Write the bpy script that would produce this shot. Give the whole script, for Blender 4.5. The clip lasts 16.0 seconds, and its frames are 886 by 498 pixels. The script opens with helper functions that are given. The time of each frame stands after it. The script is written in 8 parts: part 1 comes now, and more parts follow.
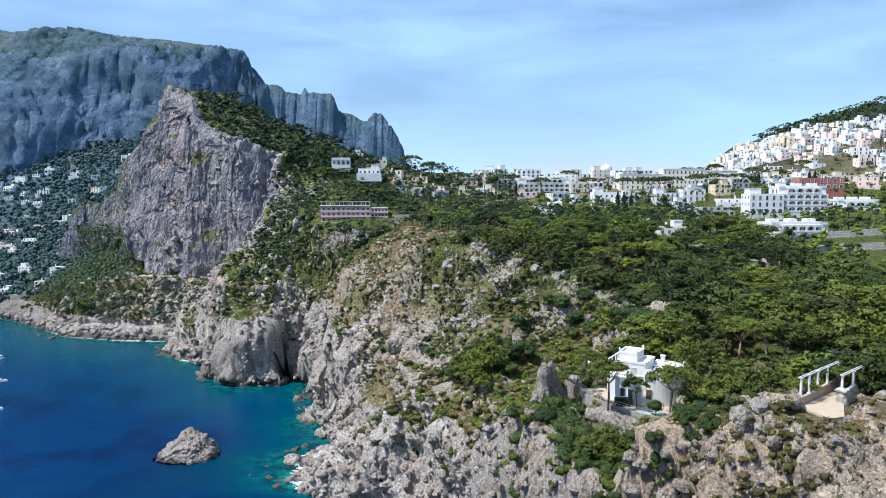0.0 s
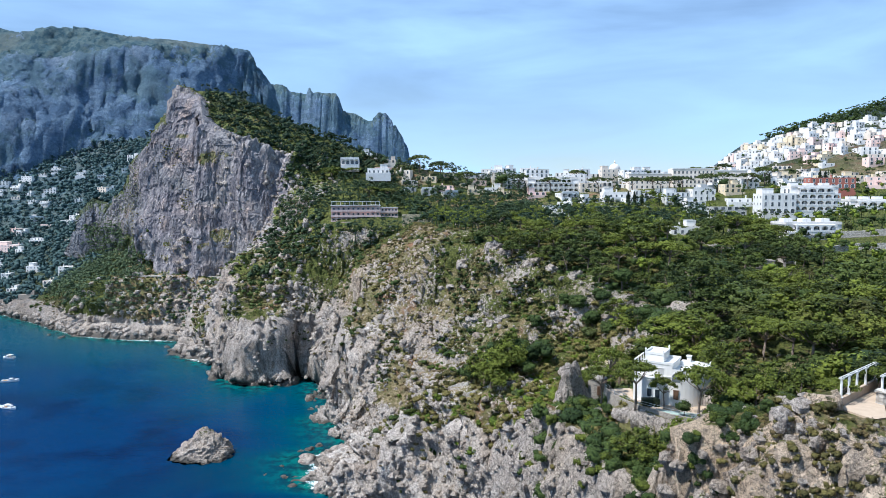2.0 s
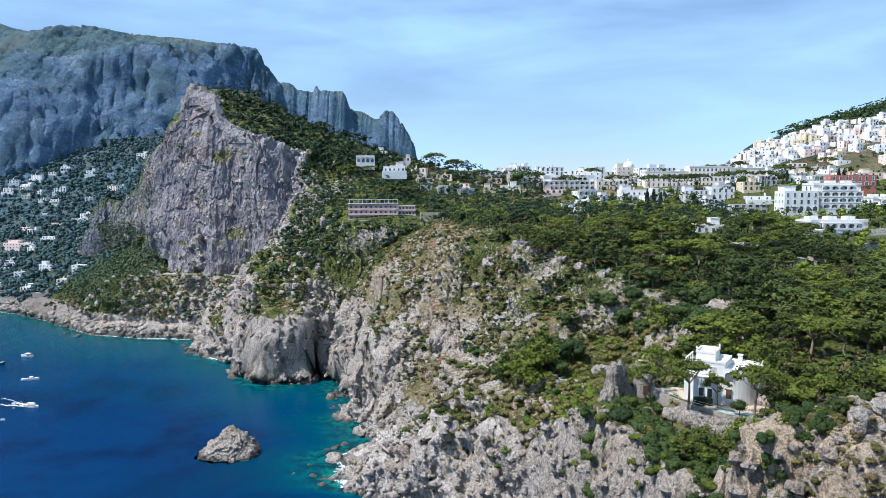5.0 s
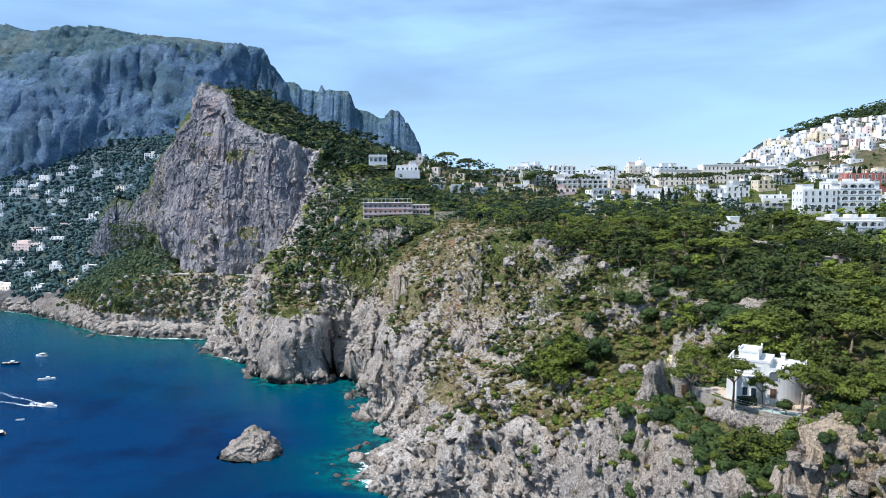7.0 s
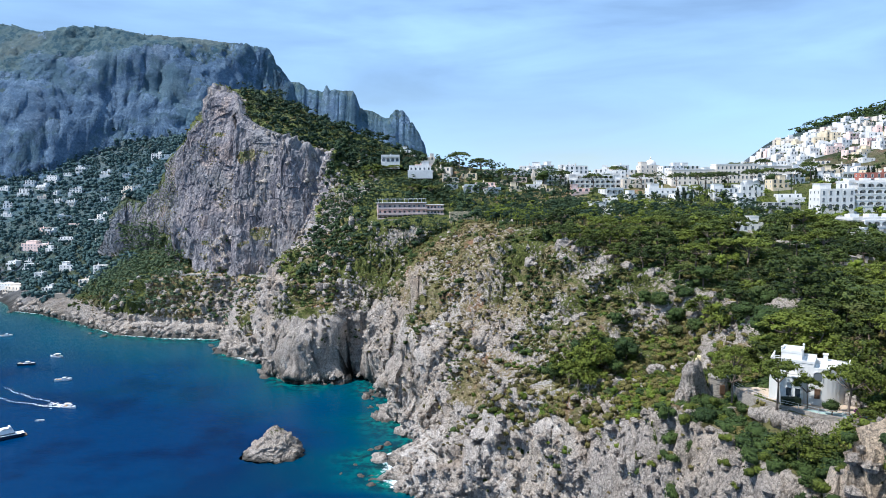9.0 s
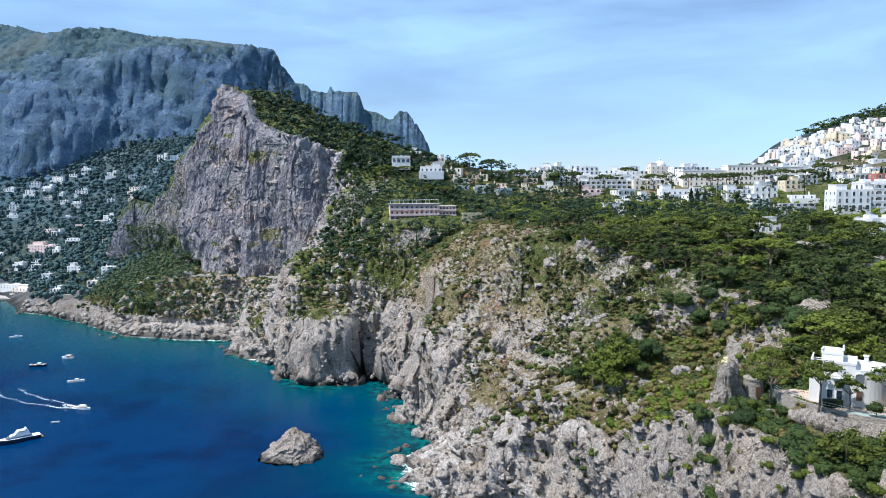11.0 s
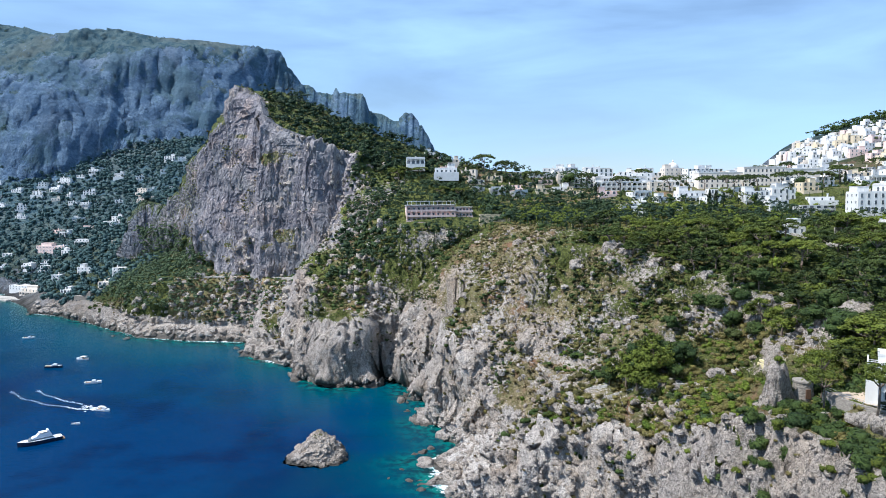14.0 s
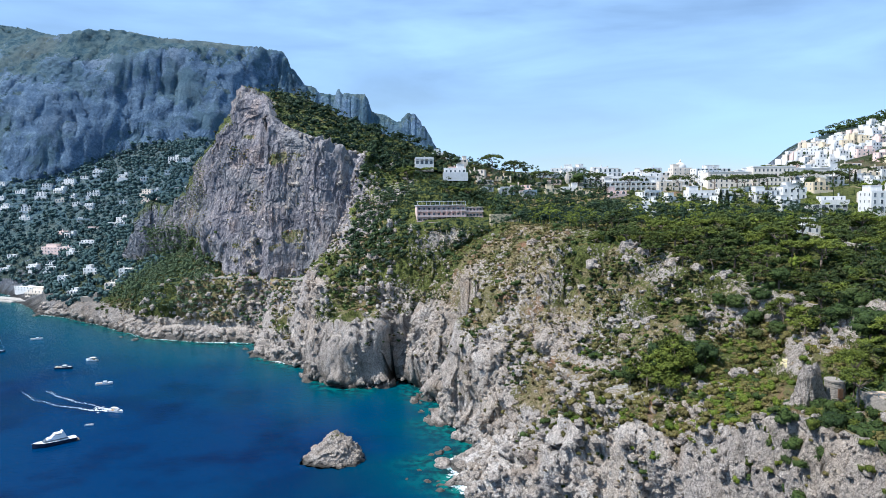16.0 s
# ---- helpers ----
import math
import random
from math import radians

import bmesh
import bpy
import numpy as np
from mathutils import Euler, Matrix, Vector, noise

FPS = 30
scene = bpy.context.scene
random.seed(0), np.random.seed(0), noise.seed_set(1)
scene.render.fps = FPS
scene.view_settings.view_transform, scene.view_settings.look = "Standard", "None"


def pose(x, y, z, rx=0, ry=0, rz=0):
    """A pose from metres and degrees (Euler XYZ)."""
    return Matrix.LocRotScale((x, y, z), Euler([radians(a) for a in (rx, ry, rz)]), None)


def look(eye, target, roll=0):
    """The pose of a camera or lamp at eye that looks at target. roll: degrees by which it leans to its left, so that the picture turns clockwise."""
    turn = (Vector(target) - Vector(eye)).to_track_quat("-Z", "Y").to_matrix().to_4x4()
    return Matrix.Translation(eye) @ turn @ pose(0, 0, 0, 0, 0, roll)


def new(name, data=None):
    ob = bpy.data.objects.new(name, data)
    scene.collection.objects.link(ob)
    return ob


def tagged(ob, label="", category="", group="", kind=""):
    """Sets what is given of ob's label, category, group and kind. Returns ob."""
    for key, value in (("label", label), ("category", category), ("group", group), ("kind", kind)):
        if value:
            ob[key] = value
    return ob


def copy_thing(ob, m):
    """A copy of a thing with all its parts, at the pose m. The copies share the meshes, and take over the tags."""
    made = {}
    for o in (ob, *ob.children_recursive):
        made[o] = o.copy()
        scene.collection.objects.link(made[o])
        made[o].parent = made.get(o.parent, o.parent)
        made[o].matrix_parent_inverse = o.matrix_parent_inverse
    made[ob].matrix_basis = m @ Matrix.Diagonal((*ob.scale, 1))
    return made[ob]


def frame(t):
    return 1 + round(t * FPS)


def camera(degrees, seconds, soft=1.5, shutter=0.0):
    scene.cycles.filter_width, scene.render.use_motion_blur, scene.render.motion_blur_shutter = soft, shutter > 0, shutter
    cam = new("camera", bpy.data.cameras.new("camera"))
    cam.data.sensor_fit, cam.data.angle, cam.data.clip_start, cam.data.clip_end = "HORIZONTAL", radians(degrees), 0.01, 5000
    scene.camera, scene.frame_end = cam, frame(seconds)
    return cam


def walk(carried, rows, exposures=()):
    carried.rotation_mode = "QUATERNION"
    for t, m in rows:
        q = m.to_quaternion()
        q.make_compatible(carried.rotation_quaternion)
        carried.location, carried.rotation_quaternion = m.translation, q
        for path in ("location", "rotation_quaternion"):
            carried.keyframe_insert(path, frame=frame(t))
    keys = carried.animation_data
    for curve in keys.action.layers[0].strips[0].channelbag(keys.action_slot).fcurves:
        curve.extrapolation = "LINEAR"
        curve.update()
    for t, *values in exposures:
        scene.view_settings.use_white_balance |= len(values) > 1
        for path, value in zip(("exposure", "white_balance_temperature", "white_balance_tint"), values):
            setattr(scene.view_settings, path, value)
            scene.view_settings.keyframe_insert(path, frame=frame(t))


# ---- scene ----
cam = camera(68.0, 16.0, soft=0.35)
PATH = [
    (0, (-2.125, -1.64, 100.283), (-2.141, 0.354, 100.124), -0.1),
    (0.5, (-3.228, -1.453, 100.24), (-3.246, 0.54, 100.081), -0.1),
    (1, (-4.417, -1.522, 100.254), (-4.437, 0.471, 100.095), -0.1),
    (1.5, (-5.52, -1.455, 100.24), (-5.543, 0.539, 100.081), -0.1),
    (2, (-6.855, -1.498, 100.324), (-6.878, 0.496, 100.164), -0.1),
    (2.5, (-8.243, -1.466, 100.323), (-8.268, 0.527, 100.162), -0.1),
    (3, (-9.615, -1.305, 100.378), (-9.641, 0.689, 100.216), -0.1),
    (3.5, (-11.122, -1.217, 100.376), (-11.149, 0.777, 100.214), -0.1),
    (4, (-12.694, -1.072, 100.38), (-12.722, 0.921, 100.217), -0.1),
    (6.5, (-21.936, -0.387, 100.26), (-21.972, 1.606, 100.092), -0.3),
    (7, (-23.892, -0.29, 100.277), (-23.929, 1.703, 100.109), -0.3),
    (7.5, (-25.873, -0.426, 100.361), (-25.911, 1.566, 100.193), -0.3),
    (8, (-27.967, -0.52, 100.441), (-28.006, 1.473, 100.272), -0.4),
    (8.5, (-29.903, -0.514, 100.521), (-29.943, 1.479, 100.352), -0.4),
    (9, (-31.9, -0.289, 100.514), (-31.941, 1.704, 100.345), -0.4),
    (11.5, (-40.903, 0.732, 100.266), (-40.946, 2.725, 100.103), -0.4),
    (12, (-42.689, 0.919, 100.155), (-42.732, 2.912, 99.994), -0.4),
    (12.5, (-44.191, 1.262, 100.05), (-44.235, 3.255, 99.89), -0.4),
    (13, (-45.978, 1.403, 100.123), (-46.022, 3.396, 99.963), -0.4),
    (13.5, (-47.671, 1.367, 100.047), (-47.714, 3.36, 99.887), -0.3),
    (14, (-49.147, 1.783, 100.003), (-49.191, 3.776, 99.844), -0.3),
    (14.5, (-50.751, 1.934, 99.818), (-50.795, 3.928, 99.661), -0.4),
    (15, (-52.402, 1.993, 99.849), (-52.447, 3.987, 99.691), -0.4),
    (15.5, (-54.066, 2.201, 99.74), (-54.11, 4.195, 99.584), -0.3),
    (16, (-55.679, 2.352, 99.7), (-55.722, 4.346, 99.543), -0.4),
]
walk(cam, [(t, look(eye, target, roll)) for t, eye, target, roll in PATH], exposures=[(0.0, 0.52, 5850, 10), (16.0, 0.52, 5850, 10)])

# ---- world, sun, exposure ----
SUN_BEARING, SUN_HEIGHT = -109.0, 58.0          # degrees from +y (clockwise) and above the sea
world = bpy.data.worlds.new("sky")
scene.world = world
world.use_nodes = True
wn, wl = world.node_tree.nodes, world.node_tree.links
wn.clear()
w_out, w_bg, w_sky = wn.new("ShaderNodeOutputWorld"), wn.new("ShaderNodeBackground"), wn.new("ShaderNodeTexSky")
w_sky.sky_type, w_sky.sun_disc = "NISHITA", False
w_sky.sun_elevation, w_sky.sun_rotation = radians(SUN_HEIGHT), radians(SUN_BEARING % 360)
w_sky.altitude, w_sky.air_density, w_sky.dust_density, w_sky.ozone_density = 100, 1.0, 0.25, 2.2
w_bg.inputs["Strength"].default_value = 0.082
# thin cirrus over the whole sky
w_co, w_map = wn.new("ShaderNodeTexCoord"), wn.new("ShaderNodeMapping")
w_map.inputs["Rotation"].default_value = (0.0, radians(-28), radians(12))
w_map.inputs["Scale"].default_value = (1.5, 2.0, 7.5)
w_noise, w_ramp, w_mix = wn.new("ShaderNodeTexNoise"), wn.new("ShaderNodeValToRGB"), wn.new("ShaderNodeMix")
w_noise.inputs["Scale"].default_value, w_noise.inputs["Detail"].default_value = 1.6, 6
w_noise.inputs["Distortion"].default_value = 0.4
w_ramp.color_ramp.elements[0].position, w_ramp.color_ramp.elements[1].position = 0.34, 0.72
w_ramp.color_ramp.elements[0].color = (0.20, 0.20, 0.20, 1)
w_ramp.color_ramp.elements[1].color = (0.88, 0.88, 0.88, 1)
w_mix.data_type = "RGBA"
w_mix.inputs["B"].default_value = (5.1, 7.9, 11.6, 1)
wl.new(w_co.outputs["Generated"], w_map.inputs["Vector"])
wl.new(w_map.outputs["Vector"], w_noise.inputs["Vector"])
wl.new(w_noise.outputs["Fac"], w_ramp.inputs["Fac"])
wl.new(w_ramp.outputs["Color"], w_mix.inputs["Factor"])
wl.new(w_sky.outputs["Color"], w_mix.inputs["A"])
wl.new(w_mix.outputs["Result"], w_bg.inputs["Color"])
wl.new(w_bg.outputs["Background"], w_out.inputs["Surface"])

sun = new("sun", bpy.data.lights.new("sun", "SUN"))
sun.data.energy, sun.data.angle, sun.data.color = 5.0, radians(0.5), (1.0, 0.94, 0.85)
_b, _h = radians(SUN_BEARING), radians(SUN_HEIGHT)
sun.matrix_world = look((math.sin(_b) * math.cos(_h) * 300, math.cos(_b) * math.cos(_h) * 300, math.sin(_h) * 300), (0, 0, 0))


# ---- materials ----
class Nodes:
    """A small builder of node materials."""

    def __init__(self, name, rough=0.8, metal=0.0, spec=0.3):
        self.mat = bpy.data.materials.new(name)
        self.mat.use_nodes = True
        self.n, self.l = self.mat.node_tree.nodes, self.mat.node_tree.links
        self.bsdf = self.n["Principled BSDF"]
        self.bsdf.inputs["Roughness"].default_value = rough
        self.bsdf.inputs["Metallic"].default_value = metal
        self.bsdf.inputs["Specular IOR Level"].default_value = spec
        self.place = self.n.new("ShaderNodeNewGeometry").outputs["Position"]

    def put(self, socket, value):
        if hasattr(value, "is_output"):
            self.l.new(value, socket)
        elif isinstance(value, (tuple, list)) and len(value) == 3 and socket.type == "RGBA":
            socket.default_value = (*value, 1)
        else:
            socket.default_value = value

    def scaled(self, sx, sy, sz):
        m = self.n.new("ShaderNodeMapping")
        m.inputs["Scale"].default_value = (sx, sy, sz)
        self.l.new(self.place, m.inputs["Vector"])
        return m.outputs["Vector"]

    def noise(self, scale, detail=4, vector=None, rough=0.55, kind="FBM"):
        t = self.n.new("ShaderNodeTexNoise")
        t.noise_type = kind
        t.inputs["Scale"].default_value, t.inputs["Detail"].default_value = scale, detail
        t.inputs["Roughness"].default_value = rough
        self.l.new(vector or self.place, t.inputs["Vector"])
        return t.outputs["Fac"]

    def cells(self, scale, vector=None):
        t = self.n.new("ShaderNodeTexVoronoi")
        t.inputs["Scale"].default_value = scale
        self.l.new(vector or self.place, t.inputs["Vector"])
        return t.outputs["Distance"]

    def warped(self, size, amount, sx=1.0, sy=1.0, sz=1.0):
        """The place, bent by noise, so that cells drawn on it lose their straight edges."""
        t, v, m = self.n.new("ShaderNodeTexNoise"), self.n.new("ShaderNodeVectorMath"), self.n.new("ShaderNodeMapping")
        t.inputs["Scale"].default_value, t.inputs["Detail"].default_value = size, 4
        v.operation = "MULTIPLY_ADD"
        v.inputs[1].default_value = (amount, amount, amount)
        self.l.new(self.place, t.inputs["Vector"])
        self.l.new(t.outputs["Color"], v.inputs[0])
        self.l.new(self.place, v.inputs[2])
        m.inputs["Scale"].default_value = (sx, sy, sz)
        self.l.new(v.outputs["Vector"], m.inputs["Vector"])
        return m.outputs["Vector"]

    def joints(self, scale, vector):
        """Distance from the joints between broken blocks."""
        t = self.n.new("ShaderNodeTexVoronoi")
        t.feature = "DISTANCE_TO_EDGE"
        t.inputs["Scale"].default_value = scale
        self.l.new(vector, t.inputs["Vector"])
        return t.outputs["Distance"]

    def ramp(self, fac, low, high, a=0.0, b=1.0):
        r = self.n.new("ShaderNodeMapRange")
        self.put(r.inputs["Value"], fac)
        for key, v in (("From Min", low), ("From Max", high), ("To Min", a), ("To Max", b)):
            r.inputs[key].default_value = v
        return r.outputs["Result"]

    def mix(self, fac, a, b, blend="MIX"):
        m = self.n.new("ShaderNodeMix")
        m.data_type, m.blend_type = "RGBA", blend
        self.put(m.inputs["Factor"], fac)
        self.put(m.inputs["A"], a)
        self.put(m.inputs["B"], b)
        return m.outputs["Result"]

    def math(self, op, a, b=0.0):
        m = self.n.new("ShaderNodeMath")
        m.operation = op
        self.put(m.inputs[0], a)
        self.put(m.inputs[1], b)
        return m.outputs["Value"]

    def attr(self, name):
        a = self.n.new("ShaderNodeAttribute")
        a.attribute_name = name
        return a.outputs["Fac"]

    def color(self, value):
        self.put(self.bsdf.inputs["Base Color"], value)
        return self

    def bump(self, height, strength=0.5, distance=0.1):
        b = self.n.new("ShaderNodeBump")
        b.inputs["Strength"].default_value, b.inputs["Distance"].default_value = strength, distance
        self.l.new(height, b.inputs["Height"])
        self.l.new(b.outputs["Normal"], self.bsdf.inputs["Normal"])
        return self

    def island(self):
        return self.n["Geometry"].outputs["Random Per Island"]

    def object_random(self):
        return self.n.new("ShaderNodeObjectInfo").outputs["Random"]


def plain(name, color, rough=0.7, metal=0.0, vary=0.15, scale=1.5, grime=0.0):
    """A painted or plastered surface with faint stains at two scales."""
    k = Nodes(name, rough, metal)
    dark = tuple(c * (1 - vary) for c in color)
    f = k.math("ADD", k.math("MULTIPLY", k.noise(scale, 5), 0.6), k.math("MULTIPLY", k.noise(scale * 9, 3), 0.4))
    c = k.mix(k.ramp(f, 0.35, 0.65), dark, color)
    if grime:
        streak = k.noise(1.0, 4, k.scaled(1.6, 1.6, 0.25))
        c = k.mix(k.ramp(streak, 0.52, 0.75, 0, grime), c, (0.22, 0.20, 0.17))
    k.color(c).bump(k.noise(scale * 12, 3), 0.15, 0.02)
    return k.mat


def ground_material():
    """Limestone, dry earth, scrub grass: mixed by the mesh's own cover values and noise."""
    k = Nodes("limestone_and_scrub", 0.92, 0, 0.12)
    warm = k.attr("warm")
    cover, earth, far, wet, hill = k.attr("cover"), k.attr("earth"), k.attr("far"), k.attr("wet"), k.attr("hill")
    big, mid, fine = k.noise(0.025, 5), k.noise(0.16, 6), k.noise(0.75, 7, rough=0.68)
    # sharp-crested weathering near by, long fissures on the tall face
    karst = k.noise(0.5, 6, k.scaled(1.0, 1.0, 0.75), 0.62, "RIDGED_MULTIFRACTAL")
    fissure = k.noise(0.16, 7, k.scaled(1.0, 1.0, 0.22), 0.62, "RIDGED_MULTIFRACTAL")
    streak = k.noise(0.30, 7, k.scaled(1.0, 1.0, 0.14), 0.66)
    rock = k.mix(k.ramp(mid, 0.3, 0.7), (0.42, 0.362, 0.312), (0.69, 0.612, 0.54))
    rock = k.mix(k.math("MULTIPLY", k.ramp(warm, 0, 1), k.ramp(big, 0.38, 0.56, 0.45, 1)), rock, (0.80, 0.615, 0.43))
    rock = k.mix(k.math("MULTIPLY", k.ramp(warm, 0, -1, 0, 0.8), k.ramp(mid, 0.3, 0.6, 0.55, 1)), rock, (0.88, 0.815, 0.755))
    rock = k.mix(k.ramp(big, 0.48, 0.64, 0, 0.45), rock, (0.50, 0.385, 0.27))
    rock = k.mix(k.ramp(k.noise(0.07, 5), 0.57, 0.69, 0, 0.5), rock, (0.36, 0.255, 0.165))
    rock = k.mix(k.ramp(streak, 0.53, 0.64, 0, 0.42), rock, (0.20, 0.185, 0.175))
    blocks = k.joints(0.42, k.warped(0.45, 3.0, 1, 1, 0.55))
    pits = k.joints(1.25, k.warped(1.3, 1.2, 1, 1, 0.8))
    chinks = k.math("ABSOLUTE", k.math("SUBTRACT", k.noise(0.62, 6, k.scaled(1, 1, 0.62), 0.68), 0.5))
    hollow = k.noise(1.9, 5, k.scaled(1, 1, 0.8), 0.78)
    # shade inside pits, chinks and hollows is painted in as near-black colour
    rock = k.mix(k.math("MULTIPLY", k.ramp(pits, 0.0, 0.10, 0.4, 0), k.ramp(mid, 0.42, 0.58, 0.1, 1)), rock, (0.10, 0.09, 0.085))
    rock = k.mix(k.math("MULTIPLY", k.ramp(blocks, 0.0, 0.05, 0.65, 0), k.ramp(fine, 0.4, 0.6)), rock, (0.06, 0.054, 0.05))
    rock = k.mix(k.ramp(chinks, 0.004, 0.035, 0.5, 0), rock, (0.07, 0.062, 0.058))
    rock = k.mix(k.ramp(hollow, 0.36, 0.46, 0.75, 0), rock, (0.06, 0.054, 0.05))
    tall = k.mix(k.ramp(k.noise(0.09, 7, k.scaled(1, 1, 0.5), 0.66), 0.36, 0.64), (0.235, 0.212, 0.225), (0.52, 0.47, 0.455))
    # dark streaks and cracks paint the shade of gullies and clefts into the colour
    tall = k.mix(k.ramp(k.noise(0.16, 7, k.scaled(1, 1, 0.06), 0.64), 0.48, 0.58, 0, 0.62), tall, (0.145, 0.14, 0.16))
    tall = k.mix(k.ramp(k.noise(0.05, 5), 0.54, 0.66, 0, 0.55), tall, (0.58, 0.42, 0.32))
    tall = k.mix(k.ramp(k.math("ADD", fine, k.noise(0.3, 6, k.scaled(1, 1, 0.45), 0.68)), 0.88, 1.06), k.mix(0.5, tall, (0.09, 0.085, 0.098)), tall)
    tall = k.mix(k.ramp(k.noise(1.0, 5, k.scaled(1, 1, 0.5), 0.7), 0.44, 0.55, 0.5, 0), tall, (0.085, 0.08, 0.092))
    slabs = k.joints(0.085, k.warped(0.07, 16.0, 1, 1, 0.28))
    chips = k.joints(0.3, k.warped(0.25, 4.0, 1, 1, 0.4))
    tall = k.mix(k.ramp(k.noise(0.022, 5), 0.47, 0.60, 0, 0.55), tall, (0.23, 0.23, 0.225))
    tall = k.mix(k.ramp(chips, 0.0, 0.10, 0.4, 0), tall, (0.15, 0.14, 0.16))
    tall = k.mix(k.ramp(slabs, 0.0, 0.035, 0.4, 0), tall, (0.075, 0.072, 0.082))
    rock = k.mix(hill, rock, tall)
    # distance haze painted into the rock colour: far stone turns pale blue
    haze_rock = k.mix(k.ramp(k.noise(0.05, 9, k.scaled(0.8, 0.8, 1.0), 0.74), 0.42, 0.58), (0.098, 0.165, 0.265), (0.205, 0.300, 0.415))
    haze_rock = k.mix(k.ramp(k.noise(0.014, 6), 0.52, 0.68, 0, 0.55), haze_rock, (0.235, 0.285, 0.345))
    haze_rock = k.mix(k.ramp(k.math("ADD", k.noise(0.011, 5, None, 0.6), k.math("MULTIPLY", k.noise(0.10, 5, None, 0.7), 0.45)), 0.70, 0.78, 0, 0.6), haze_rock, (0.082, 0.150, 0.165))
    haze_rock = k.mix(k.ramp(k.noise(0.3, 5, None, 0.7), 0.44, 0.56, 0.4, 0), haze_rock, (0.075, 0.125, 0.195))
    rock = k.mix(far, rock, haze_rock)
    rock = k.mix(wet, rock, (0.075, 0.07, 0.062))
    tuft = k.noise(1.1, 6, None, 0.66)
    dry = k.mix(k.ramp(tuft, 0.38, 0.62), (0.36, 0.285, 0.175), (0.135, 0.125, 0.05))
    dry = k.mix(k.ramp(k.noise(0.06, 5, None, 0.6), 0.46, 0.58, 0, 0.75), dry, k.mix(k.ramp(tuft, 0.36, 0.6), (0.05, 0.06, 0.02), (0.20, 0.20, 0.07)))
    dry = k.mix(k.ramp(k.noise(0.13, 5), 0.54, 0.66), dry, (0.26, 0.15, 0.09))
    green = k.mix(k.ramp(tuft, 0.36, 0.62), (0.030, 0.042, 0.014), (0.150, 0.165, 0.045))
    # far scrub with the haze of distance put into its green
    haze_green = k.mix(k.ramp(k.noise(0.09, 7, None, 0.72), 0.42, 0.58), (0.050, 0.105, 0.140), (0.125, 0.182, 0.190))
    haze_green = k.mix(k.ramp(k.noise(0.012, 4), 0.5, 0.62, 0, 0.6), haze_green, (0.160, 0.190, 0.180))
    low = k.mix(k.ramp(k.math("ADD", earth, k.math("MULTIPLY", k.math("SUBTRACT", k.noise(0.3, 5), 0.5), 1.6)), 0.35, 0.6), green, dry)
    low = k.mix(far, low, haze_green)
    edge = k.math("ADD", cover, k.math("MULTIPLY", k.math("SUBTRACT", k.noise(0.7, 7, None, 0.75), 0.5), 1.7))
    edge = k.mix(far, edge, k.math("ADD", cover, k.math("MULTIPLY", k.math("SUBTRACT", k.noise(0.10, 8, None, 0.72), 0.5), 2.0)))
    k.color(k.mix(k.ramp(edge, 0.44, 0.54), rock, low))
    relief = k.math("ADD", k.math("ADD", k.math("MULTIPLY", fine, 0.8), k.math("MULTIPLY", k.ramp(hollow, 0.34, 0.6), 0.22)), k.math("ADD", k.math("MULTIPLY", karst, 0.18), k.math("ADD", k.math("MULTIPLY", k.ramp(pits, 0, 0.3), 0.14), k.math("MULTIPLY", k.ramp(blocks, 0, 0.25), 0.22))))
    relief = k.mix(hill, relief, k.math("ADD", k.math("MULTIPLY", fissure, 0.6), k.math("ADD", k.math("MULTIPLY", fine, 0.5), k.math("ADD", k.math("MULTIPLY", k.ramp(slabs, 0, 0.25), 0.8), k.math("MULTIPLY", k.ramp(chips, 0, 0.3), 0.4)))))
    relief = k.mix(far, relief, k.math("ADD", k.math("MULTIPLY", k.noise(0.05, 9, k.scaled(1, 1, 0.9), 0.72), 0.7), k.math("MULTIPLY", k.noise(0.3, 5, k.scaled(1, 1, 0.6), 0.7), 0.16)))
    k.bump(relief, 1.0, 2.0)
    k.put(k.n["Bump"].inputs["Distance"], k.ramp(far, 0.0, 1, 1.3, 24.0))
    return k.mat


def foliage_material(name, dark, light, dry=(0.16, 0.12, 0.05)):
    """Leaves: a tone for each plant, a smaller one for each leaf."""
    k = Nodes(name, 0.7, 0, 0.2)
    needles = k.noise(3.2, 5, None, 0.75)
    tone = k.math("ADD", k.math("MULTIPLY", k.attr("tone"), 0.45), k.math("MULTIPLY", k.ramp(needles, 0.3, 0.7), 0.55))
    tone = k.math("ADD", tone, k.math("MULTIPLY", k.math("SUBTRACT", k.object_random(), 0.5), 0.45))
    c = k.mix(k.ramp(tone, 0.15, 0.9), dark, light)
    c = k.mix(k.ramp(k.noise(0.05, 4), 0.6, 0.75, 0, 0.35), c, dry)
    k.color(c).bump(needles, 0.9, 0.5)
    return k.mat


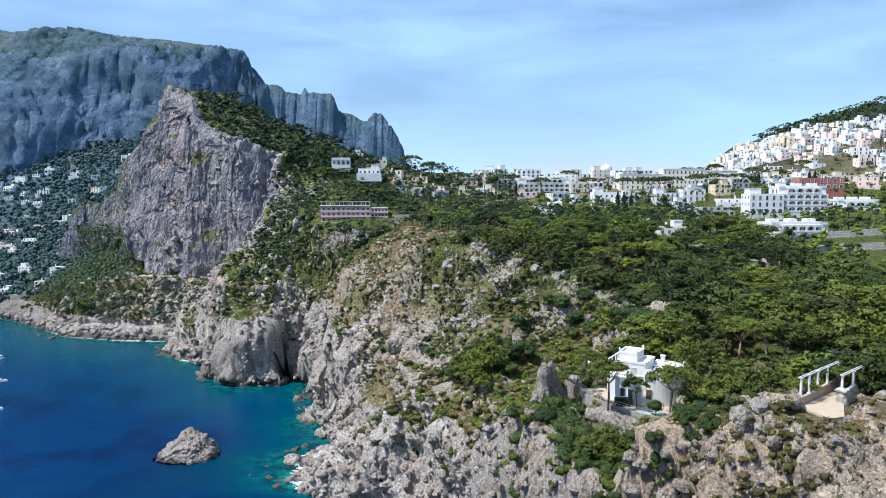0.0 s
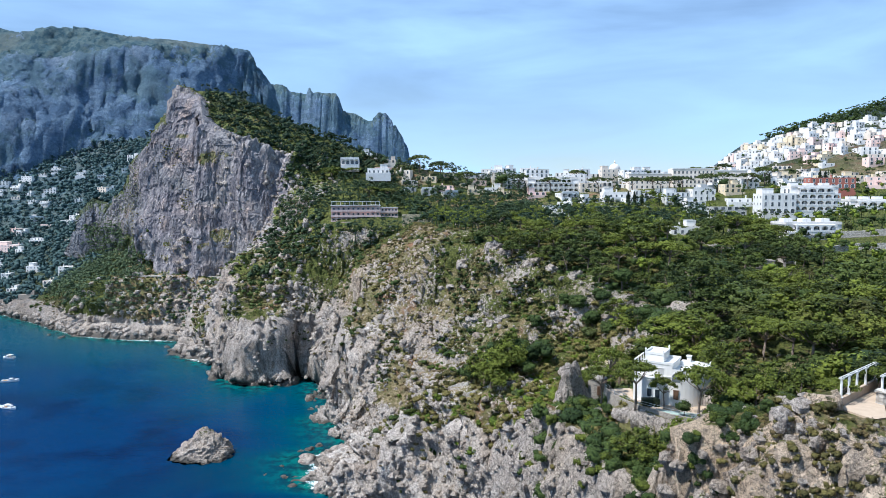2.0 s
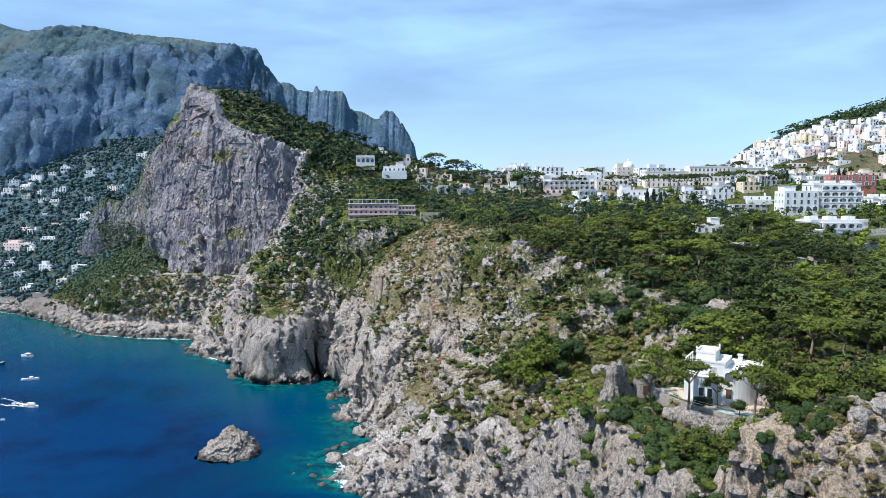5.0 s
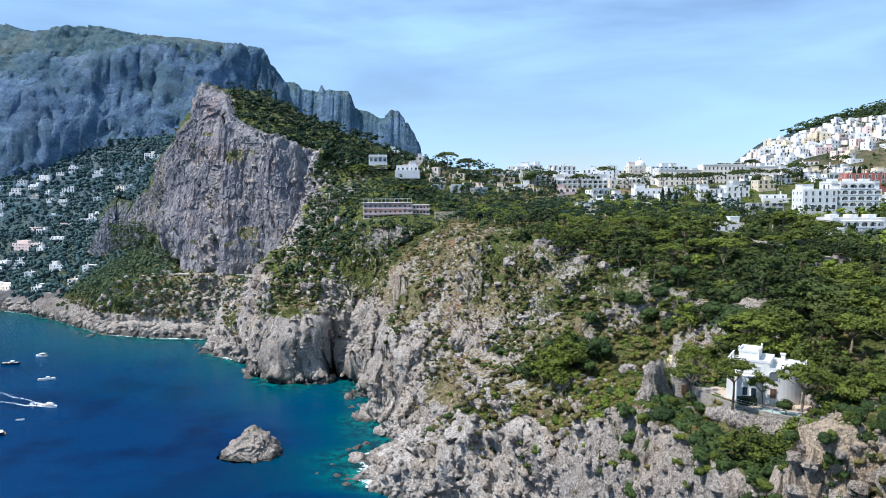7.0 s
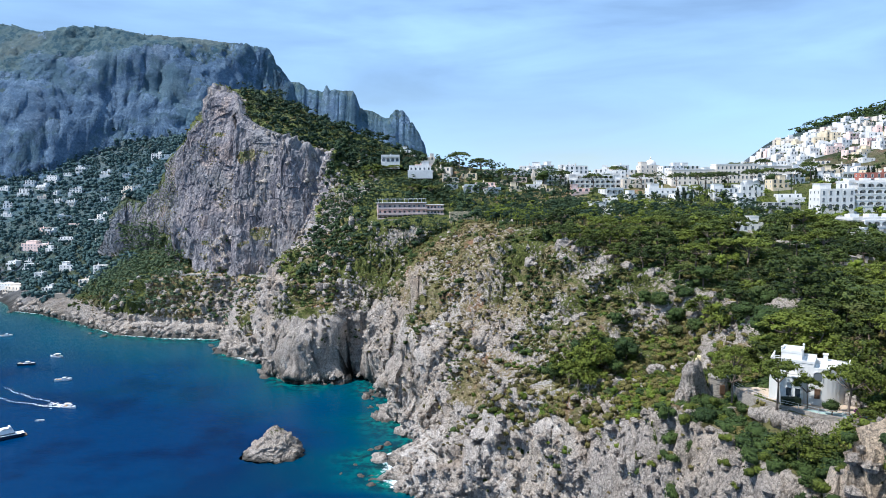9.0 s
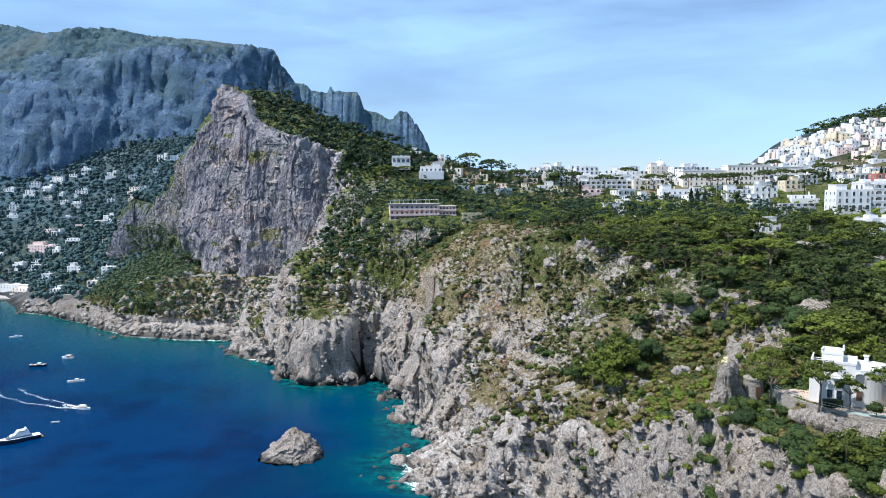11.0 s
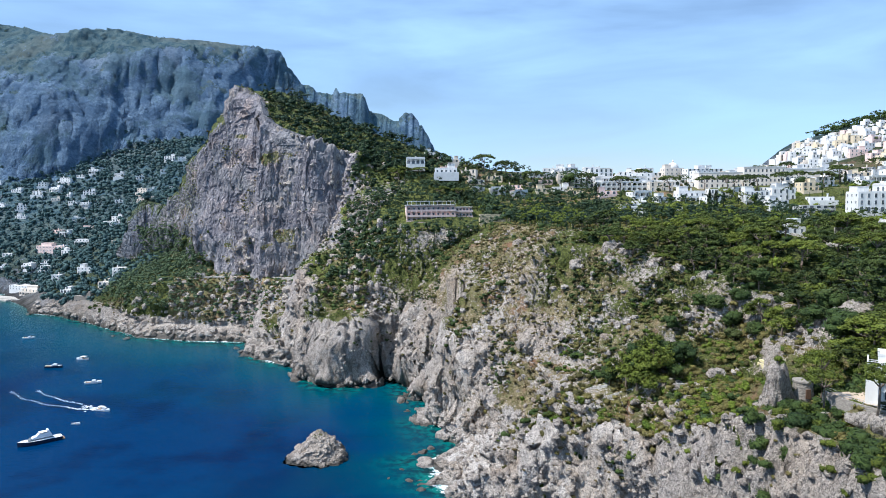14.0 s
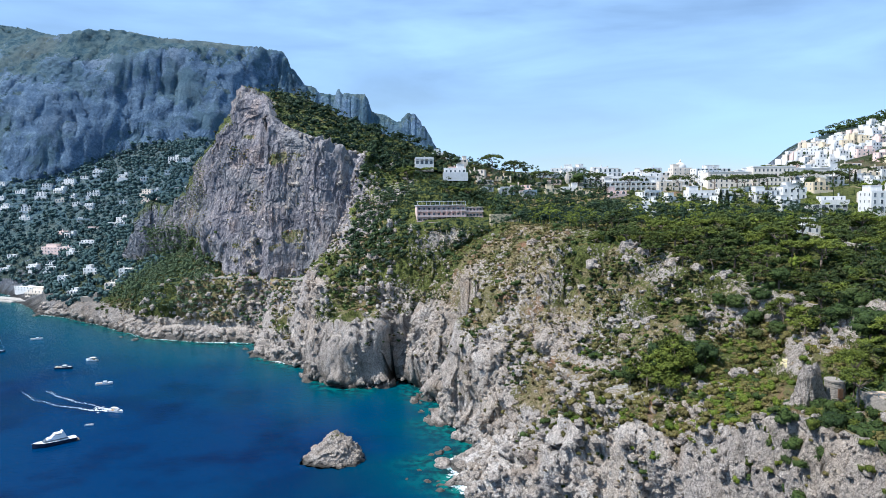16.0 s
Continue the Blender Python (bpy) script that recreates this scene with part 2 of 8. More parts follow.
def sea_material():
    """Deep blue water that turns green over a shallow bottom, with ripples and foam at the rocks."""
    k = Nodes("sea_water", 0.12, 0, 0.5)
    shallow, foam = k.attr("shallow"), k.attr("foam")
    weed = k.ramp(k.noise(0.016, 5, None, 0.55), 0.46, 0.56)
    c = k.mix(weed, (0.0003, 0.019, 0.074), (0.0002, 0.008, 0.044))
    c = k.mix(k.ramp(k.noise(0.006, 3), 0.4, 0.65, 0, 0.55), c, (0.0003, 0.034, 0.090))
    c = k.mix(k.ramp(k.math("ADD", k.attr("shelf"), k.math("MULTIPLY", k.math("SUBTRACT", k.noise(0.02, 5), 0.5), 0.5)), 0.12, 0.62), c, (0.0004, 0.050, 0.088))
    stones = k.ramp(k.noise(0.22, 5, None, 0.6), 0.44, 0.58)
    near = k.mix(stones, (0.004, 0.026, 0.030), (0.006, 0.115, 0.100))
    c = k.mix(k.ramp(shallow, 0.06, 0.42, 0, 0.85), c, (0.0005, 0.044, 0.072))
    c = k.mix(k.ramp(shallow, 0.34, 0.85), c, near)
    lace = k.ramp(k.math("ADD", k.noise(0.55, 6, None, 0.7), k.math("MULTIPLY", foam, 0.42)), 0.78, 0.90)
    lace = k.math("MULTIPLY", lace, k.ramp(foam, 0.02, 0.3))
    caps = k.ramp(k.noise(0.33, 4, k.scaled(1, 2.2, 1), 0.6), 0.745, 0.80, 0, 0.55)
    c = k.mix(k.math("MAXIMUM", lace, caps), c, (0.75, 0.80, 0.82))
    k.color(c)
    k.put(k.bsdf.inputs["Roughness"], k.ramp(lace, 0, 1, 0.16, 0.7))
    k.put(k.bsdf.inputs["IOR"], 1.33)
    k.put(k.bsdf.inputs["Specular IOR Level"], 0.07)
    swell = k.math("ADD", k.noise(0.35, 5, k.scaled(1, 1.7, 1)), k.math("MULTIPLY", k.noise(1.6, 4), 0.25))
    k.bump(swell, 0.35, 0.5)
    return k.mat


M_GROUND = ground_material()
M_SEA = sea_material()
M_PINE = foliage_material("pine_needles", (0.020, 0.033, 0.006), (0.185, 0.222, 0.030))
M_OAK = foliage_material("dark_evergreen_leaves", (0.020, 0.040, 0.012), (0.085, 0.125, 0.028))
M_BRIGHT = foliage_material("bright_green_leaves", (0.045, 0.080, 0.010), (0.200, 0.250, 0.030))
M_SCRUB = foliage_material("scrub_leaves", (0.064, 0.061, 0.021), (0.225, 0.192, 0.062), (0.24, 0.16, 0.08))
M_STRAW = foliage_material("dry_straw", (0.15, 0.12, 0.055), (0.36, 0.29, 0.15), (0.30, 0.20, 0.10))
M_DRYSCRUB = foliage_material("dry_scrub", (0.085, 0.065, 0.030), (0.24, 0.18, 0.075), (0.26, 0.13, 0.07))
# blue-green leaves: the bay's haze is put into their colour
M_FARWOOD = foliage_material("hazy_wood_leaves", (0.042, 0.084, 0.088), (0.110, 0.170, 0.140))
M_BROOM = foliage_material("broom_blossom", (0.10, 0.11, 0.012), (0.36, 0.31, 0.03), (0.3, 0.2, 0.04))
M_HILLWOOD = foliage_material("hill_wood_leaves", (0.014, 0.034, 0.020), (0.072, 0.110, 0.044))
M_FOOTWOOD = foliage_material("bay_pine_needles", (0.032, 0.064, 0.040), (0.165, 0.215, 0.095))
M_DARKPINE = foliage_material("dark_pine_needles", (0.014, 0.028, 0.008), (0.105, 0.138, 0.028))
M_CYPRESS = foliage_material("cypress_leaves", (0.012, 0.022, 0.011), (0.040, 0.058, 0.022))
M_BARK = plain("pine_bark", (0.21, 0.165, 0.13), 0.9, vary=0.5, scale=3)

# ---- noise on arrays ----


def lattice(i, j, k):
    h = (i.astype(np.int64) * 374761393 + j.astype(np.int64) * 668265263 + k.astype(np.int64) * 1440662683) & 0xFFFFFFFF
    h = ((h ^ (h >> 13)) * 1274126177) & 0xFFFFFFFF
    return ((h ^ (h >> 16)) & 0xFFFFFF) / float(0xFFFFFF)


def value_noise(x, y, z):
    """Smooth noise from -1 to 1 at arrays of places."""
    i, j, k = np.floor(x), np.floor(y), np.floor(z)
    u, v, w = x - i, y - j, z - k
    u, v, w = (a * a * (3 - 2 * a) for a in (u, v, w))
    total = 0
    for a, fa in ((0, 1 - u), (1, u)):
        for b, fb in ((0, 1 - v), (1, v)):
            for c, fc in ((0, 1 - w), (1, w)):
                total = total + lattice(i + a, j + b, k + c) * fa * fb * fc
    return total * 2 - 1


def fbm(x, y, z, size, octaves=4, gain=0.5):
    total, amp, s = 0, 1.0, 1.0 / size
    for o in range(octaves):
        total = total + amp * value_noise(x * s + 17.3 * o, y * s - 9.1 * o, z * s + 4.7 * o)
        amp, s = amp * gain, s * 2.03
    return total


def cells3(x, y, z, size):
    """A random value for each block of that size: ledges and broken faces."""
    return lattice(np.floor(x / size), np.floor(y / size), np.floor(z / size))


def ridged(x, y, z, size, octaves=4):
    total, amp, s = 0, 1.0, 1.0 / size
    for o in range(octaves):
        total = total + amp * (1 - 2 * np.abs(value_noise(x * s + 31.7 * o, y * s + 5.3 * o, z * s - 8.9 * o)))
        amp, s = amp * 0.5, s * 2.1
    return total


# ---- the lie of the land ----
# Each line runs along a flank: (station, place across it, height). Between the lines the ground slopes evenly.
CLIFF_COAST = [(40, 20, 0), (100, -14, 0), (150, -30, 0), (185, -41, 0), (209, -46, 0), (225, -55, 0), (245, -61, 0), (258, -44, 0),
               (268, -46, 0), (283, -51, 0), (291, -54, 0), (299, -46, 0), (314, -52, 0), (329, -70, 0), (352, -79, 0), (420, -84, 0)]
CLIFF_BENCH = [(40, 44, 20), (78, 34, 34), (94, 27, 32), (106, 22, 24), (118, 14, 34), (130, 8, 36), (160, -6, 25), (180, -16, 14), (202, -19, 18), (225, -36, 8), (245, -42, 7),
               (258, -39, 7), (268, -43, 6), (283, -48, 9), (291, -51, 12), (299, -43, 12), (314, -48, 12), (329, -67, 13), (343, -76, 14), (420, -82, 14)]
CLIFF_TOP = [(40, 56, 60), (78, 38, 68), (88, 31, 63.5), (97, 32, 63.5), (103, 33, 57), (108, 31, 49), (113, 25, 49), (118, 22, 55), (128, 22, 56), (146, 21, 52), (156, 18, 42), (166, 16, 35), (195, 6, 31), (212, -4, 34), (234, -14, 37),
             (255, -30, 25), (268, -40, 32), (283, -46, 38), (291, -48, 43), (299, -38, 42), (314, -42, 44), (329, -60, 38), (343, -70, 36), (420, -78, 50)]
SLOPE_MID = [(40, 80, 75), (78, 44, 75.3), (86, 42.5, 73.2), (94, 42.5, 68.5), (100, 43, 61), (107, 46, 50), (114, 46, 51), (118, 41, 57), (145, 38, 58), (166, 36, 47), (190, 32, 46), (206, 33, 52), (215, 47, 61), (225, 20, 58), (234, 9, 55), (247, 4, 62),
             (262, -15, 57), (272, -29, 55), (283, -36, 56), (300, -40, 61), (343, -55, 62), (420, -62, 72)]
RIM = [(40, 110, 78), (78, 62, 76), (94, 58, 71), (107, 62, 63), (118, 63, 58), (145, 62, 59), (166, 66, 66), (196, 58, 64), (215, 58, 64), (230, 27, 71), (245, 14, 74), (254, 9, 80),
       (272, -17, 79), (283, -10, 85), (300, -11, 85), (340, -20, 85), (390, -28, 84), (420, -40, 86)]
PLATEAU = [(40, 150, 80), (128, 130, 72), (166, 130, 71), (230, 130, 73), (254, 130, 76), (300, 130, 82), (385, 130, 88), (430, 130, 100), (520, 130, 112)]
UPLAND = [(40, 270, 90), (166, 270, 84), (254, 270, 88), (300, 270, 92), (385, 270, 98), (430, 270, 108), (520, 270, 118)]

BAY_COAST = [(-1400, 900, 0), (-900, 760, 0), (-535, 690, 0), (-490, 635, 0), (-450, 600, 0), (-417, 562, 0), (-383, 546, 0), (-340, 515, 0),
             (-304, 486, 0), (-276, 465, 0), (-234, 452, 0), (-190, 449, 0), (-180, 412, 0), (-165, 393, 0), (-149, 386, 0), (-138, 357, 0),
             (-117, 344, 0), (-103, 348, 0), (-98, 362, 0), (-84, 360, 0), (-76, 358, 0), (-60, 372, 0), (700, 385, 0)]
BAY_BENCH = [(-1400, 940, 20), (-900, 800, 20), (-500, 690, 12), (-417, 580, 10), (-304, 500, 9), (-276, 479, 8), (-234, 466, 10), (-190, 462, 10),
             (-180, 432, 6), (-165, 408, 7), (-149, 395, 8), (-138, 363, 26), (-117, 351, 32), (-103, 355, 31), (-98, 366, 31), (-84, 364, 33), (-76, 362, 34), (-60, 376, 62), (100, 395, 84), (700, 420, 90)]
BAY_SLOPE = [(-1400, 1000, 80), (-900, 860, 70), (-500, 740, 45), (-420, 640, 32), (-340, 555, 26), (-276, 489, 35), (-244, 487, 39), (-190, 478, 40),
             (-170, 456, 39), (-149, 430, 42), (-134, 378, 50), (-112, 372, 48), (-94, 378, 57), (-80, 384, 70), (-70, 388, 76), (-60, 391, 81), (100, 404, 86), (700, 450, 95)]
HILL_FOOT = [(-1400, 1040, 120), (-650, 890, 118), (-536, 870, 108), (-463, 790, 72), (-400, 700, 60), (-380, 645, 46), (-366, 612, 42), (-352, 604, 43), (-334, 601, 46), (-290, 562, 56), (-264, 531, 52), (-243, 511, 48),
             (-222, 501, 44), (-208, 493, 42), (-195, 488, 41), (-175, 481, 42), (-161, 475, 46), (-145, 467, 54), (-134, 467, 74), (-125, 467, 96), (-110, 440, 92), (-84, 397, 83.5), (-38, 396, 84), (100, 418, 89), (700, 470, 100)]
HILL_BROW = [(-1400, 1090, 150), (-650, 950, 150), (-500, 985, 180), (-430, 960, 182), (-400, 820, 116), (-380, 715, 74), (-366, 625, 50), (-356, 610, 64), (-334, 613, 93), (-301, 580, 89), (-280, 566, 103), (-262, 552, 122), (-251, 541, 138),
             (-234, 541, 161), (-226, 546, 187), (-206, 536, 181), (-196, 512, 159), (-181, 500, 150), (-154, 484, 139), (-141, 480, 133), (-128, 480, 128), (-118, 482, 124), (-95, 466, 112), (-80, 452, 106), (-50, 446, 104), (-38, 432, 94), (100, 446, 100), (700, 500, 110)]
HILL_CREST = [(-1400, 1200, 170), (-500, 1010, 186), (-430, 985, 184), (-400, 880, 132), (-380, 790, 96), (-366, 690, 70), (-356, 625, 70), (-334, 630, 97), (-301, 610, 96), (-280, 590, 108), (-262, 568, 130), (-251, 556, 144),
              (-234, 552, 168), (-226, 550, 188), (-196, 548, 184), (-154, 535, 166), (-120, 520, 150), (-76, 505, 135), (-55, 495, 127), (-20, 492, 118),
              (20, 500, 114), (100, 515, 112), (230, 540, 114), (700, 600, 118)]
HILL_BACK = [(-1400, 1400, 150), (-400, 1000, 165), (-340, 1000, 165), (-310, 900, 140), (-280, 700, 100), (-228, 640, 110), (-112, 620, 104), (0, 620, 106), (230, 620, 108), (700, 700, 110)]

PEAK_FOOT = [(-1400, 880, 120), (-900, 890, 122), (-651, 905, 126), (-591, 930, 128), (-558, 955, 140), (-500, 985, 172), (-430, 1000, 185), (-351, 1075, 185), (-312, 1100, 160), (-290, 1120, 90)]
PEAK_BROW = [(-1400, 960, 260), (-900, 935, 240), (-638, 955, 246), (-582, 995, 290), (-531, 1040, 328), (-465, 1078, 344), (-407, 1102, 348), (-351, 1124, 344), (-319, 1132, 285), (-298, 1140, 120)]
PEAK_CREST = [(-1400, 1150, 430), (-900, 1120, 405), (-775, 1100, 384), (-694, 1062, 361), (-651, 1052, 365), (-590, 1072, 371), (-531, 1082, 360), (-465, 1102, 360), (-407, 1121, 354), (-351, 1138, 347), (-319, 1146, 284), (-298, 1155, 110)]
PEAK_BACK = [(-1400, 1700, 300), (-651, 1600, 250), (-351, 1400, 200), (-298, 1300, 80)]
SPUR_FOOT = [(-900, 1330, 200), (-385, 1345, 190), (-240, 1370, 160), (-97, 1405, 110), (-80, 1410, 60)]
SPUR_CREST = [(-900, 1390, 345), (-385, 1390, 337), (-330, 1395, 331), (-252, 1400, 322), (-239, 1410, 288), (-210, 1418, 276), (-190, 1420, 270), (-172, 1420, 268), (-160, 1420, 284), (-146, 1424, 280), (-127, 1430, 258), (-97, 1432, 205), (-80, 1436, 60)]
SPUR_BACK = [(-900, 1700, 150), (-80, 1700, 60)]


def blob(x, y, cx, cy, rx, ry):
    return np.exp(-(((x - cx) / rx) ** 2 + ((y - cy) / ry) ** 2))


def flank(s, c, lines, bed=0.55):
    """Heights at stations s and places across c."""
    at = [[np.interp(s, *(np.array(line, float).T[[0, n]])) for n in (1, 2)] for line in lines]
    z = at[0][1] - bed * np.maximum(at[0][0] - c, 0)
    for (c0, z0), (c1, z1) in zip(at, at[1:]):
        c1 = np.maximum(c1, c0 + 0.5)
        f = np.clip((c - c0) / (c1 - c0), 0, 1)
        z = np.where(c > c0, z0 + (z1 - z0) * f, z)
    return z


def land(x, y, deepest=-30):
    """Height of the ground, without its fine relief."""
    # the villa's terrace and the gully before it lie nearer than the lines drawn through them
    s = np.interp(y, (84, 95, 120, 165), (1, 0.908, 0.908, 1))
    x_all, y_all = x, y
    x, y = -4.4 + (x + 4.4) / s, -1.5 + (y + 1.5) / s
    near = np.clip((620 - y) / 160, 0, 1)
    wx = (fbm(x, y, 0 * x, 34, 4) * 5.5 + fbm(x, y, 0 * x + 9, 7, 3) * 0.9) * near + fbm(x, y, 0 * x + 3, 60, 5, 0.6) * 8 * (1 - near)
    wy = (fbm(x, y, 0 * x + 50, 34, 4) * 5.5 + fbm(x, y, 0 * x + 59, 7, 3) * 0.9) * near + fbm(x, y, 0 * x + 53, 55, 5, 0.62) * 9 * (1 - near)
    u, v = x + wx, y + wy
    cliffs = flank(v, u, (CLIFF_COAST, CLIFF_BENCH, CLIFF_TOP, SLOPE_MID, RIM, PLATEAU, UPLAND))
    cliffs = np.where(y > 430, np.minimum(cliffs, 118), cliffs)
    cliffs = cliffs - np.maximum(y - 470, 0) * 3
    # the near crag falls away in front of its edge, and a gully parts it from the terrace
    edge = np.interp(x, (-40, 0, 10, 18, 24, 28, 30.5, 33, 37.5, 40, 42, 44, 46, 60, 100, 200), (216, 196, 178, 148, 122, 110, 97, 90, 82, 79, 77, 75, 73, 67, 56, 40))
    cliffs = cliffs - np.maximum(edge - y - wy * 0.3, 0) * 2.1
    cliffs = cliffs - 6 * blob(u, v, 26, 108, 7, 6) - 9 * blob(u, v, 14, 178, 6, 14) - 11 * blob(x, y, 40, 190, 8, 11)
    # a white bluff below the path
    lip = 196 - 0.55 * (x + 3) + wy * 0.4
    bluff = 27.5 - 3.2 * np.maximum(lip - y, 0) - 0.9 * np.maximum(y - lip - 10, 0) - 2.2 * np.maximum(np.abs(x + 6) - 13 + wx * 0.4, 0)
    cliffs = np.where((y < 188) & (y > 118), np.minimum(cliffs, 28 + 4 * np.maximum(x - 12, 0) + np.maximum(y - 176, 0) + wx * 0.4), cliffs)
    cliffs = np.maximum(cliffs, bluff)
    cliffs = cliffs + (s - 1) * (cliffs - 100.25) * np.clip((cliffs - 20) / 20, 0, 1)
    x, y = x_all, y_all
    # the terrace is cut level, and a wooded gully falls away before its wall
    brink = np.interp(x, (20, 25, 28, 31, 34, 37, 41, 46, 52), (136, 130, 125, 120, 117, 115, 113.5, 108, 100))
    cut = 54.0 + wy * 0.3 + 1.2 * np.maximum(x - 41, 0) + 4.0 * np.maximum(97 - y, 0)
    cliffs = np.where((y < brink) & (x < 52) & (y > 84), np.minimum(cliffs, cut), cliffs)
    cliffs = np.where((y >= brink) & (y < brink + 13) & (x < 46), np.minimum(cliffs, 59.0), cliffs)
    # the crag's shoulder below the pergola
    cliffs = np.maximum(cliffs, 74.4 - 1.7 * np.maximum(74.5 - 0.5 * (x - 42) - y + wy * 0.3, 0) - 1.8 * np.maximum(40.5 - x, 0) - 1.1 * np.maximum(y - 83, 0))
    # level ground for the pergola walk
    px, py = (x - 43.6) * 0.766 + (y - 82.2) * 0.643, (y - 82.2) * 0.766 - (x - 43.6) * 0.643
    cliffs = np.where((px > -7) & (px < 15) & (py > -9) & (py < 0.8), np.minimum(cliffs, 72.6 + wy * 0.1), cliffs)
    calm = np.clip((y - 400) / 50, 0, 1) * np.clip((-80 - x) / 40, 0, 1) * 0.8
    uh, vh = u - wx * calm, v - wy * calm
    hill = flank(uh, vh, (BAY_COAST, BAY_BENCH, BAY_SLOPE, HILL_FOOT, HILL_BROW, HILL_CREST, HILL_BACK))
    hill = hill - np.maximum(v - 660, 0) * np.where(x > -330, 0.5, 0.0)
    peak = flank(u, v, (PEAK_FOOT, PEAK_BROW, PEAK_CREST, PEAK_BACK), bed=1.2)
    spur = flank(x + 0.35 * wx, v, (SPUR_FOOT, SPUR_CREST, SPUR_BACK), bed=2.0)
    away = np.hypot(u - 470, v - 720)
    town_hill = 203 - 0.32 * away - 0.8 * np.maximum(away - 420, 0)
    town_hill = town_hill - 0.55 * np.maximum(258 + 0.42 * (y - 600) - x, 0)
    z = np.maximum(np.maximum(cliffs, hill), town_hill)
    z = np.where(y > 780, np.maximum(z, np.maximum(peak, spur)), z)
    return np.maximum(z, deepest)


def rim_at(y):
    """Where the cliff's upper rim runs."""
    return np.interp(y, *(np.array(RIM, float).T[[0, 1]]))


def steps(parts):
    """Grid lines: (to, first step, growth) from part to part."""
    out = [parts[0]]
    for to, step, grow in parts[1:]:
        while out[-1] < to:
            out.append(out[-1] + step)
            step *= grow
    return np.array(out)


# The sheet's columns follow the cliff coast, so that they lie close together on the steep faces.
SHORE_Y, SHORE_X = (36, 100, 150, 209, 245, 300, 352, 420, 2000), (-18, -18, -32, -46, -52, -62, -76, -78, -78)
GQ = np.concatenate([-steps([6, (60, 1.2, 1), (230, 1.5, 1), (340, 1.7, 1.013), (640, 3.6, 1), (1320, 4, 1.06)])[:0:-1], steps([-6, (44, 0.5, 1), (84, 0.62, 1), (150, 1.0, 1), (800, 1.2, 1.05)])])
GY = steps([36, (68, 2.0, 1), (104, 0.45, 1), (340, 0.85, 1), (385, 0.65, 1), (470, 1.5, 1), (520, 0.8, 1), (560, 1.4, 1), (890, 1.5, 1.03), (1140, 4.0, 1), (1750, 5, 1.04)])


def grid_mesh(name, xs, ys, place, smooth=True):
    """A sheet over the grid lines, whose vertices lie at place (rows of x, y, z)."""
    nx, ny = len(xs), len(ys)
    a = (np.arange(ny - 1)[:, None] * nx + np.arange(nx - 1)[None]).ravel()
    quads = np.stack([a, a + 1, a + 1 + nx, a + nx], 1)
    return array_mesh(name, place, quads, smooth)


def array_mesh(name, place, faces, smooth=False):
    me = bpy.data.meshes.new(name)
    n, per = faces.shape
    me.vertices.add(len(place))
    me.vertices.foreach_set("co", np.ascontiguousarray(place, np.float32).ravel())
    me.loops.add(n * per)
    me.loops.foreach_set("vertex_index", np.ascontiguousarray(faces, np.int32).ravel())
    me.polygons.add(n)
    me.polygons.foreach_set("loop_start", np.arange(0, n * per, per, dtype=np.int32))
    me.polygons.foreach_set("use_smooth", np.full(n, smooth))
    me.update()
    return me


def give(me, name, values, domain="POINT"):
    me.attributes.new(name, "FLOAT", domain).data.foreach_set("value", np.ascontiguousarray(values, np.float32).ravel())


def band_of(v, low, high, soft):
    return np.clip((v - low) / soft, 0, 1) * np.clip((high - v) / soft, 0, 1)


shore_x = np.interp(GY, SHORE_Y, SHORE_X)
PX, PY = GQ[None] + shore_x[:, None], np.repeat(GY[:, None], len(GQ), 1)
PZ = land(PX, PY)
# fine relief: rock stands out along the slope's own direction
dzx = np.gradient(PZ, axis=1) / np.gradient(PX, axis=1)
dzy = np.gradient(PZ, axis=0) / np.gradient(PY, axis=0) - dzx * np.gradient(shore_x, GY)[:, None]
STEEP = np.hypot(dzx, dzy)
length = np.sqrt(1 + STEEP**2)
# share of painted haze tint in the ground colour, growing with distance
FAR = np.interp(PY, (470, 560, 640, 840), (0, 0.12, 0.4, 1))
HILL = np.interp(PY, (345, 395, 445), (0.0, 0.4, 1.0)) * np.clip((-60 - PX) / 30, 0, 1) * np.clip(0.35 + (PZ - 25) / 40, 0, 1)

rocky = np.clip((STEEP - 0.5) / 0.8, 0.12, 1)
crags = np.clip(fbm(PX, PY, PZ, 16, 3) * 1.6 + 0.08, 0, 1) * np.clip((rim_at(PY) + 8 - PX) / 8, 0, 1) * np.clip((360 - PY) / 30, 0, 1)
rocky = np.maximum(rocky, crags * 0.9)
bend = fbm(PX, PY, PZ, 11, 3) * 4
SLOPE = band_of(PY, 188, 395, 14) * np.clip((PZ - 30) / 18, 0, 1) * np.clip((60 - PX) / 20, 0, 1) * np.clip((PX + 130) / 20, 0, 1)
near_relief = ridged(PX, PY, PZ * 0.9, 28, 3) * (2.8 - 1.6 * SLOPE) + ridged(PX, PY, PZ * 0.8, 11, 4) * (1.5 - 0.5 * SLOPE) + ridged(PX, PY, PZ, 4.2, 3) * 1.0 + ridged(PX, PY, PZ, 1.9, 2) * 0.45
near_relief += (cells3(PX + bend, PY - bend, PZ + bend * 0.6, 5.0) * (1 - 0.75 * SLOPE) + 0.6 * cells3(PX - bend, PY + bend, PZ + bend, 2.3)) * 2.1 - 1.7
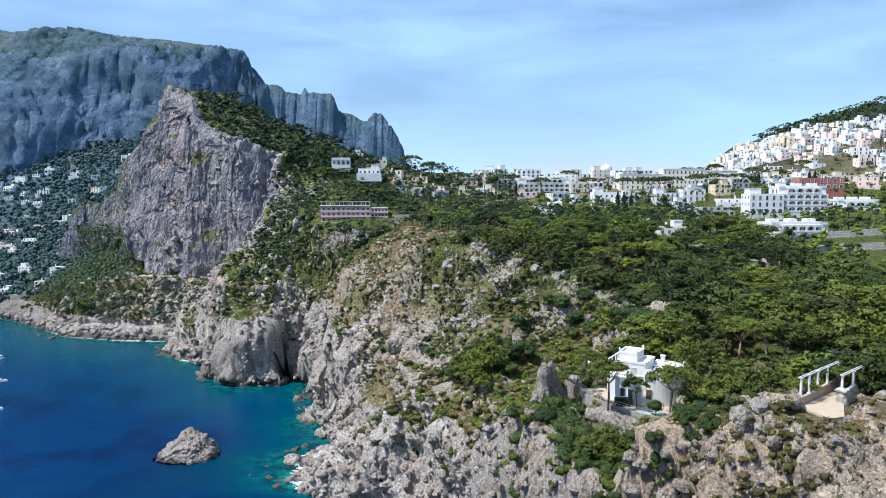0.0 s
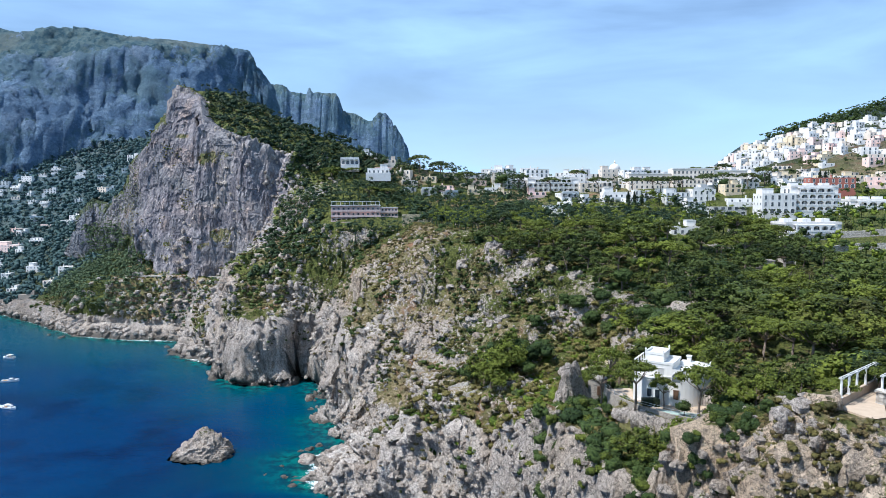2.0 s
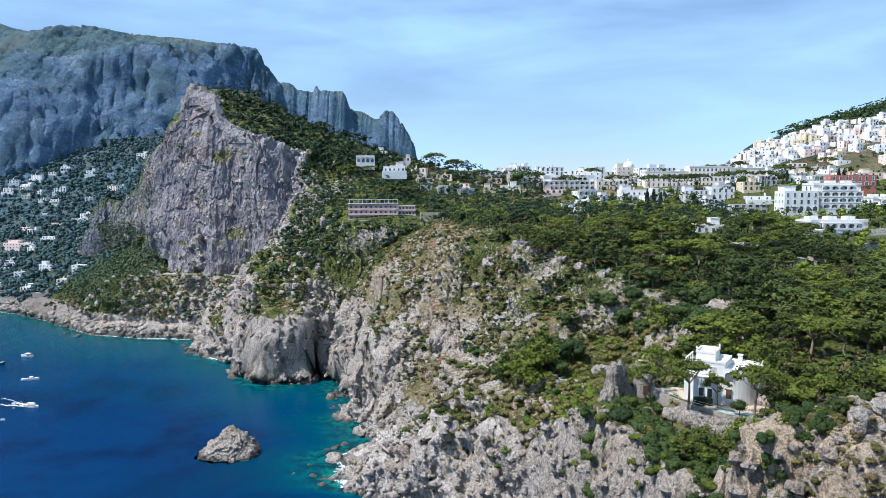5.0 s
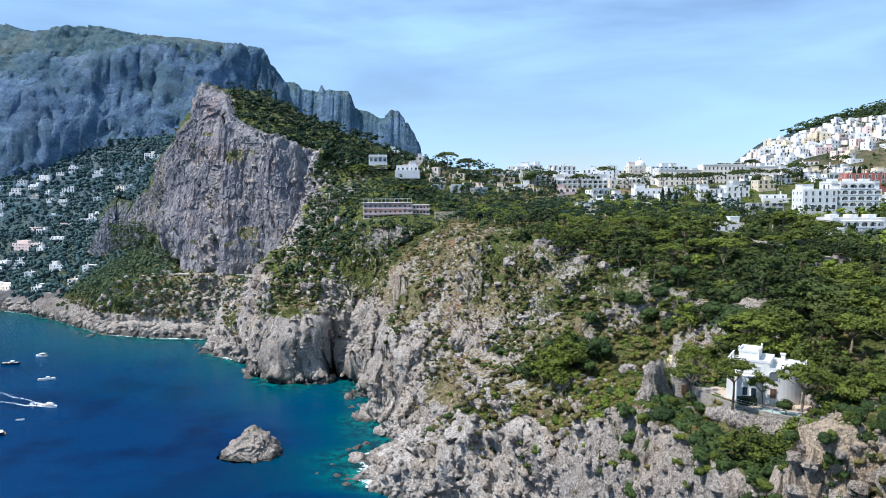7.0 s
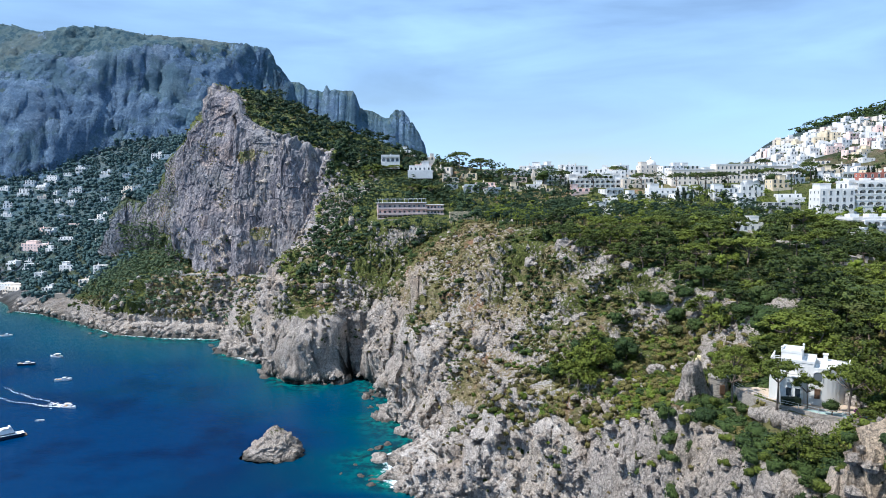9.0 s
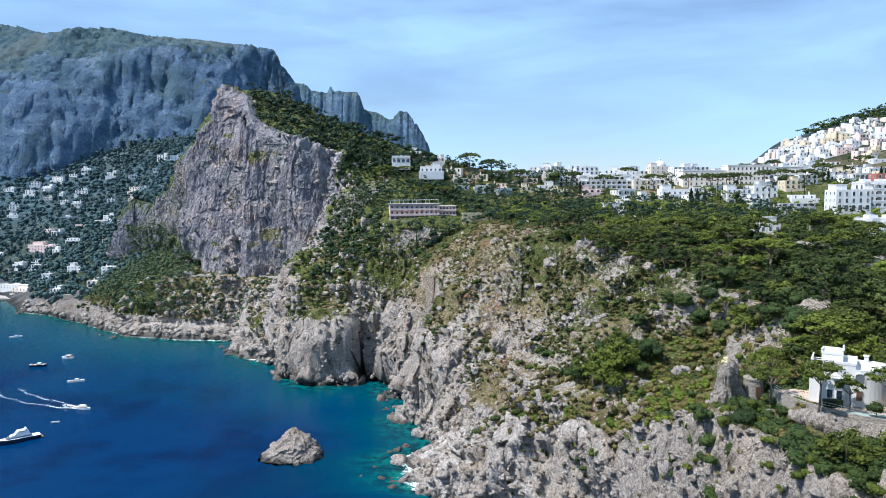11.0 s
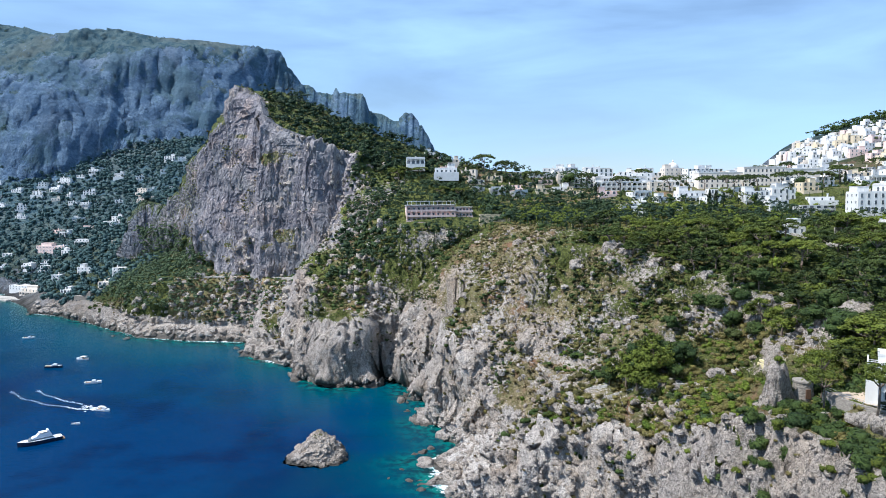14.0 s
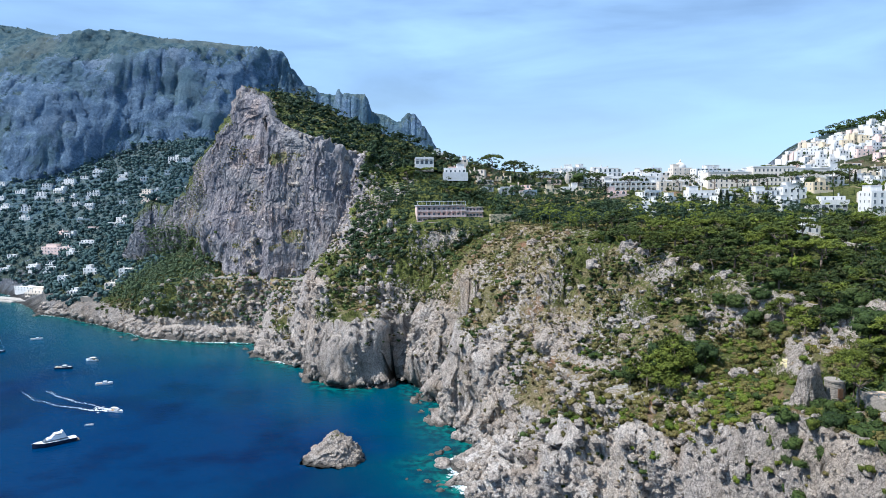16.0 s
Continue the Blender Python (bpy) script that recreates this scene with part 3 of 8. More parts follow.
far_relief = ridged(PX * 0.35, PY * 0.35, PZ * 1.1 + PX * 0.25, 26, 3) * 3.2 + ridged(PX, PY, PZ * 0.8, 70, 3) * 2.5 + ridged(PX, PY, PZ * 0.7, 17, 3) * 2.0 + (cells3(PX + bend * 3, PY, PZ + bend * 4, 13) - 0.5) * 4
near_relief *= np.interp(PY, (60, 112, 130, 185, 230), (0.38, 0.38, 0.8, 1.0, 1.15))
# upright columns and deep joints on the near crag and the bluffs below the terrace
columns = ridged(PX, PY, PZ * 0.35, 6.5, 3) * 1.1 + (cells3(PX + bend * 0.5, PY, PZ * 0.3 + bend * 0.5, 2.6) - 0.5) * 1.9 + (cells3(PX - bend * 0.4, PY, PZ * 0.6 + bend, 1.3) - 0.5) * 1.0
near_relief += columns * np.clip(np.clip((190 - PY) / 20, 0, 1) + band_of(PY, 250, 420, 20) * np.clip((52 - PZ) / 12, 0, 1), 0, 1)
buttress = ridged(PX, PY, PZ * 0.22, 46, 3) * 4.2 + ridged(PX + PZ * 0.15, PY, PZ * 0.3, 15, 3) * 1.5
ribs = (cells3(PX + bend * 0.6, PY, PZ * 0.28 + bend, 7.0) - 0.5) * 1.5 + (cells3(PX - bend * 0.5, PY, PZ * 0.35 + PX * 0.3, 3.2) - 0.5) * 0.9
buttress = buttress + ribs
near_relief += buttress * np.clip((PY - 440) / 40, 0, 1) * np.clip((PZ - 45) / 25, 0, 1) * np.clip((-95 - PX) / 25, 0, 1)
beyond = np.clip((PY - 640) / 200, 0, 1)
out_by = rocky * (near_relief * (1 - beyond) + far_relief * beyond * np.interp(PY, (1200, 1330), (1, 0.3)))
# flat terraces for the buildings stay even
even = np.clip(blob(PX, PY, 39, 121, 14, 11) + blob(PX, PY, -58, 408, 34, 14) + blob(PX, PY, 50, 83, 9, 7), 0, 1)
out_by *= 1 - even
VX, VY, VZ = PX - dzx / length * out_by, PY - dzy / length * out_by, PZ + out_by / length
COVER_NOISE = fbm(PX, PY, PZ, 22, 4) * 0.32 + fbm(PX, PY, PZ, 6, 2) * 0.14
# scrub keeps to the gentler ground and stays off the sea rocks
green_slope = blob(PX, PY, -92, 388, 42, 26) + 0.6 * blob(PX, PY, -20, 330, 40, 50)
COVER = np.clip(1.34 - STEEP * 0.56 + COVER_NOISE + 0.38 * green_slope - 0.55 * crags + np.where(PY > 640, 0.05, 0) + 0.25 * blob(PX, PY, 26, 240, 32, 17) + 0.12 * blob(PX, PY, -15, 280, 50, 50), 0, 1) * np.clip((VZ - 9) / 9, 0, 1)
COVER *= 1 - 0.85 * blob(PX, PY, -30, 205, 28, 26)
COVER *= 1 - 0.9 * np.clip(blob(PX, PY, -6, 168, 15, 9) + 0.6 * blob(PX, PY, -100, 448, 22, 20) + 0.8 * blob(PX, PY, -122, 420, 14, 20), 0, 1)
COVER = np.clip(COVER + HILL * np.clip(fbm(PX, PY, PZ * 0.4, 30, 3) * 0.5 + 0.30 * np.clip((-195 - PX) / 40, -1, 1), 0, 0.42), 0, 1)
FOOT_TOP = np.interp(PX, (-300, -281, -242, -236), (76, 74, 52, 20))
COVER = np.where((PX > -310) & (PX < -215) & (PY > 455) & (PY < 545) & (VZ > 12) & (VZ < FOOT_TOP), np.maximum(COVER, 0.8), COVER)
COVER = np.where(PY > 700, np.clip(1.02 - 0.42 * STEEP + fbm(PX, PY, PZ * 1.6, 70, 4) * 0.34 - 0.1 * band_of(PZ, 170, 330, 30) + 0.30 * np.clip((PZ - 292) / 30, 0, 1) * (PY < 1250) + 0.3 * (PY > 1250), 0, 1), COVER)
# dry grass and low brush between the rocks of the middle slope, thinner towards the sea
COVER = np.where(SLOPE > 0, np.maximum(COVER * (1 - 0.5 * SLOPE), SLOPE * (0.66 + COVER_NOISE * 0.7 - 0.05 * np.clip(STEEP - 1.2, 0, 2) + 0.10 * np.clip((PY - 300) / 60, 0, 1) - 0.16 * crags)), COVER)
COVER = COVER - 0.8 * (1 - np.clip((VZ - 7) / 7, 0, 1)) * (PY < 640)
EARTH = np.clip(0.5 + fbm(PX, PY, PZ, 34, 4) * 0.9 + blob(PX, PY, -15, 265, 34, 40) * 0.5 + blob(PX, PY, 20, 172, 26, 36) * 0.45 + blob(PX, PY, -225, 475, 60, 22) * 0.6 - 0.6 * blob(PX, PY, -70, 430, 80, 60), 0, 1)
EARTH = np.where((PX > -310) & (PX < -215) & (PY > 455) & (PY < 545) & (VZ < FOOT_TOP + 8), np.where(PX > -262, EARTH, 0), EARTH)
EARTH = np.clip(EARTH + 0.45 * blob(PX, PY, 48, 80, 22, 14), 0, 1)
EARTH = np.where((PX < -300) & (PY > 520), EARTH * 0.1, EARTH)
EARTH = np.where((HILL > 0.5) & (VZ > 90), EARTH * 0.2, EARTH)
# darker green ground under the wood paints in the shade between crowns
EARTH = EARTH * (1 - 0.85 * np.clip((PX - rim_at(PY) - 1) / 4, 0, 1) * band_of(PY, 140, 430, 8))
EARTH = np.where(PY > 640, EARTH * np.clip((VZ - 300) / 60, 0, 1), EARTH)
WET = np.clip(1.25 - VZ / np.interp(PY, (300, 380), (1.8, 5.0)) + fbm(PX, PY, PZ, 5, 3) * 0.6, 0, 1) * 0.9
GROUND = grid_mesh("ground", GQ, GY, np.stack([VX, VY, VZ], -1).reshape(-1, 3), True)
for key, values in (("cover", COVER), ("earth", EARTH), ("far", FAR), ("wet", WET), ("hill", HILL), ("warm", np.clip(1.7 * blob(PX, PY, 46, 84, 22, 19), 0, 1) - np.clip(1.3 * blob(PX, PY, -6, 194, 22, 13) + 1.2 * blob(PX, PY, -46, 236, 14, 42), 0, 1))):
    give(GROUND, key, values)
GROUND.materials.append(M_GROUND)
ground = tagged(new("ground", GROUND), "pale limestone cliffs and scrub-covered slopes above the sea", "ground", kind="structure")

# ---- the tall face of the hill ----
# Foot and brow of the face from its seaward end to the shoulder: x, y, z.
FACE_FOOT = [(-362, 606, 36), (-352, 600, 40), (-334, 597, 44), (-290, 557, 52), (-264, 527, 48), (-243, 507, 45), (-222, 497, 41), (-208, 489, 38),
             (-201, 486, 38), (-194, 484, 38), (-175, 477, 39), (-161, 471, 42), (-146, 464, 50), (-135, 464, 72), (-124, 465, 94)]
FACE_BROW = [(-360, 607, 56), (-349, 606, 70), (-334, 609, 96), (-301, 576, 92), (-281, 561, 106), (-252, 536, 141), (-236, 535, 163), (-227, 542, 190),
             (-206, 530, 184), (-197, 506, 163), (-182, 495, 153), (-155, 479, 143), (-141, 475, 136), (-129, 475, 131), (-119, 477, 127)]


def hill_face():
    """A steep sheet of rock with deep upright gullies, ribs and ledges."""
    foot, brow = np.array(FACE_FOOT, float), np.array(FACE_BROW, float)
    run = np.concatenate([[0], np.cumsum(np.hypot(*np.diff(foot[:, :2], axis=0).T))])
    a = np.arange(-1.0, run[-1] + 1.0, 0.72)
    soft = np.ones(9) / 9

    def along(line):
        p = np.stack([np.interp(a, run, line[:, n]) for n in range(3)], 1)
        q = np.pad(p, ((4, 4), (0, 0)), "edge")
        return np.stack([np.convolve(q[:, n], soft, "valid") for n in range(3)], 1)

    low, top = along(foot), along(brow)
    rise = np.linspace(-0.06, 1.0, 190)
    way = np.gradient(low[:, :2], axis=0)
    way /= np.linalg.norm(way, axis=1, keepdims=True)
    out = np.stack([way[:, 1], -way[:, 0]], 1)
    lean = np.clip(rise, 0, 1) ** 0.8
    x = low[None, :, 0] + (top - low)[None, :, 0] * lean[:, None]
    y = low[None, :, 1] + (top - low)[None, :, 1] * lean[:, None]
    z = low[None, :, 2] + (top - low)[None, :, 2] * rise[:, None]
    s, o = np.repeat(a[None], len(rise), 0), 0 * x
    bent = fbm(s, o, z, 26, 3) * 5
    d = ridged(s + bent, o, z * 0.10, 40, 2) * 5.5 + ridged(s + bent + z * 0.10, o + 40, z * 0.14, 17, 3) * 2.4 + ridged(s - z * 0.06 + bent * 0.4, o + 80, z * 0.16, 6.5, 3) * 1.0
    d += (cells3(s + bent * 0.5, o, z * 0.14 + bent, 6.5) - 0.5) * 1.6 + (cells3(s - bent * 0.4, o, z * 0.16 + bent, 2.6) - 0.5) * 0.8 + (cells3(s + z * 0.4, o, z + bent, 9.0) - 0.5) * 1.0
    for place, slant, deep, wide in ((118, 0.12, 13.0, 5.5), (152, -0.05, 9.0, 5.0), (100, 0.1, 8.0, 4.0), (205, 0.08, 7.0, 4.5), (46, 0.0, 9.0, 7.0)):
        d -= deep * np.exp(-(((s - place - slant * (z - 100) + bent * 0.5) / wide) ** 2))
    # a shallow cave at the foot and an overhanging rib over it
    d -= 6.0 * np.exp(-(((s - 163) / 5.0) ** 2) - ((z - 52) / 11) ** 2)
    d *= np.clip((1.0 - rise) / 0.06, 0.35, 1)[:, None]
    x, y = x + out[None, :, 0] * d, y + out[None, :, 1] * d
    z = z + fbm(s, o, z, 9, 2) * 0.8
    # the uppermost row runs back into the hill
    x, y, z = (np.concatenate([p, (p[-1] + q)[None]]) for p, q in ((x, -out[:, 0] * 12), (y, -out[:, 1] * 12), (z, -2.0)))
    s = np.concatenate([s, s[-1:]])
    me = grid_mesh("hill_face", a, np.arange(len(z)), np.stack([x, y, z], -1).reshape(-1, 3), False)
    ledge = np.clip(fbm(s, 0 * s, z * 1.6, 17, 4) * 0.75 - 0.12 + 0.5 * np.clip((60 - s) / 60, 0, 1), 0, 0.62)
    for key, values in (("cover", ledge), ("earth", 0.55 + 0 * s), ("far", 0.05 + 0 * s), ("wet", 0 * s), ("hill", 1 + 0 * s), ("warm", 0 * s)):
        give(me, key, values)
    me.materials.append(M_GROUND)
    return tagged(new("hill_face", me), "tall grey limestone cliff with upright gullies above the bay", "cliff", kind="structure")


hill_face()

# ---- the sea ----
SX = np.concatenate([-steps([420, (7000, 6, 1.15)])[:0:-1], steps([-420, (-140, 4.0, 1), (-30, 2.2, 1), (7000, 5, 1.2)])])
SY = np.concatenate([-steps([0, (7000, 8, 1.2)])[:0:-1], steps([0, (180, 6, 1), (480, 2.6, 1), (720, 5, 1), (7000, 8, 1.2)])])
QX, QY = np.meshgrid(SX, SY)
bed = land(QX, QY)
bed = np.where((QY < 36) | (np.abs(QX) > 900) | (QY > 1700), -30, bed)
sea_mesh = grid_mesh("sea", SX, SY, np.stack([QX, QY, 0 * QX], -1).reshape(-1, 3))
give(sea_mesh, "shallow", np.exp(np.minimum(bed, 0) / 13.0))
shelf = land(QX, QY, -400)
shelf = np.where((QY < 36) | (np.abs(QX) > 900) | (QY > 1700), -400, shelf)
give(sea_mesh, "shelf", np.exp(np.minimum(shelf, 0) / 48.0) * np.interp(QY, (250, 430), (0.25, 1)))
give(sea_mesh, "foam", np.clip(np.exp(np.minimum(bed, 0) / 3.0), 0, 1))
sea_mesh.materials.append(M_SEA)
sea = tagged(new("sea_water", sea_mesh), "deep blue sea turning turquoise over shallow rocks", "sea", kind="structure")

# ---- plants ----
RNG = np.random.default_rng(7)


def ball_template(n=2):
    """A rounded cube of quads with radius 1."""
    bm = bmesh.new()
    bmesh.ops.create_cube(bm, size=2)
    bmesh.ops.subdivide_edges(bm, edges=bm.edges[:], cuts=n - 1, use_grid_fill=True)
    co = np.array([v.co.normalized() for v in bm.verts])
    fa = np.array([[v.index for v in f.verts] for f in bm.faces])
    bm.free()
    return co, fa


BALL, BALL_FACES = ball_template(2)
LUMP = ball_template(1)


def clumps(rng, centres, radii, leaves, size, core=0.8, up=0.35, body=(BALL, BALL_FACES)):
    """Leaf clumps: an uneven inner body and small leaves round it. Returns vertices, quads and a tone for each vertex."""
    verts, quads, tones, base = [], [], [], 0
    for c, r in zip(centres, radii):
        tone = rng.uniform(0, 1)
        inner = body[0] * (1 + rng.uniform(-0.22, 0.22, (len(body[0]), 1))) * r * core + c
        verts.append(inner)
        quads.append(body[1] + base)
        # the body's lower tone paints shade into the inside of the clump
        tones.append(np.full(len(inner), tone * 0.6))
        base += len(inner)
        d = rng.normal(size=(leaves, 3))
        d[:, 2] = np.where(d[:, 2] < 0, d[:, 2] * (1 - up), d[:, 2] + up)
        d /= np.linalg.norm(d, axis=1, keepdims=True)
        p = c + d * r * rng.uniform(0.86, 1.12, (leaves, 1))
        n = d + rng.normal(size=(leaves, 3)) * 0.5 + np.array([0, 0, up * 0.5])
        n /= np.linalg.norm(n, axis=1, keepdims=True)
        a = np.cross(n, rng.normal(size=(leaves, 3)))
        a /= np.linalg.norm(a, axis=1, keepdims=True)
        b = np.cross(n, a)
        s = size * rng.uniform(0.6, 1.4, (leaves, 1))
        leaf = np.stack([p - a * s * 0.9, p - b * s * 0.55, p + a * s, p + b * s * 0.6], 1).reshape(-1, 3)
        verts.append(leaf)
        quads.append(np.arange(leaves * 4).reshape(-1, 4) + base)
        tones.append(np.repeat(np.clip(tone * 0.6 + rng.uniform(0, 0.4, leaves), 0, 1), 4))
        base += leaves * 4
    return np.concatenate(verts), np.concatenate(quads), np.concatenate(tones)


def tube(points, radii, sides=6):
    """A tapered limb along points. Returns vertices and quads."""
    points, verts = [Vector(p) for p in points], []
    for i, (p, r) in enumerate(zip(points, radii)):
        way = (points[min(i + 1, len(points) - 1)] - points[max(i - 1, 0)]).normalized()
        q = way.to_track_quat("Z", "Y")
        verts += [p + q @ Vector((math.cos(a) * r, math.sin(a) * r, 0)) for a in (2 * math.pi * k / sides for k in range(sides))]
    quads = [[i * sides + k, i * sides + (k + 1) % sides, (i + 1) * sides + (k + 1) % sides, (i + 1) * sides + k]
             for i in range(len(points) - 1) for k in range(sides)]
    return np.array([tuple(v) for v in verts]), np.array(quads)


def joined(pieces):
    verts, quads, base = [], [], 0
    for v, q in pieces:
        verts.append(v)
        quads.append(q + base)
        base += len(v)
    return np.concatenate(verts), np.concatenate(quads)


def pine_shape(seed, flat, count, leaves, size, height=9.0, spread=4.2, body=(BALL, BALL_FACES)):
    """Crown and trunk of a pine. flat: 1 for an umbrella crown, 0 for a loose, layered one."""
    rng = np.random.default_rng(seed)
    lean = rng.uniform(-0.12, 0.12, 2)
    a = rng.uniform(0, 2 * math.pi, count)
    r = np.sqrt(rng.uniform(0.02, 1, count)) * spread
    low, top = height * (0.62 if flat else 0.38), height * 0.93
    dome = np.sqrt(np.clip(1 - (r / spread) ** 2 * 0.9, 0, 1))
    z = low + (top - low) * dome * (rng.uniform(0.75, 1.0, count) if flat else rng.uniform(0.1, 1.0, count))
    centres = np.stack([np.cos(a) * r + lean[0] * z, np.sin(a) * r + lean[1] * z, z], 1)
    rad = np.stack([rng.uniform(0.15, 0.34, count) * spread] * 3, 1) * np.array([1, 1, 0.5 if flat else 0.62])
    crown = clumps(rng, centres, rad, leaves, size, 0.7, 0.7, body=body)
    fork = height * (0.5 if flat else 0.42)
    knee = Vector((lean[0] * fork + rng.uniform(-0.3, 0.3), lean[1] * fork, fork))
    wood = [tube([(0, 0, -0.8), (knee.x * 0.35 + rng.uniform(-0.2, 0.2), knee.y * 0.4, fork * 0.5), knee], [0.30, 0.23, 0.19])]
    for c in centres[:: max(1, count // 6)]:
        mid = knee.lerp(Vector(c), 0.5) + Vector((0, 0, -0.25))
        wood.append(tube([knee, mid, c], [0.13, 0.09, 0.04], 5))
    return crown, joined(wood)


def round_tree_shape(seed, count, leaves, size, height=7.0, spread=3.2, body=(BALL, BALL_FACES)):
    rng = np.random.default_rng(seed)
    d = rng.normal(size=(count, 3))
    d /= np.linalg.norm(d, axis=1, keepdims=True)
    centres = d * np.array([spread * 0.62, spread * 0.62, height * 0.25]) * rng.uniform(0.4, 1, (count, 1)) + np.array([0, 0, height * 0.58])
    rad = np.stack([rng.uniform(0.34, 0.52, count) * spread] * 3, 1) * np.array([1, 1, 0.85])
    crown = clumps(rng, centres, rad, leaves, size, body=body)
    return crown, joined([tube([(0, 0, -0.8), (0.1, 0, height * 0.25), (0, 0.1, height * 0.5)], [0.28, 0.2, 0.12])])


def cypress_shape(seed, leaves, size, height=9.0, body=(BALL, BALL_FACES)):
    rng = np.random.default_rng(seed)
    z = np.linspace(0.09, 0.93, 9) * height
    wide = 0.95 * np.sin(np.linspace(0.5, 3.0, 9)) ** 0.7
    centres = np.stack([rng.uniform(-0.12, 0.12, 9), rng.uniform(-0.12, 0.12, 9), z], 1)
    rad = np.stack([wide, wide, np.full(9, height * 0.085)], 1)
    return clumps(rng, centres, rad, leaves, size, body=body), joined([tube([(0, 0, -0.6), (0, 0, height * 0.5)], [0.2, 0.1])])


def tree_thing(name, label, category, shape, leaf, group):
    """A tree of a trunk and a crown, with its foot at the origin."""
    (cv, cq, ct), (tv, tq) = shape
    base = tagged(new(name), label, category, group)
    crown_mesh = array_mesh("crown", cv, cq, True)
    give(crown_mesh, "tone", ct)
    crown_mesh.materials.append(leaf)
    trunk_mesh = array_mesh("trunk", tv, tq, True)
    trunk_mesh.materials.append(M_BARK)
    for key, me in (("trunk", trunk_mesh), ("crown", crown_mesh)):
        new(key, me).parent = base
    return base


AREA = np.gradient(GY)[:, None] * np.gradient(GQ)[None] * np.sqrt(1 + np.minimum(STEEP, 4) ** 2)
CLEAR = []      # (x, y, half width, half depth, turn) of ground kept free of plants


def covered(x, y, margin=1.5):
    hit = np.zeros(np.shape(x), bool)
    for cx, cy, hw, hd, turn in CLEAR:
        c, s = math.cos(turn), math.sin(turn)
        u, v = (x - cx) * c + (y - cy) * s, -(x - cx) * s + (y - cy) * c
        hit |= (np.abs(u) < hw + margin) & (np.abs(v) < hd + margin)
    return hit


def spots(weight, count, spacing, rng, margin=1.5):
    """Up to count places on the ground, by weight for each square metre, no two nearer than spacing."""
    p = (weight * AREA).ravel()
    total = p.sum()
    if total <= 0:
        return np.zeros((0, 3))
    pick = rng.choice(p.size, size=count * 5, p=p / total)
    place = np.stack([VX.ravel()[pick], VY.ravel()[pick], VZ.ravel()[pick]], 1)
    place = place[~covered(place[:, 0], place[:, 1], margin)]
    kept, cells = [], {}
    for q in place:
        key = (int(q[0] // spacing), int(q[1] // spacing))
        if any((q[0] - o[0]) ** 2 + (q[1] - o[1]) ** 2 + (q[2] - o[2]) ** 2 < spacing**2
               for i in (-1, 0, 1) for j in (-1, 0, 1) for o in cells.get((key[0] + i, key[1] + j), ())):
            continue
        cells.setdefault(key, []).append(q)
        kept.append(q)
        if len(kept) == count:
            break
    return np.array(kept).reshape(-1, 3)


def spread_stuff(name, label, category, places, shapes, sizes, leaf, rng, squash=(0.8, 1.2), sink=0.15):
    """Many plants in one mesh of kind stuff."""
    verts, quads, tones, base = [], [], [], 0
    for q in places:
        v, f, t = shapes[rng.integers(len(shapes))]
        a, s, k = rng.uniform(0, 2 * math.pi), rng.uniform(*sizes), rng.uniform(*squash)
        c, n = math.cos(a) * s, math.sin(a) * s
        w = np.stack([v[:, 0] * c - v[:, 1] * n, v[:, 0] * n + v[:, 1] * c, (v[:, 2] - sink) * s * k], 1) + q
        verts.append(w)
        quads.append(f + base)
        tones.append(np.clip(t * 0.5 + rng.uniform(0, 0.5), 0, 1))
        base += len(v)
    if not verts:
        return None
    me = array_mesh(name, np.concatenate(verts), np.concatenate(quads), True)
    give(me, "tone", np.concatenate(tones))
    me.materials.append(leaf)
    return tagged(new(name, me), label, category, kind="stuff")


def shrub_shapes(seed, leaves, size, count=4, tall=0.55, body=(BALL, BALL_FACES)):
    """Low bushes about one metre in radius."""
    out = []
    for i in range(4):
        rng = np.random.default_rng(seed + i)
        c = np.concatenate([rng.uniform(-0.5, 0.5, (count, 2)), rng.uniform(0.2, tall, (count, 1))], 1)
        r = np.stack([rng.uniform(0.42, 0.68, count)] * 3, 1) * np.array([1, 1, 0.8])
        out.append(clumps(rng, c, r, leaves, size, 0.92, body=body))
    return out


def whole(shape):
    """Crown and trunk of a tree as one mesh for far woods."""
    (cv, cq, ct), (tv, tq) = shape
    tv, tq = tv[:18], tq[:12]
    v, q = joined([(cv, cq), (tv, tq)])
    return v, q, np.concatenate([ct, np.full(len(tv), 0.1)])


def height_at(x, y):
    """Ground height on the finished sheet near a place."""
    i = np.searchsorted(GY, y)
    return float(VZ[i, np.searchsorted(PX[i], x)])

# ---- buildings ----
M_WHITE = plain("white_plaster", (0.75, 0.735, 0.71), 0.75, vary=0.1, scale=0.5, grime=0.35)
M_VILLA = plain("fresh_white_plaster", (0.70, 0.685, 0.65), 0.7, vary=0.05, scale=0.6, grime=0.12)
M_CREAM = plain("cream_plaster", (0.75, 0.66, 0.56), 0.8, vary=0.14, scale=0.5, grime=0.35)
M_PALACE = plain("pale_cream_stucco", (0.82, 0.73, 0.64), 0.8, vary=0.08, scale=0.4, grime=0.15)
M_ROSE = plain("rose_plaster", (0.84, 0.63, 0.56), 0.8, vary=0.12, scale=0.4, grime=0.3)
M_OCHRE = plain("ochre_yellow_plaster", (0.74, 0.64, 0.36), 0.8, vary=0.15, scale=0.7, grime=0.2)
M_YELLOW = plain("yellow_plaster", (0.74, 0.62, 0.44), 0.8, vary=0.15, scale=0.5, grime=0.3)
M_RED = plain("red_plaster", (0.45, 0.16, 0.12), 0.8, vary=0.2, scale=0.5, grime=0.3)
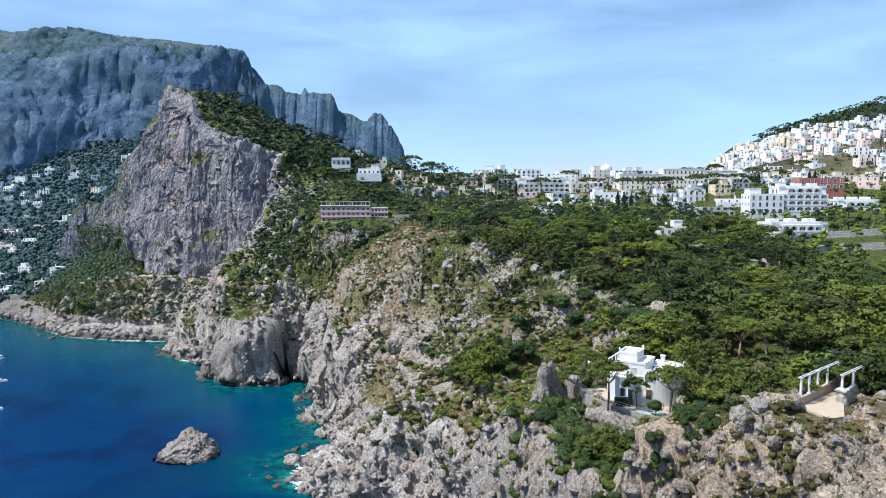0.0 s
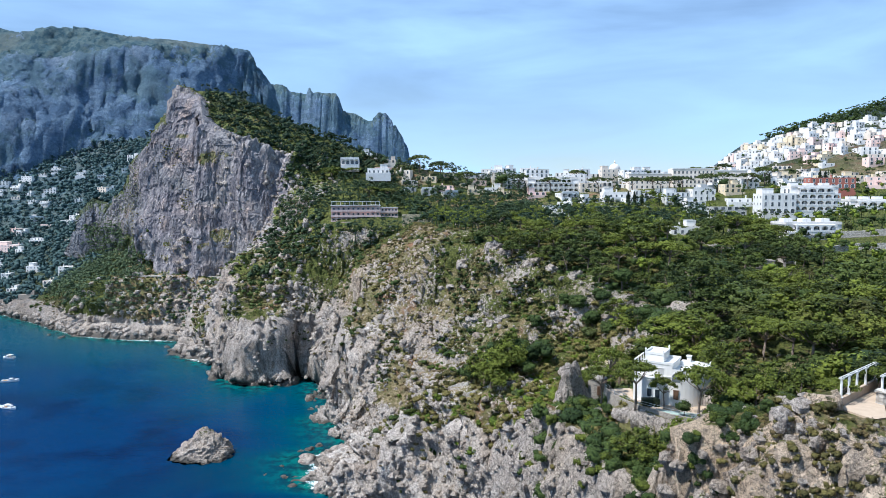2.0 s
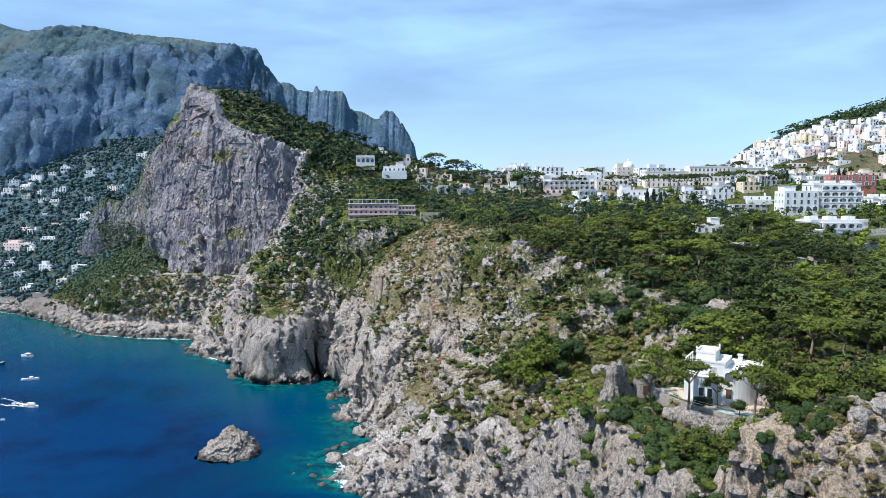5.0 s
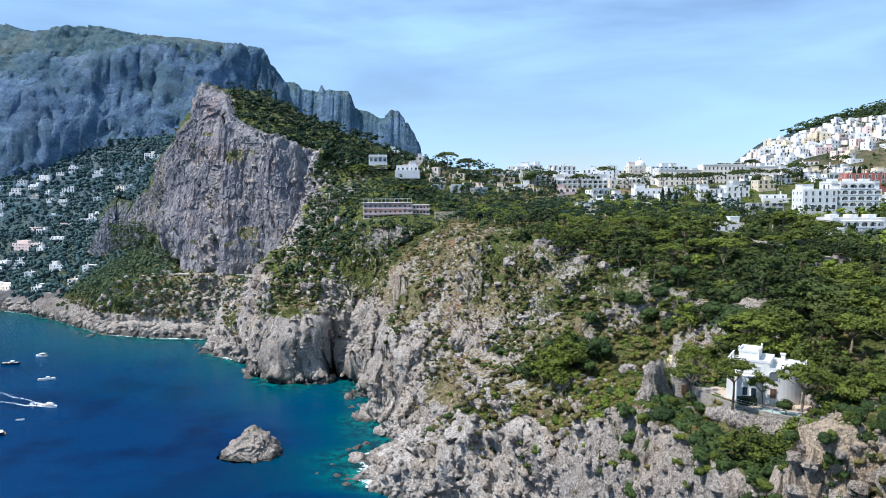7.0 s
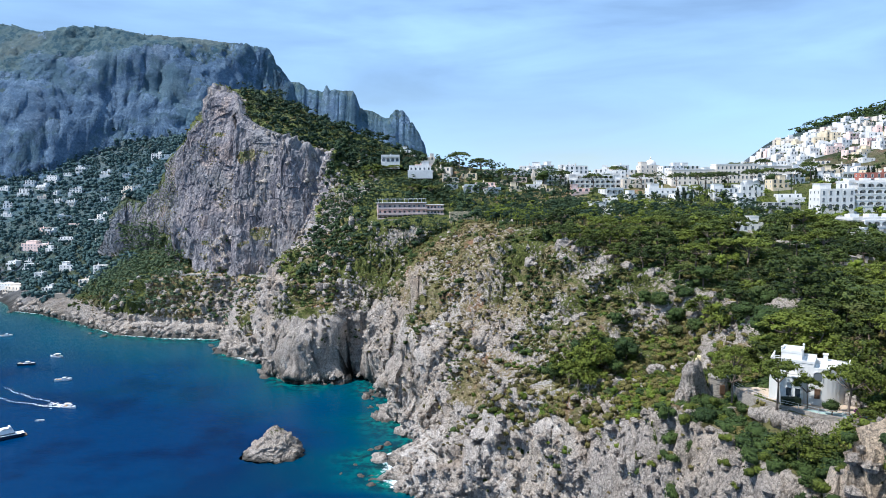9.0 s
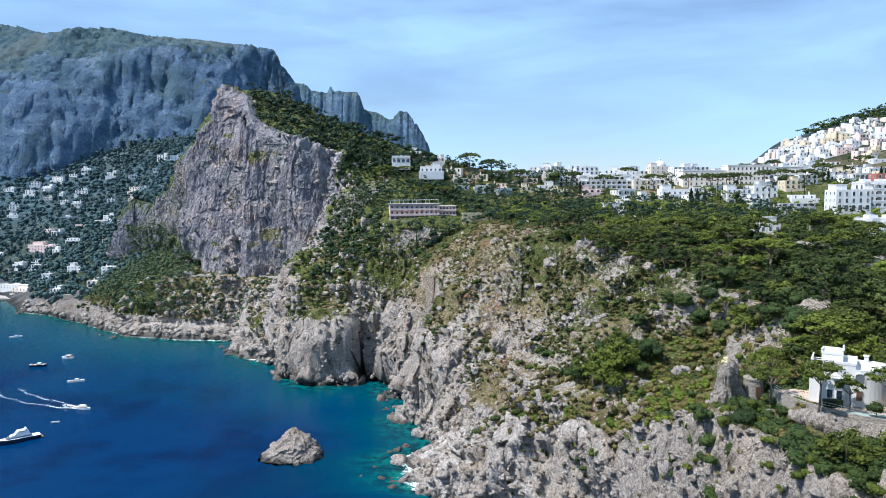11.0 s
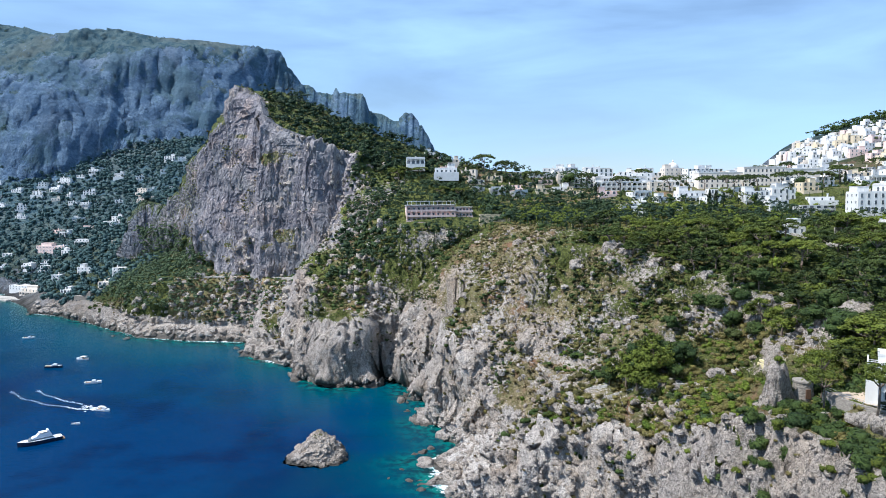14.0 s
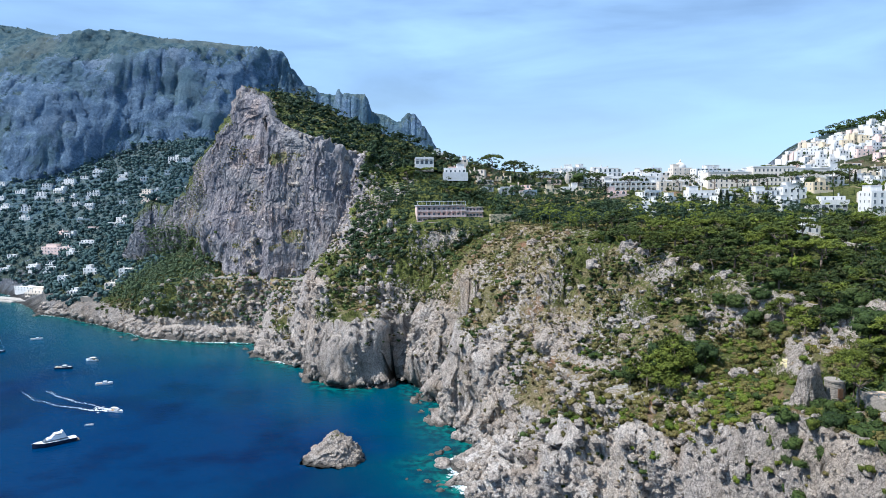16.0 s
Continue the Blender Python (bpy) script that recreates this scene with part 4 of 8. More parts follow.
M_GREY = plain("grey_plaster", (0.50, 0.50, 0.49), 0.8, vary=0.2, scale=0.5, grime=0.4)
M_TILE = plain("terracotta_paving", (0.42, 0.26, 0.18), 0.85, vary=0.3, scale=2.0)
M_ROOF = plain("pale_roof_coating", (0.66, 0.64, 0.61), 0.85, vary=0.2, scale=0.7)
M_SHUTTER = plain("dark_green_shutter", (0.05, 0.08, 0.06), 0.6, vary=0.3, scale=4)
M_BROWN = plain("brown_wood", (0.15, 0.085, 0.05), 0.65, vary=0.35, scale=5)
M_TEAL = plain("teal_painted_terrace", (0.33, 0.43, 0.39), 0.6, vary=0.2, scale=1.2)
M_PAVE = plain("beige_paving", (0.47, 0.37, 0.275), 0.9, vary=0.2, scale=1.0)
M_METAL = plain("pale_metal_rail", (0.62, 0.64, 0.66), 0.45, 0.6, vary=0.15, scale=3)


def pane_material():
    k = Nodes("dark_window_glass", 0.12, 0, 0.5)
    k.color(k.mix(k.object_random(), (0.03, 0.04, 0.05), (0.16, 0.18, 0.20)))
    return k.mat


def masonry_material(name, a, b, scale=2.2):
    k = Nodes(name, 0.9)
    d = k.cells(scale, k.scaled(1, 1, 1.5))
    c = k.mix(k.noise(scale * 0.7, 5), a, b)
    k.color(k.mix(k.ramp(d, 0.35, 0.62, 0, 0.5), c, (0.16, 0.14, 0.12))).bump(d, 0.8, 0.15)
    return k.mat


M_PANE = pane_material()
M_STONE = masonry_material("rubble_stone_wall", (0.20, 0.175, 0.145), (0.36, 0.325, 0.28))
M_GOLD = masonry_material("golden_stone_wall", (0.50, 0.40, 0.24), (0.68, 0.57, 0.38), 1.2)
M_PALE = masonry_material("pale_stone_wall", (0.38, 0.35, 0.31), (0.55, 0.52, 0.47), 1.4)


def box(bm, x0, y0, z0, x1, y1, z1, slot=0):
    """A box between two corners."""
    v = [bm.verts.new((x, y, z)) for z in (z0, z1) for x, y in ((x0, y0), (x1, y0), (x1, y1), (x0, y1))]
    for f in ((3, 2, 1, 0), (4, 5, 6, 7), (0, 1, 5, 4), (1, 2, 6, 5), (2, 3, 7, 6), (3, 0, 4, 7)):
        bm.faces.new([v[i] for i in f]).material_index = slot


def ring(bm, x0, y0, x1, y1, z0, z1, t):
    """A parapet of thickness t round a rectangle."""
    box(bm, x0, y0, z0, x1, y0 + t, z1)
    box(bm, x0, y1 - t, z0, x1, y1, z1)
    box(bm, x0, y0 + t, z0, x0 + t, y1 - t, z1)
    box(bm, x1 - t, y0 + t, z0, x1, y1 - t, z1)


def drum(bm, cx, cy, r0, r1, z0, z1, sides=16, cap=True):
    """A tapered drum."""
    low = [bm.verts.new((cx + r0 * math.cos(a), cy + r0 * math.sin(a), z0)) for a in (2 * math.pi * k / sides for k in range(sides))]
    top = [bm.verts.new((cx + r1 * math.cos(a), cy + r1 * math.sin(a), z1)) for a in (2 * math.pi * k / sides for k in range(sides))]
    for k in range(sides):
        bm.faces.new((low[k], low[(k + 1) % sides], top[(k + 1) % sides], top[k]))
    if cap:
        bm.faces.new(top)
        bm.faces.new(low[::-1])


def arcade(bm, x0, x1, y, z0, z1, bays, pier=0.5, depth=0.45, rise=0.75):
    """A wall in the plane y with a row of arched openings."""
    wide = (x1 - x0) / bays
    for b in range(bays):
        l, r = x0 + b * wide, x0 + (b + 1) * wide
        ol, orr = l + pier / 2, r - pier / 2
        half = (orr - ol) / 2
        spring = max(z0 + 0.4, z1 - 0.35 - half * rise)
        curve = [(ol, z0), (ol, spring)]
        curve += [((ol + orr) / 2 - half * math.cos(math.pi * k / 6), spring + (z1 - 0.35 - spring) * math.sin(math.pi * k / 6)) for k in range(1, 6)]
        curve += [(orr, spring), (orr, z0)]
        box(bm, l, y, z0, ol, y + depth, z1)
        box(bm, orr, y, z0, r, y + depth, z1)
        for (xa, za), (xb, zb) in zip(curve[1:-1], curve[2:-1]):
            f = [bm.verts.new(p) for p in ((xa, y, za), (xb, y, zb), (xb, y, z1), (xa, y, z1))]
            bm.faces.new(f)
            g = [bm.verts.new(p) for p in ((xa, y, za), (xa, y + depth, za), (xb, y + depth, zb), (xb, y, zb))]
            bm.faces.new(g)
        top = [bm.verts.new(p) for p in ((ol, y, z1), (orr, y, z1), (orr, y + depth, z1), (ol, y + depth, z1))]
        bm.faces.new(top)


def mesh_of(name, bm, *materials):
    me = bpy.data.meshes.new(name)
    bm.to_mesh(me)
    bm.free()
    for m in materials:
        me.materials.append(m)
    return me


def part(name, bm, material, parent, label=""):
    """One mesh object under a thing or a part."""
    me = bm if isinstance(bm, bpy.types.Mesh) else mesh_of(name, bm, *(material if isinstance(material, tuple) else (material,)))
    ob = new(name, me)
    ob.parent = parent
    return tagged(ob, label)


def made(fn):
    bm = bmesh.new()
    fn(bm)
    return bm


def window_mesh(w, h, frame_mat, t=0.1):
    """A framed pane in the plane y = 0, its sill at the origin."""
    bm = bmesh.new()
    rims = [[bm.verts.new((sx * (w / 2 + o), y, (h + o if up else -o))) for sx, up in ((-1, 0), (1, 0), (1, 1), (-1, 1))]
            for o, y in ((t, 0.08), (t, -0.1), (0, -0.1), (0, -0.015))]
    for a, b in zip(rims, rims[1:]):
        for k in range(4):
            bm.faces.new((a[k], a[(k + 1) % 4], b[(k + 1) % 4], b[k]))
    bm.faces.new(rims[-1]).material_index = 1
    return mesh_of("window", bm, frame_mat, M_PANE)


def arch_mesh(w, h, frame_mat):
    """An arched window: a surround that stands proud of a dark pane."""
    bm = bmesh.new()
    r = w / 2
    edge = [(-r, 0)] + [(-r * math.cos(math.pi * k / 6), h - r * 0.75 + r * 0.75 * math.sin(math.pi * k / 6)) for k in range(7)] + [(r, 0)]
    rims = [[bm.verts.new((x * k, y, z * (1 + (k - 1) * 0.5))) for x, z in edge] for k, y in ((1.16, 0.06), (1.16, -0.12), (1, -0.12), (1, -0.015))]
    for a, b in zip(rims, rims[1:]):
        for k in range(len(edge) - 1):
            bm.faces.new((a[k], a[k + 1], b[k + 1], b[k]))
    bm.faces.new(rims[-1][::-1]).material_index = 1
    return mesh_of("window", bm, frame_mat, M_PANE)


WINDOWS = {"small": window_mesh(0.9, 1.3, M_WHITE), "tall": window_mesh(1.15, 2.1, M_WHITE), "shutter": window_mesh(0.95, 1.6, M_SHUTTER, 0.2),
           "arch": arch_mesh(2.0, 2.3, M_WHITE), "wide": window_mesh(2.2, 1.5, M_WHITE), 
           "bigarch": arch_mesh(2.9, 2.4, M_WHITE), "grand": window_mesh(1.3, 2.2, M_CREAM), "shuttered": window_mesh(1.6, 1.7, M_VILLA)}
WINDOWS["shuttered"].materials[1] = M_GREY


def wall_windows(base, kind, xs, zs, y=0.0, turn=0.0):
    """Windows of a kind in a wall; turn 90 sets them in a side wall, where xs run along it."""
    for z in zs:
        for x in xs:
            ob = part("window", WINDOWS[kind], None, base)
            ob.matrix_basis = pose(x, y, z) if not turn else pose(y, x, z, 0, 0, turn)


def block_house(name, label, category, x, y, z, turn, w, d, h, floors, cols, wall_mat, window="small", group="", sink=5.0, terrace=False, loggia=0, roof=None):
    """A flat-roofed house: front in -y, foot at z. loggia: arched bays before the ground floor."""
    base = tagged(new(name), label, category, group)
    base.matrix_basis = pose(x, y, z, 0, 0, turn)
    CLEAR.append((x, y, w / 2, d / 2, radians(turn)))
    bm = bmesh.new()
    # the wall runs up into a parapet round the sunk roof
    rims = [[bm.verts.new((sx * (w / 2 - o), sy * (d / 2 - o), zz)) for sx, sy in ((-1, -1), (1, -1), (1, 1), (-1, 1))]
            for o, zz in ((0, -sink), (0, h), (0.3, h), (0.3, h - 0.6))]
    for a, b in zip(rims, rims[1:]):
        for k in range(4):
            bm.faces.new((a[k], a[(k + 1) % 4], b[(k + 1) % 4], b[k]))
    part("wall", bm, wall_mat, base)
    part("roof", made(lambda b: box(b, -w / 2 + 0.28, -d / 2 + 0.28, h - 0.75, w / 2 - 0.28, d / 2 - 0.28, h - 0.5)), roof or M_ROOF, base)
    if RNG.uniform() < 0.6:
        cx = RNG.uniform(-w / 3, w / 3)
        part("chimney", made(lambda b: (box(b, cx - 0.35, 0, h - 0.5, cx + 0.35, 0.6, h + 1.7), box(b, cx - 0.45, -0.1, h + 1.7, cx + 0.45, 0.7, h + 1.9))), wall_mat, base)
    if RNG.uniform() < 0.45 and w > 7:
        s = RNG.choice([-1, 1])
        part("roof_room", made(lambda b: (box(b, s * w / 4 - w / 6, -d / 6, h - 0.5, s * w / 4 + w / 6, d / 2 - 0.4, h + 2.6), box(b, s * w / 4 - w / 6 - 0.2, -d / 6 - 0.2, h + 2.6, s * w / 4 + w / 6 + 0.2, d / 2 - 0.2, h + 2.8))), wall_mat, base)
    step = w / cols
    xs = [-w / 2 + step * (k + 0.5) for k in range(cols)]
    fh = h / floors
    for k in range(floors):
        kind = "arch" if (window == "arch" and k == 0) else ("tall" if window == "arch" else window)
        wall_windows(base, kind, xs, [k * fh + (0.35 if kind in ("tall", "arch", "bigarch") else 0.95)], -d / 2)
    side = max(1, int(d // 4))
    wall_windows(base, "small", [-d / 2 + d / side * (k + 0.5) for k in range(side)], [fh * k + 0.95 for k in range(floors)], -w / 2, -90)
    if loggia:
        bm = bmesh.new()
        arcade(bm, -w / 2, w / 2, -d / 2 - 2.6, -0.2, fh, loggia)
        box(bm, -w / 2, -d / 2 - 2.6, fh, w / 2, -d / 2, fh + 0.25)
        box(bm, -w / 2, -d / 2 - 2.6, -sink, w / 2, -d / 2, -0.2)
        box(bm, -w / 2, -d / 2 - 2.6, fh + 0.25, w / 2, -d / 2 - 2.45, fh + 1.0)
        part("loggia", bm, wall_mat, base)
    elif terrace:
        bm = bmesh.new()
        box(bm, -w / 2 - 1, -d / 2 - 3.2, -sink, w / 2 + 1, -d / 2, -0.05)
        box(bm, -w / 2 - 1, -d / 2 - 3.2, -0.05, w / 2 + 1, -d / 2 - 3.0, 0.85)
        part("terrace", bm, wall_mat, base)
    if not loggia and floors > 1 and RNG.uniform() < 0.55:
        bx = xs[RNG.integers(cols)]
        bm = bmesh.new()
        box(bm, bx - 1.5, -d / 2 - 1.1, fh - 0.15, bx + 1.5, -d / 2, fh + 0.02)
        for s in (-1.5, -0.75, 0, 0.75, 1.44):
            box(bm, bx + s, -d / 2 - 1.1, fh + 0.02, bx + s + 0.06, -d / 2 - 1.04, fh + 0.95)
        box(bm, bx - 1.5, -d / 2 - 1.12, fh + 0.95, bx + 1.5, -d / 2 - 1.02, fh + 1.03)
        part("balcony", bm, wall_mat, base)
    return base


# the rose-coloured hotel on the shoulder of the hill
def rose_hotel():
    base = tagged(new("hotel"), "long rose-coloured terraced hotel with rows of balconies", "hotel")
    base.matrix_basis = pose(-60, 402, 84.5, 0, 0, 9)
    CLEAR.append((-60, 406, 24, 9, radians(9)))
    CLEAR.append((-58, 396, 18, 5, radians(9)))
    bm = bmesh.new()
    box(bm, -20, 2.2, -9, 10, 12, 10.2)
    box(bm, 10, 4.2, -9, 21, 12, 8.8)
    part("wall", bm, M_ROSE, base)
    for k in range(3):
        z, back = 0.2 + 3.3 * k, 0.0 if k < 2 else 0.5
        bm = bmesh.new()
        box(bm, -20.2, back, z - 0.25, 10.2, 2.2, z)
        box(bm, -20.2, back, z, 10.2, back + 0.14, z + 0.95)
        part("balcony", bm, M_ROSE, base)
        if k:
            bm = bmesh.new()
            box(bm, 10.2, 2.2, z - 1.0, 21.2, 4.2, z - 0.75)
            box(bm, 10.2, 2.2, z - 0.75, 21.2, 2.34, z + 0.2)
            part("balcony", bm, M_ROSE, base)
        for n in range(10):
            bm = bmesh.new()
            x = -20 + n * 3.0
            box(bm, x, back + 0.14, z, x + 0.35, 2.2, z + 3.05)
            part("partition", bm, M_ROSE, base)
        for n in range(10):
            ob = part("window", WINDOWS["tall"], None, base, "tall dark balcony window")
            ob.matrix_basis = pose(-18.4 + n * 3.0, 2.2, z)
        if k:
            for n in range(5):
                ob = part("window", WINDOWS["tall"], None, base, "tall dark balcony window")
                ob.matrix_basis = pose(11.6 + n * 2.1, 4.2, z - 0.7)
    part("roof", made(lambda b: (box(b, -20.6, 0.2, 10.2, 10.4, 12.4, 10.5), box(b, 10.4, 2.6, 8.8, 21.4, 12.4, 9.1))), M_ROOF, base)
    for n in range(12):
        part("post", made(lambda b: box(b, -19.6 + n * 2.65, 0.5, 10.5, -19.35 + n * 2.65, 0.75, 12.6)), M_WHITE, base)
    part("pergola", made(lambda b: (box(b, -20, 0.4, 12.6, 10, 0.9, 12.85), box(b, -20, 4.0, 12.6, 10, 4.3, 12.85), [box(b, -19.8 + 1.5 * n, 0.2, 12.85, -19.65 + 1.5 * n, 4.6, 12.97) for n in range(20)])), M_WHITE, base)
    bm = bmesh.new()
    arcade(bm, -14, 8, -3.2, -4.2, -0.8, 8)
    box(bm, -14, -2.75, -9, 8, 2.2, -4.2)
    box(bm, -14, -3.2, -0.8, 8, 2.2, -0.5)
    box(bm, -14, -3.2, -0.5, 8, -3.0, 0.4)
    part("loggia", bm, M_ROSE, base)
    bm = bmesh.new()
    box(bm, 9, -3, -9, 26, 4.2, -1.6)
    box(bm, 9, -3, -1.6, 26, -2.8, -0.7)
    part("terrace", bm, M_CREAM, base)


rose_hotel()
wall_base = tagged(new("retaining_wall"), "golden stone retaining wall with arched niches below a terrace", "wall")
wall_base.matrix_basis = pose(-25, 393, 82.2, 0, 0, 6) @ Matrix.Diagonal((1.35, 1, 1, 1))
CLEAR.append((-27, 391, 10, 8, 0))
part("wall", made(lambda b: (arcade(b, -4, 8, 0, 1.2, 5.2, 4, 1.4), box(b, -8, 0, -5, 8, 0.4, 1.2), box(b, -8, 0, 1.2, -4, 0.5, 5.2), box(b, -8, -0.05, 5.2, 8, 0.6, 7.4), box(b, -8, 0.5, -5, 8, 5, 7.2))), M_GOLD, wall_base)


# the white villa with the curved terrace
def white_villa():
    base = tagged(new("villa"), "white villa with curved roof terrace and small finials", "house")
    base.matrix_basis = pose(35.4, 123.8, 60.9, 0, 0, -32) @ Matrix.Diagonal((0.765, 0.765, 0.765, 1))
    CLEAR.append((38, 127.5, 8, 6, radians(-32)))
    CLEAR.append((32, 119.5, 8, 5, radians(-15)))

    def walls(b):
        box(b, -6.6, 1.0, -4, 0.6, 9.5, 8.6)
        box(b, -6.6, -0.6, -4, -1.4, 1.0, 5.0)
        box(b, -6.9, 3.2, 8.6, -2.2, 9.5, 10.4)
        # curved body
        n, r = 14, 7.6
        pts = [(0.6 + r * math.sin(a), 8.6 - r * math.cos(a)) for a in (math.pi * 0.62 * k / n for k in range(n + 1))]
        for (xa, ya), (xb, yb) in zip(pts, pts[1:]):
            f = [b.verts.new(p) for p in ((xa, ya, -4), (xb, yb, -4), (xb, yb, 7.6), (xa, ya, 7.6))]
            b.faces.new(f)
            c = [b.verts.new(p) for p in ((0.6, 9.5, 7.0), (xa, ya, 7.0), (xb, yb, 7.0))]
            b.faces.new(c)
            q = [b.verts.new(p) for p in ((xa, ya, 7.6), (xb, yb, 7.6), (0.6 + (xb - 0.6) * 0.95, 8.6 + (yb - 8.6) * 0.95, 7.6), (0.6 + (xa - 0.6) * 0.95, 8.6 + (ya - 8.6) * 0.95, 7.6))]
            b.faces.new(q)
            s = [b.verts.new(p) for p in ((0.6 + (xa - 0.6) * 0.95, 8.6 + (ya - 8.6) * 0.95, 7.0), (0.6 + (xb - 0.6) * 0.95, 8.6 + (yb - 8.6) * 0.95, 7.0), (0.6 + (xb - 0.6) * 0.95, 8.6 + (yb - 8.6) * 0.95, 7.6), (0.6 + (xa - 0.6) * 0.95, 8.6 + (ya - 8.6) * 0.95, 7.6))]
            b.faces.new(s)
        box(b, 0.6, 9.0, -4, 8.6, 12.0, 7.9)

    part("wall", made(walls), M_VILLA, base)
    for low, x0, y0, x1 in ((8.6, -6.7, 0.9, 0.8), (10.4, -7.0, 3.1, -2.1)):
        part("parapet", made(lambda b: ring(b, x0, y0, x1, 9.6, low, low + 0.65, 0.25)), M_VILLA, base)
    part("cornice", made(lambda b: (box(b, -6.8, 0.82, 5.5, 0.7, 1.0, 5.75), box(b, -6.8, -0.75, 5.0, -1.25, 1.0, 5.2))), M_VILLA, base)
    for fx, fy, fz in ((-6.8, 3.3, 11.0), (-2.3, 3.3, 11.0), (-2.3, 9.3, 11.0), (8.2, 9.4, 7.9), (7.6, 5.6, 7.6), (5.2, 2.6, 7.6)):
        part("finial", made(lambda b: (drum(b, fx, fy, 0.22, 0.22, fz, fz + 0.25, 8), drum(b, fx, fy, 0.12, 0.3, fz + 0.25, fz + 0.6, 8), drum(b, fx, fy, 0.3, 0.05, fz + 0.6, fz + 1.05, 8))), M_VILLA, base)
    # open frame of posts over the side terrace
    for py in (1.4, 4.2, 7.0, 9.2):
        part("post", made(lambda b: box(b, -9.2, py, -3.5, -8.95, py + 0.22, 8.9)), M_VILLA, base)
    part("beam", made(lambda b: (box(b, -9.2, 1.3, 8.9, -8.9, 9.5, 9.12), [box(b, -9.2, py, 7.8, -6.6, py + 0.18, 7.95) for py in (1.4, 4.2, 7.0, 9.2)])), M_VILLA, base)
    part("side_terrace", made(lambda b: box(b, -9.3, 1.2, -4, -6.6, 9.5, 5.2)), M_VILLA, base)
    ob = part("window", WINDOWS["shuttered"], None, base, "window with closed pale shutters")
    ob.matrix_basis = pose(-2.2, 1.0, 5.85)
    ob = part("window", WINDOWS["arch"], None, base)
    ob.matrix_basis = pose(1.6, 1.05, 4.4, 0, 0, 10)
    ob = part("window", WINDOWS["tall"], None, base)
    ob.matrix_basis = pose(-4.6, -0.6, 0.2)
    ob = part("window", WINDOWS["tall"], None, base)
    ob.matrix_basis = pose(-2.6, -0.6, 0.2)
    part("door", made(lambda b: (box(b, 1.0, 0.86, 0, 2.2, 1.2, 2.2), box(b, 0.85, 0.8, 2.2, 2.35, 1.2, 2.4))), M_BROWN, base, "brown wooden door")
    part("chimney", made(lambda b: (box(b, 2.2, 9.6, 7.9, 3.2, 10.6, 9.4), box(b, 2.05, 9.45, 9.4, 3.35, 10.75, 9.65))), M_VILLA, base)


white_villa()


def garden_terrace():
    """The villa's terrace on its rubble wall, with a rail."""
    base = tagged(new("garden_terrace"), "rubble-walled garden terrace with teal floor before the villa", "terrace")
    base.matrix_basis = pose(33, 120, 59.6)
    edge = [(-7.3, 15.4), (-6.8, 9.7), (-5.2, 5.8), (-3.7, 2.8), (-1.5, 0.3), (0.8, -2.5), (4, -4.5), (7.2, -5.9), (10.6, -6.6), (13, -3), (13, 6)]

    def inset(p, by):
        q = Vector(p)
        return q + (Vector((6, 8)) - q).normalized() * by

    for (pa, pb) in zip(edge, edge[1:]):
        rows = [(inset(pa, o), inset(pb, o), z) for o, z in ((-0.7, -8), (0, 0.45), (0.4, 0.45), (0.4, -0.2))]
        bm = bmesh.new()
        for (a0, b0, z0), (a1, b1, z1) in zip(rows, rows[1:]):
            bm.faces.new([bm.verts.new((p.x, p.y, z)) for p, z in ((a0, z0), (b0, z0), (b1, z1), (a1, z1))])
        part("wall", bm, M_STONE, base)
    bm = bmesh.new()
    bm.faces.new([bm.verts.new((*inset(p, 0.35), 0.0)) for p in edge] + [bm.verts.new((0, 16, 0.0))])
    part("floor", bm, M_PAVE, base, "pale paved floor")
    bm = bmesh.new()
    bm.faces.new([bm.verts.new((*inset(p, 0.45), 0.03)) for p in edge[3:9]] + [bm.verts.new(p) for p in ((9.5, -2.5, 0.03), (3.5, 0.5, 0.03))])
    part("pool_deck", bm, M_TEAL, base, "teal painted deck")
    part("hedge", made(lambda b: box(b, -2.6, 3.2, 0, 0.6, 4.6, 1.5)), M_CYPRESS, base, "clipped dark green hedge")
    for pa, pb in zip(edge[:-1], edge[1:]):
        a, b = inset(pa, 0.2), inset(pb, 0.2)
        part("post", made(lambda m: box(m, a.x - 0.04, a.y - 0.04, 0.45, a.x + 0.04, a.y + 0.04, 1.4)), M_METAL, base)
        for high in (0.95, 1.4):
            v, q = tube([(a.x, a.y, high), (b.x, b.y, high)], [0.03, 0.03], 5)
            part("rail", array_mesh("rail", v, q), None, base).data.materials.append(M_METAL)


garden_terrace()
turret = tagged(new("stone_turret"), "low round rubble-stone turret beside the terrace", "turret")
turret.matrix_basis = pose(26.2, 144, 57)
part("wall", made(lambda b: (drum(b, 0, 0, 2.3, 2.05, -7, 2.4, 18), drum(b, 0, 0, 2.2, 2.2, 2.4, 2.75, 18))), M_STONE, turret)
part("doorway", made(lambda b: box(b, -0.5, -2.35, -0.8, 0.5, -1.9, 1.2)), M_BROWN, turret)
CLEAR.append((26.2, 144, 2.5, 2.5, 0))
hut = tagged(new("stone_hut"), "small pale stone hut with flat roof on the slope", "hut")
hut.matrix_basis = pose(47.5, 205, 50, 0, 0, 12)
part("wall", made(lambda b: (box(b, -4, -2, -5, 4, 2, 3.2), box(b, -6.5, -2.6, -5, -4, 1.5, 1.6))), M_STONE, hut)
part("roof", made(lambda b: box(b, -4.2, -2.2, 3.2, 4.2, 2.2, 3.5)), M_ROOF, hut)
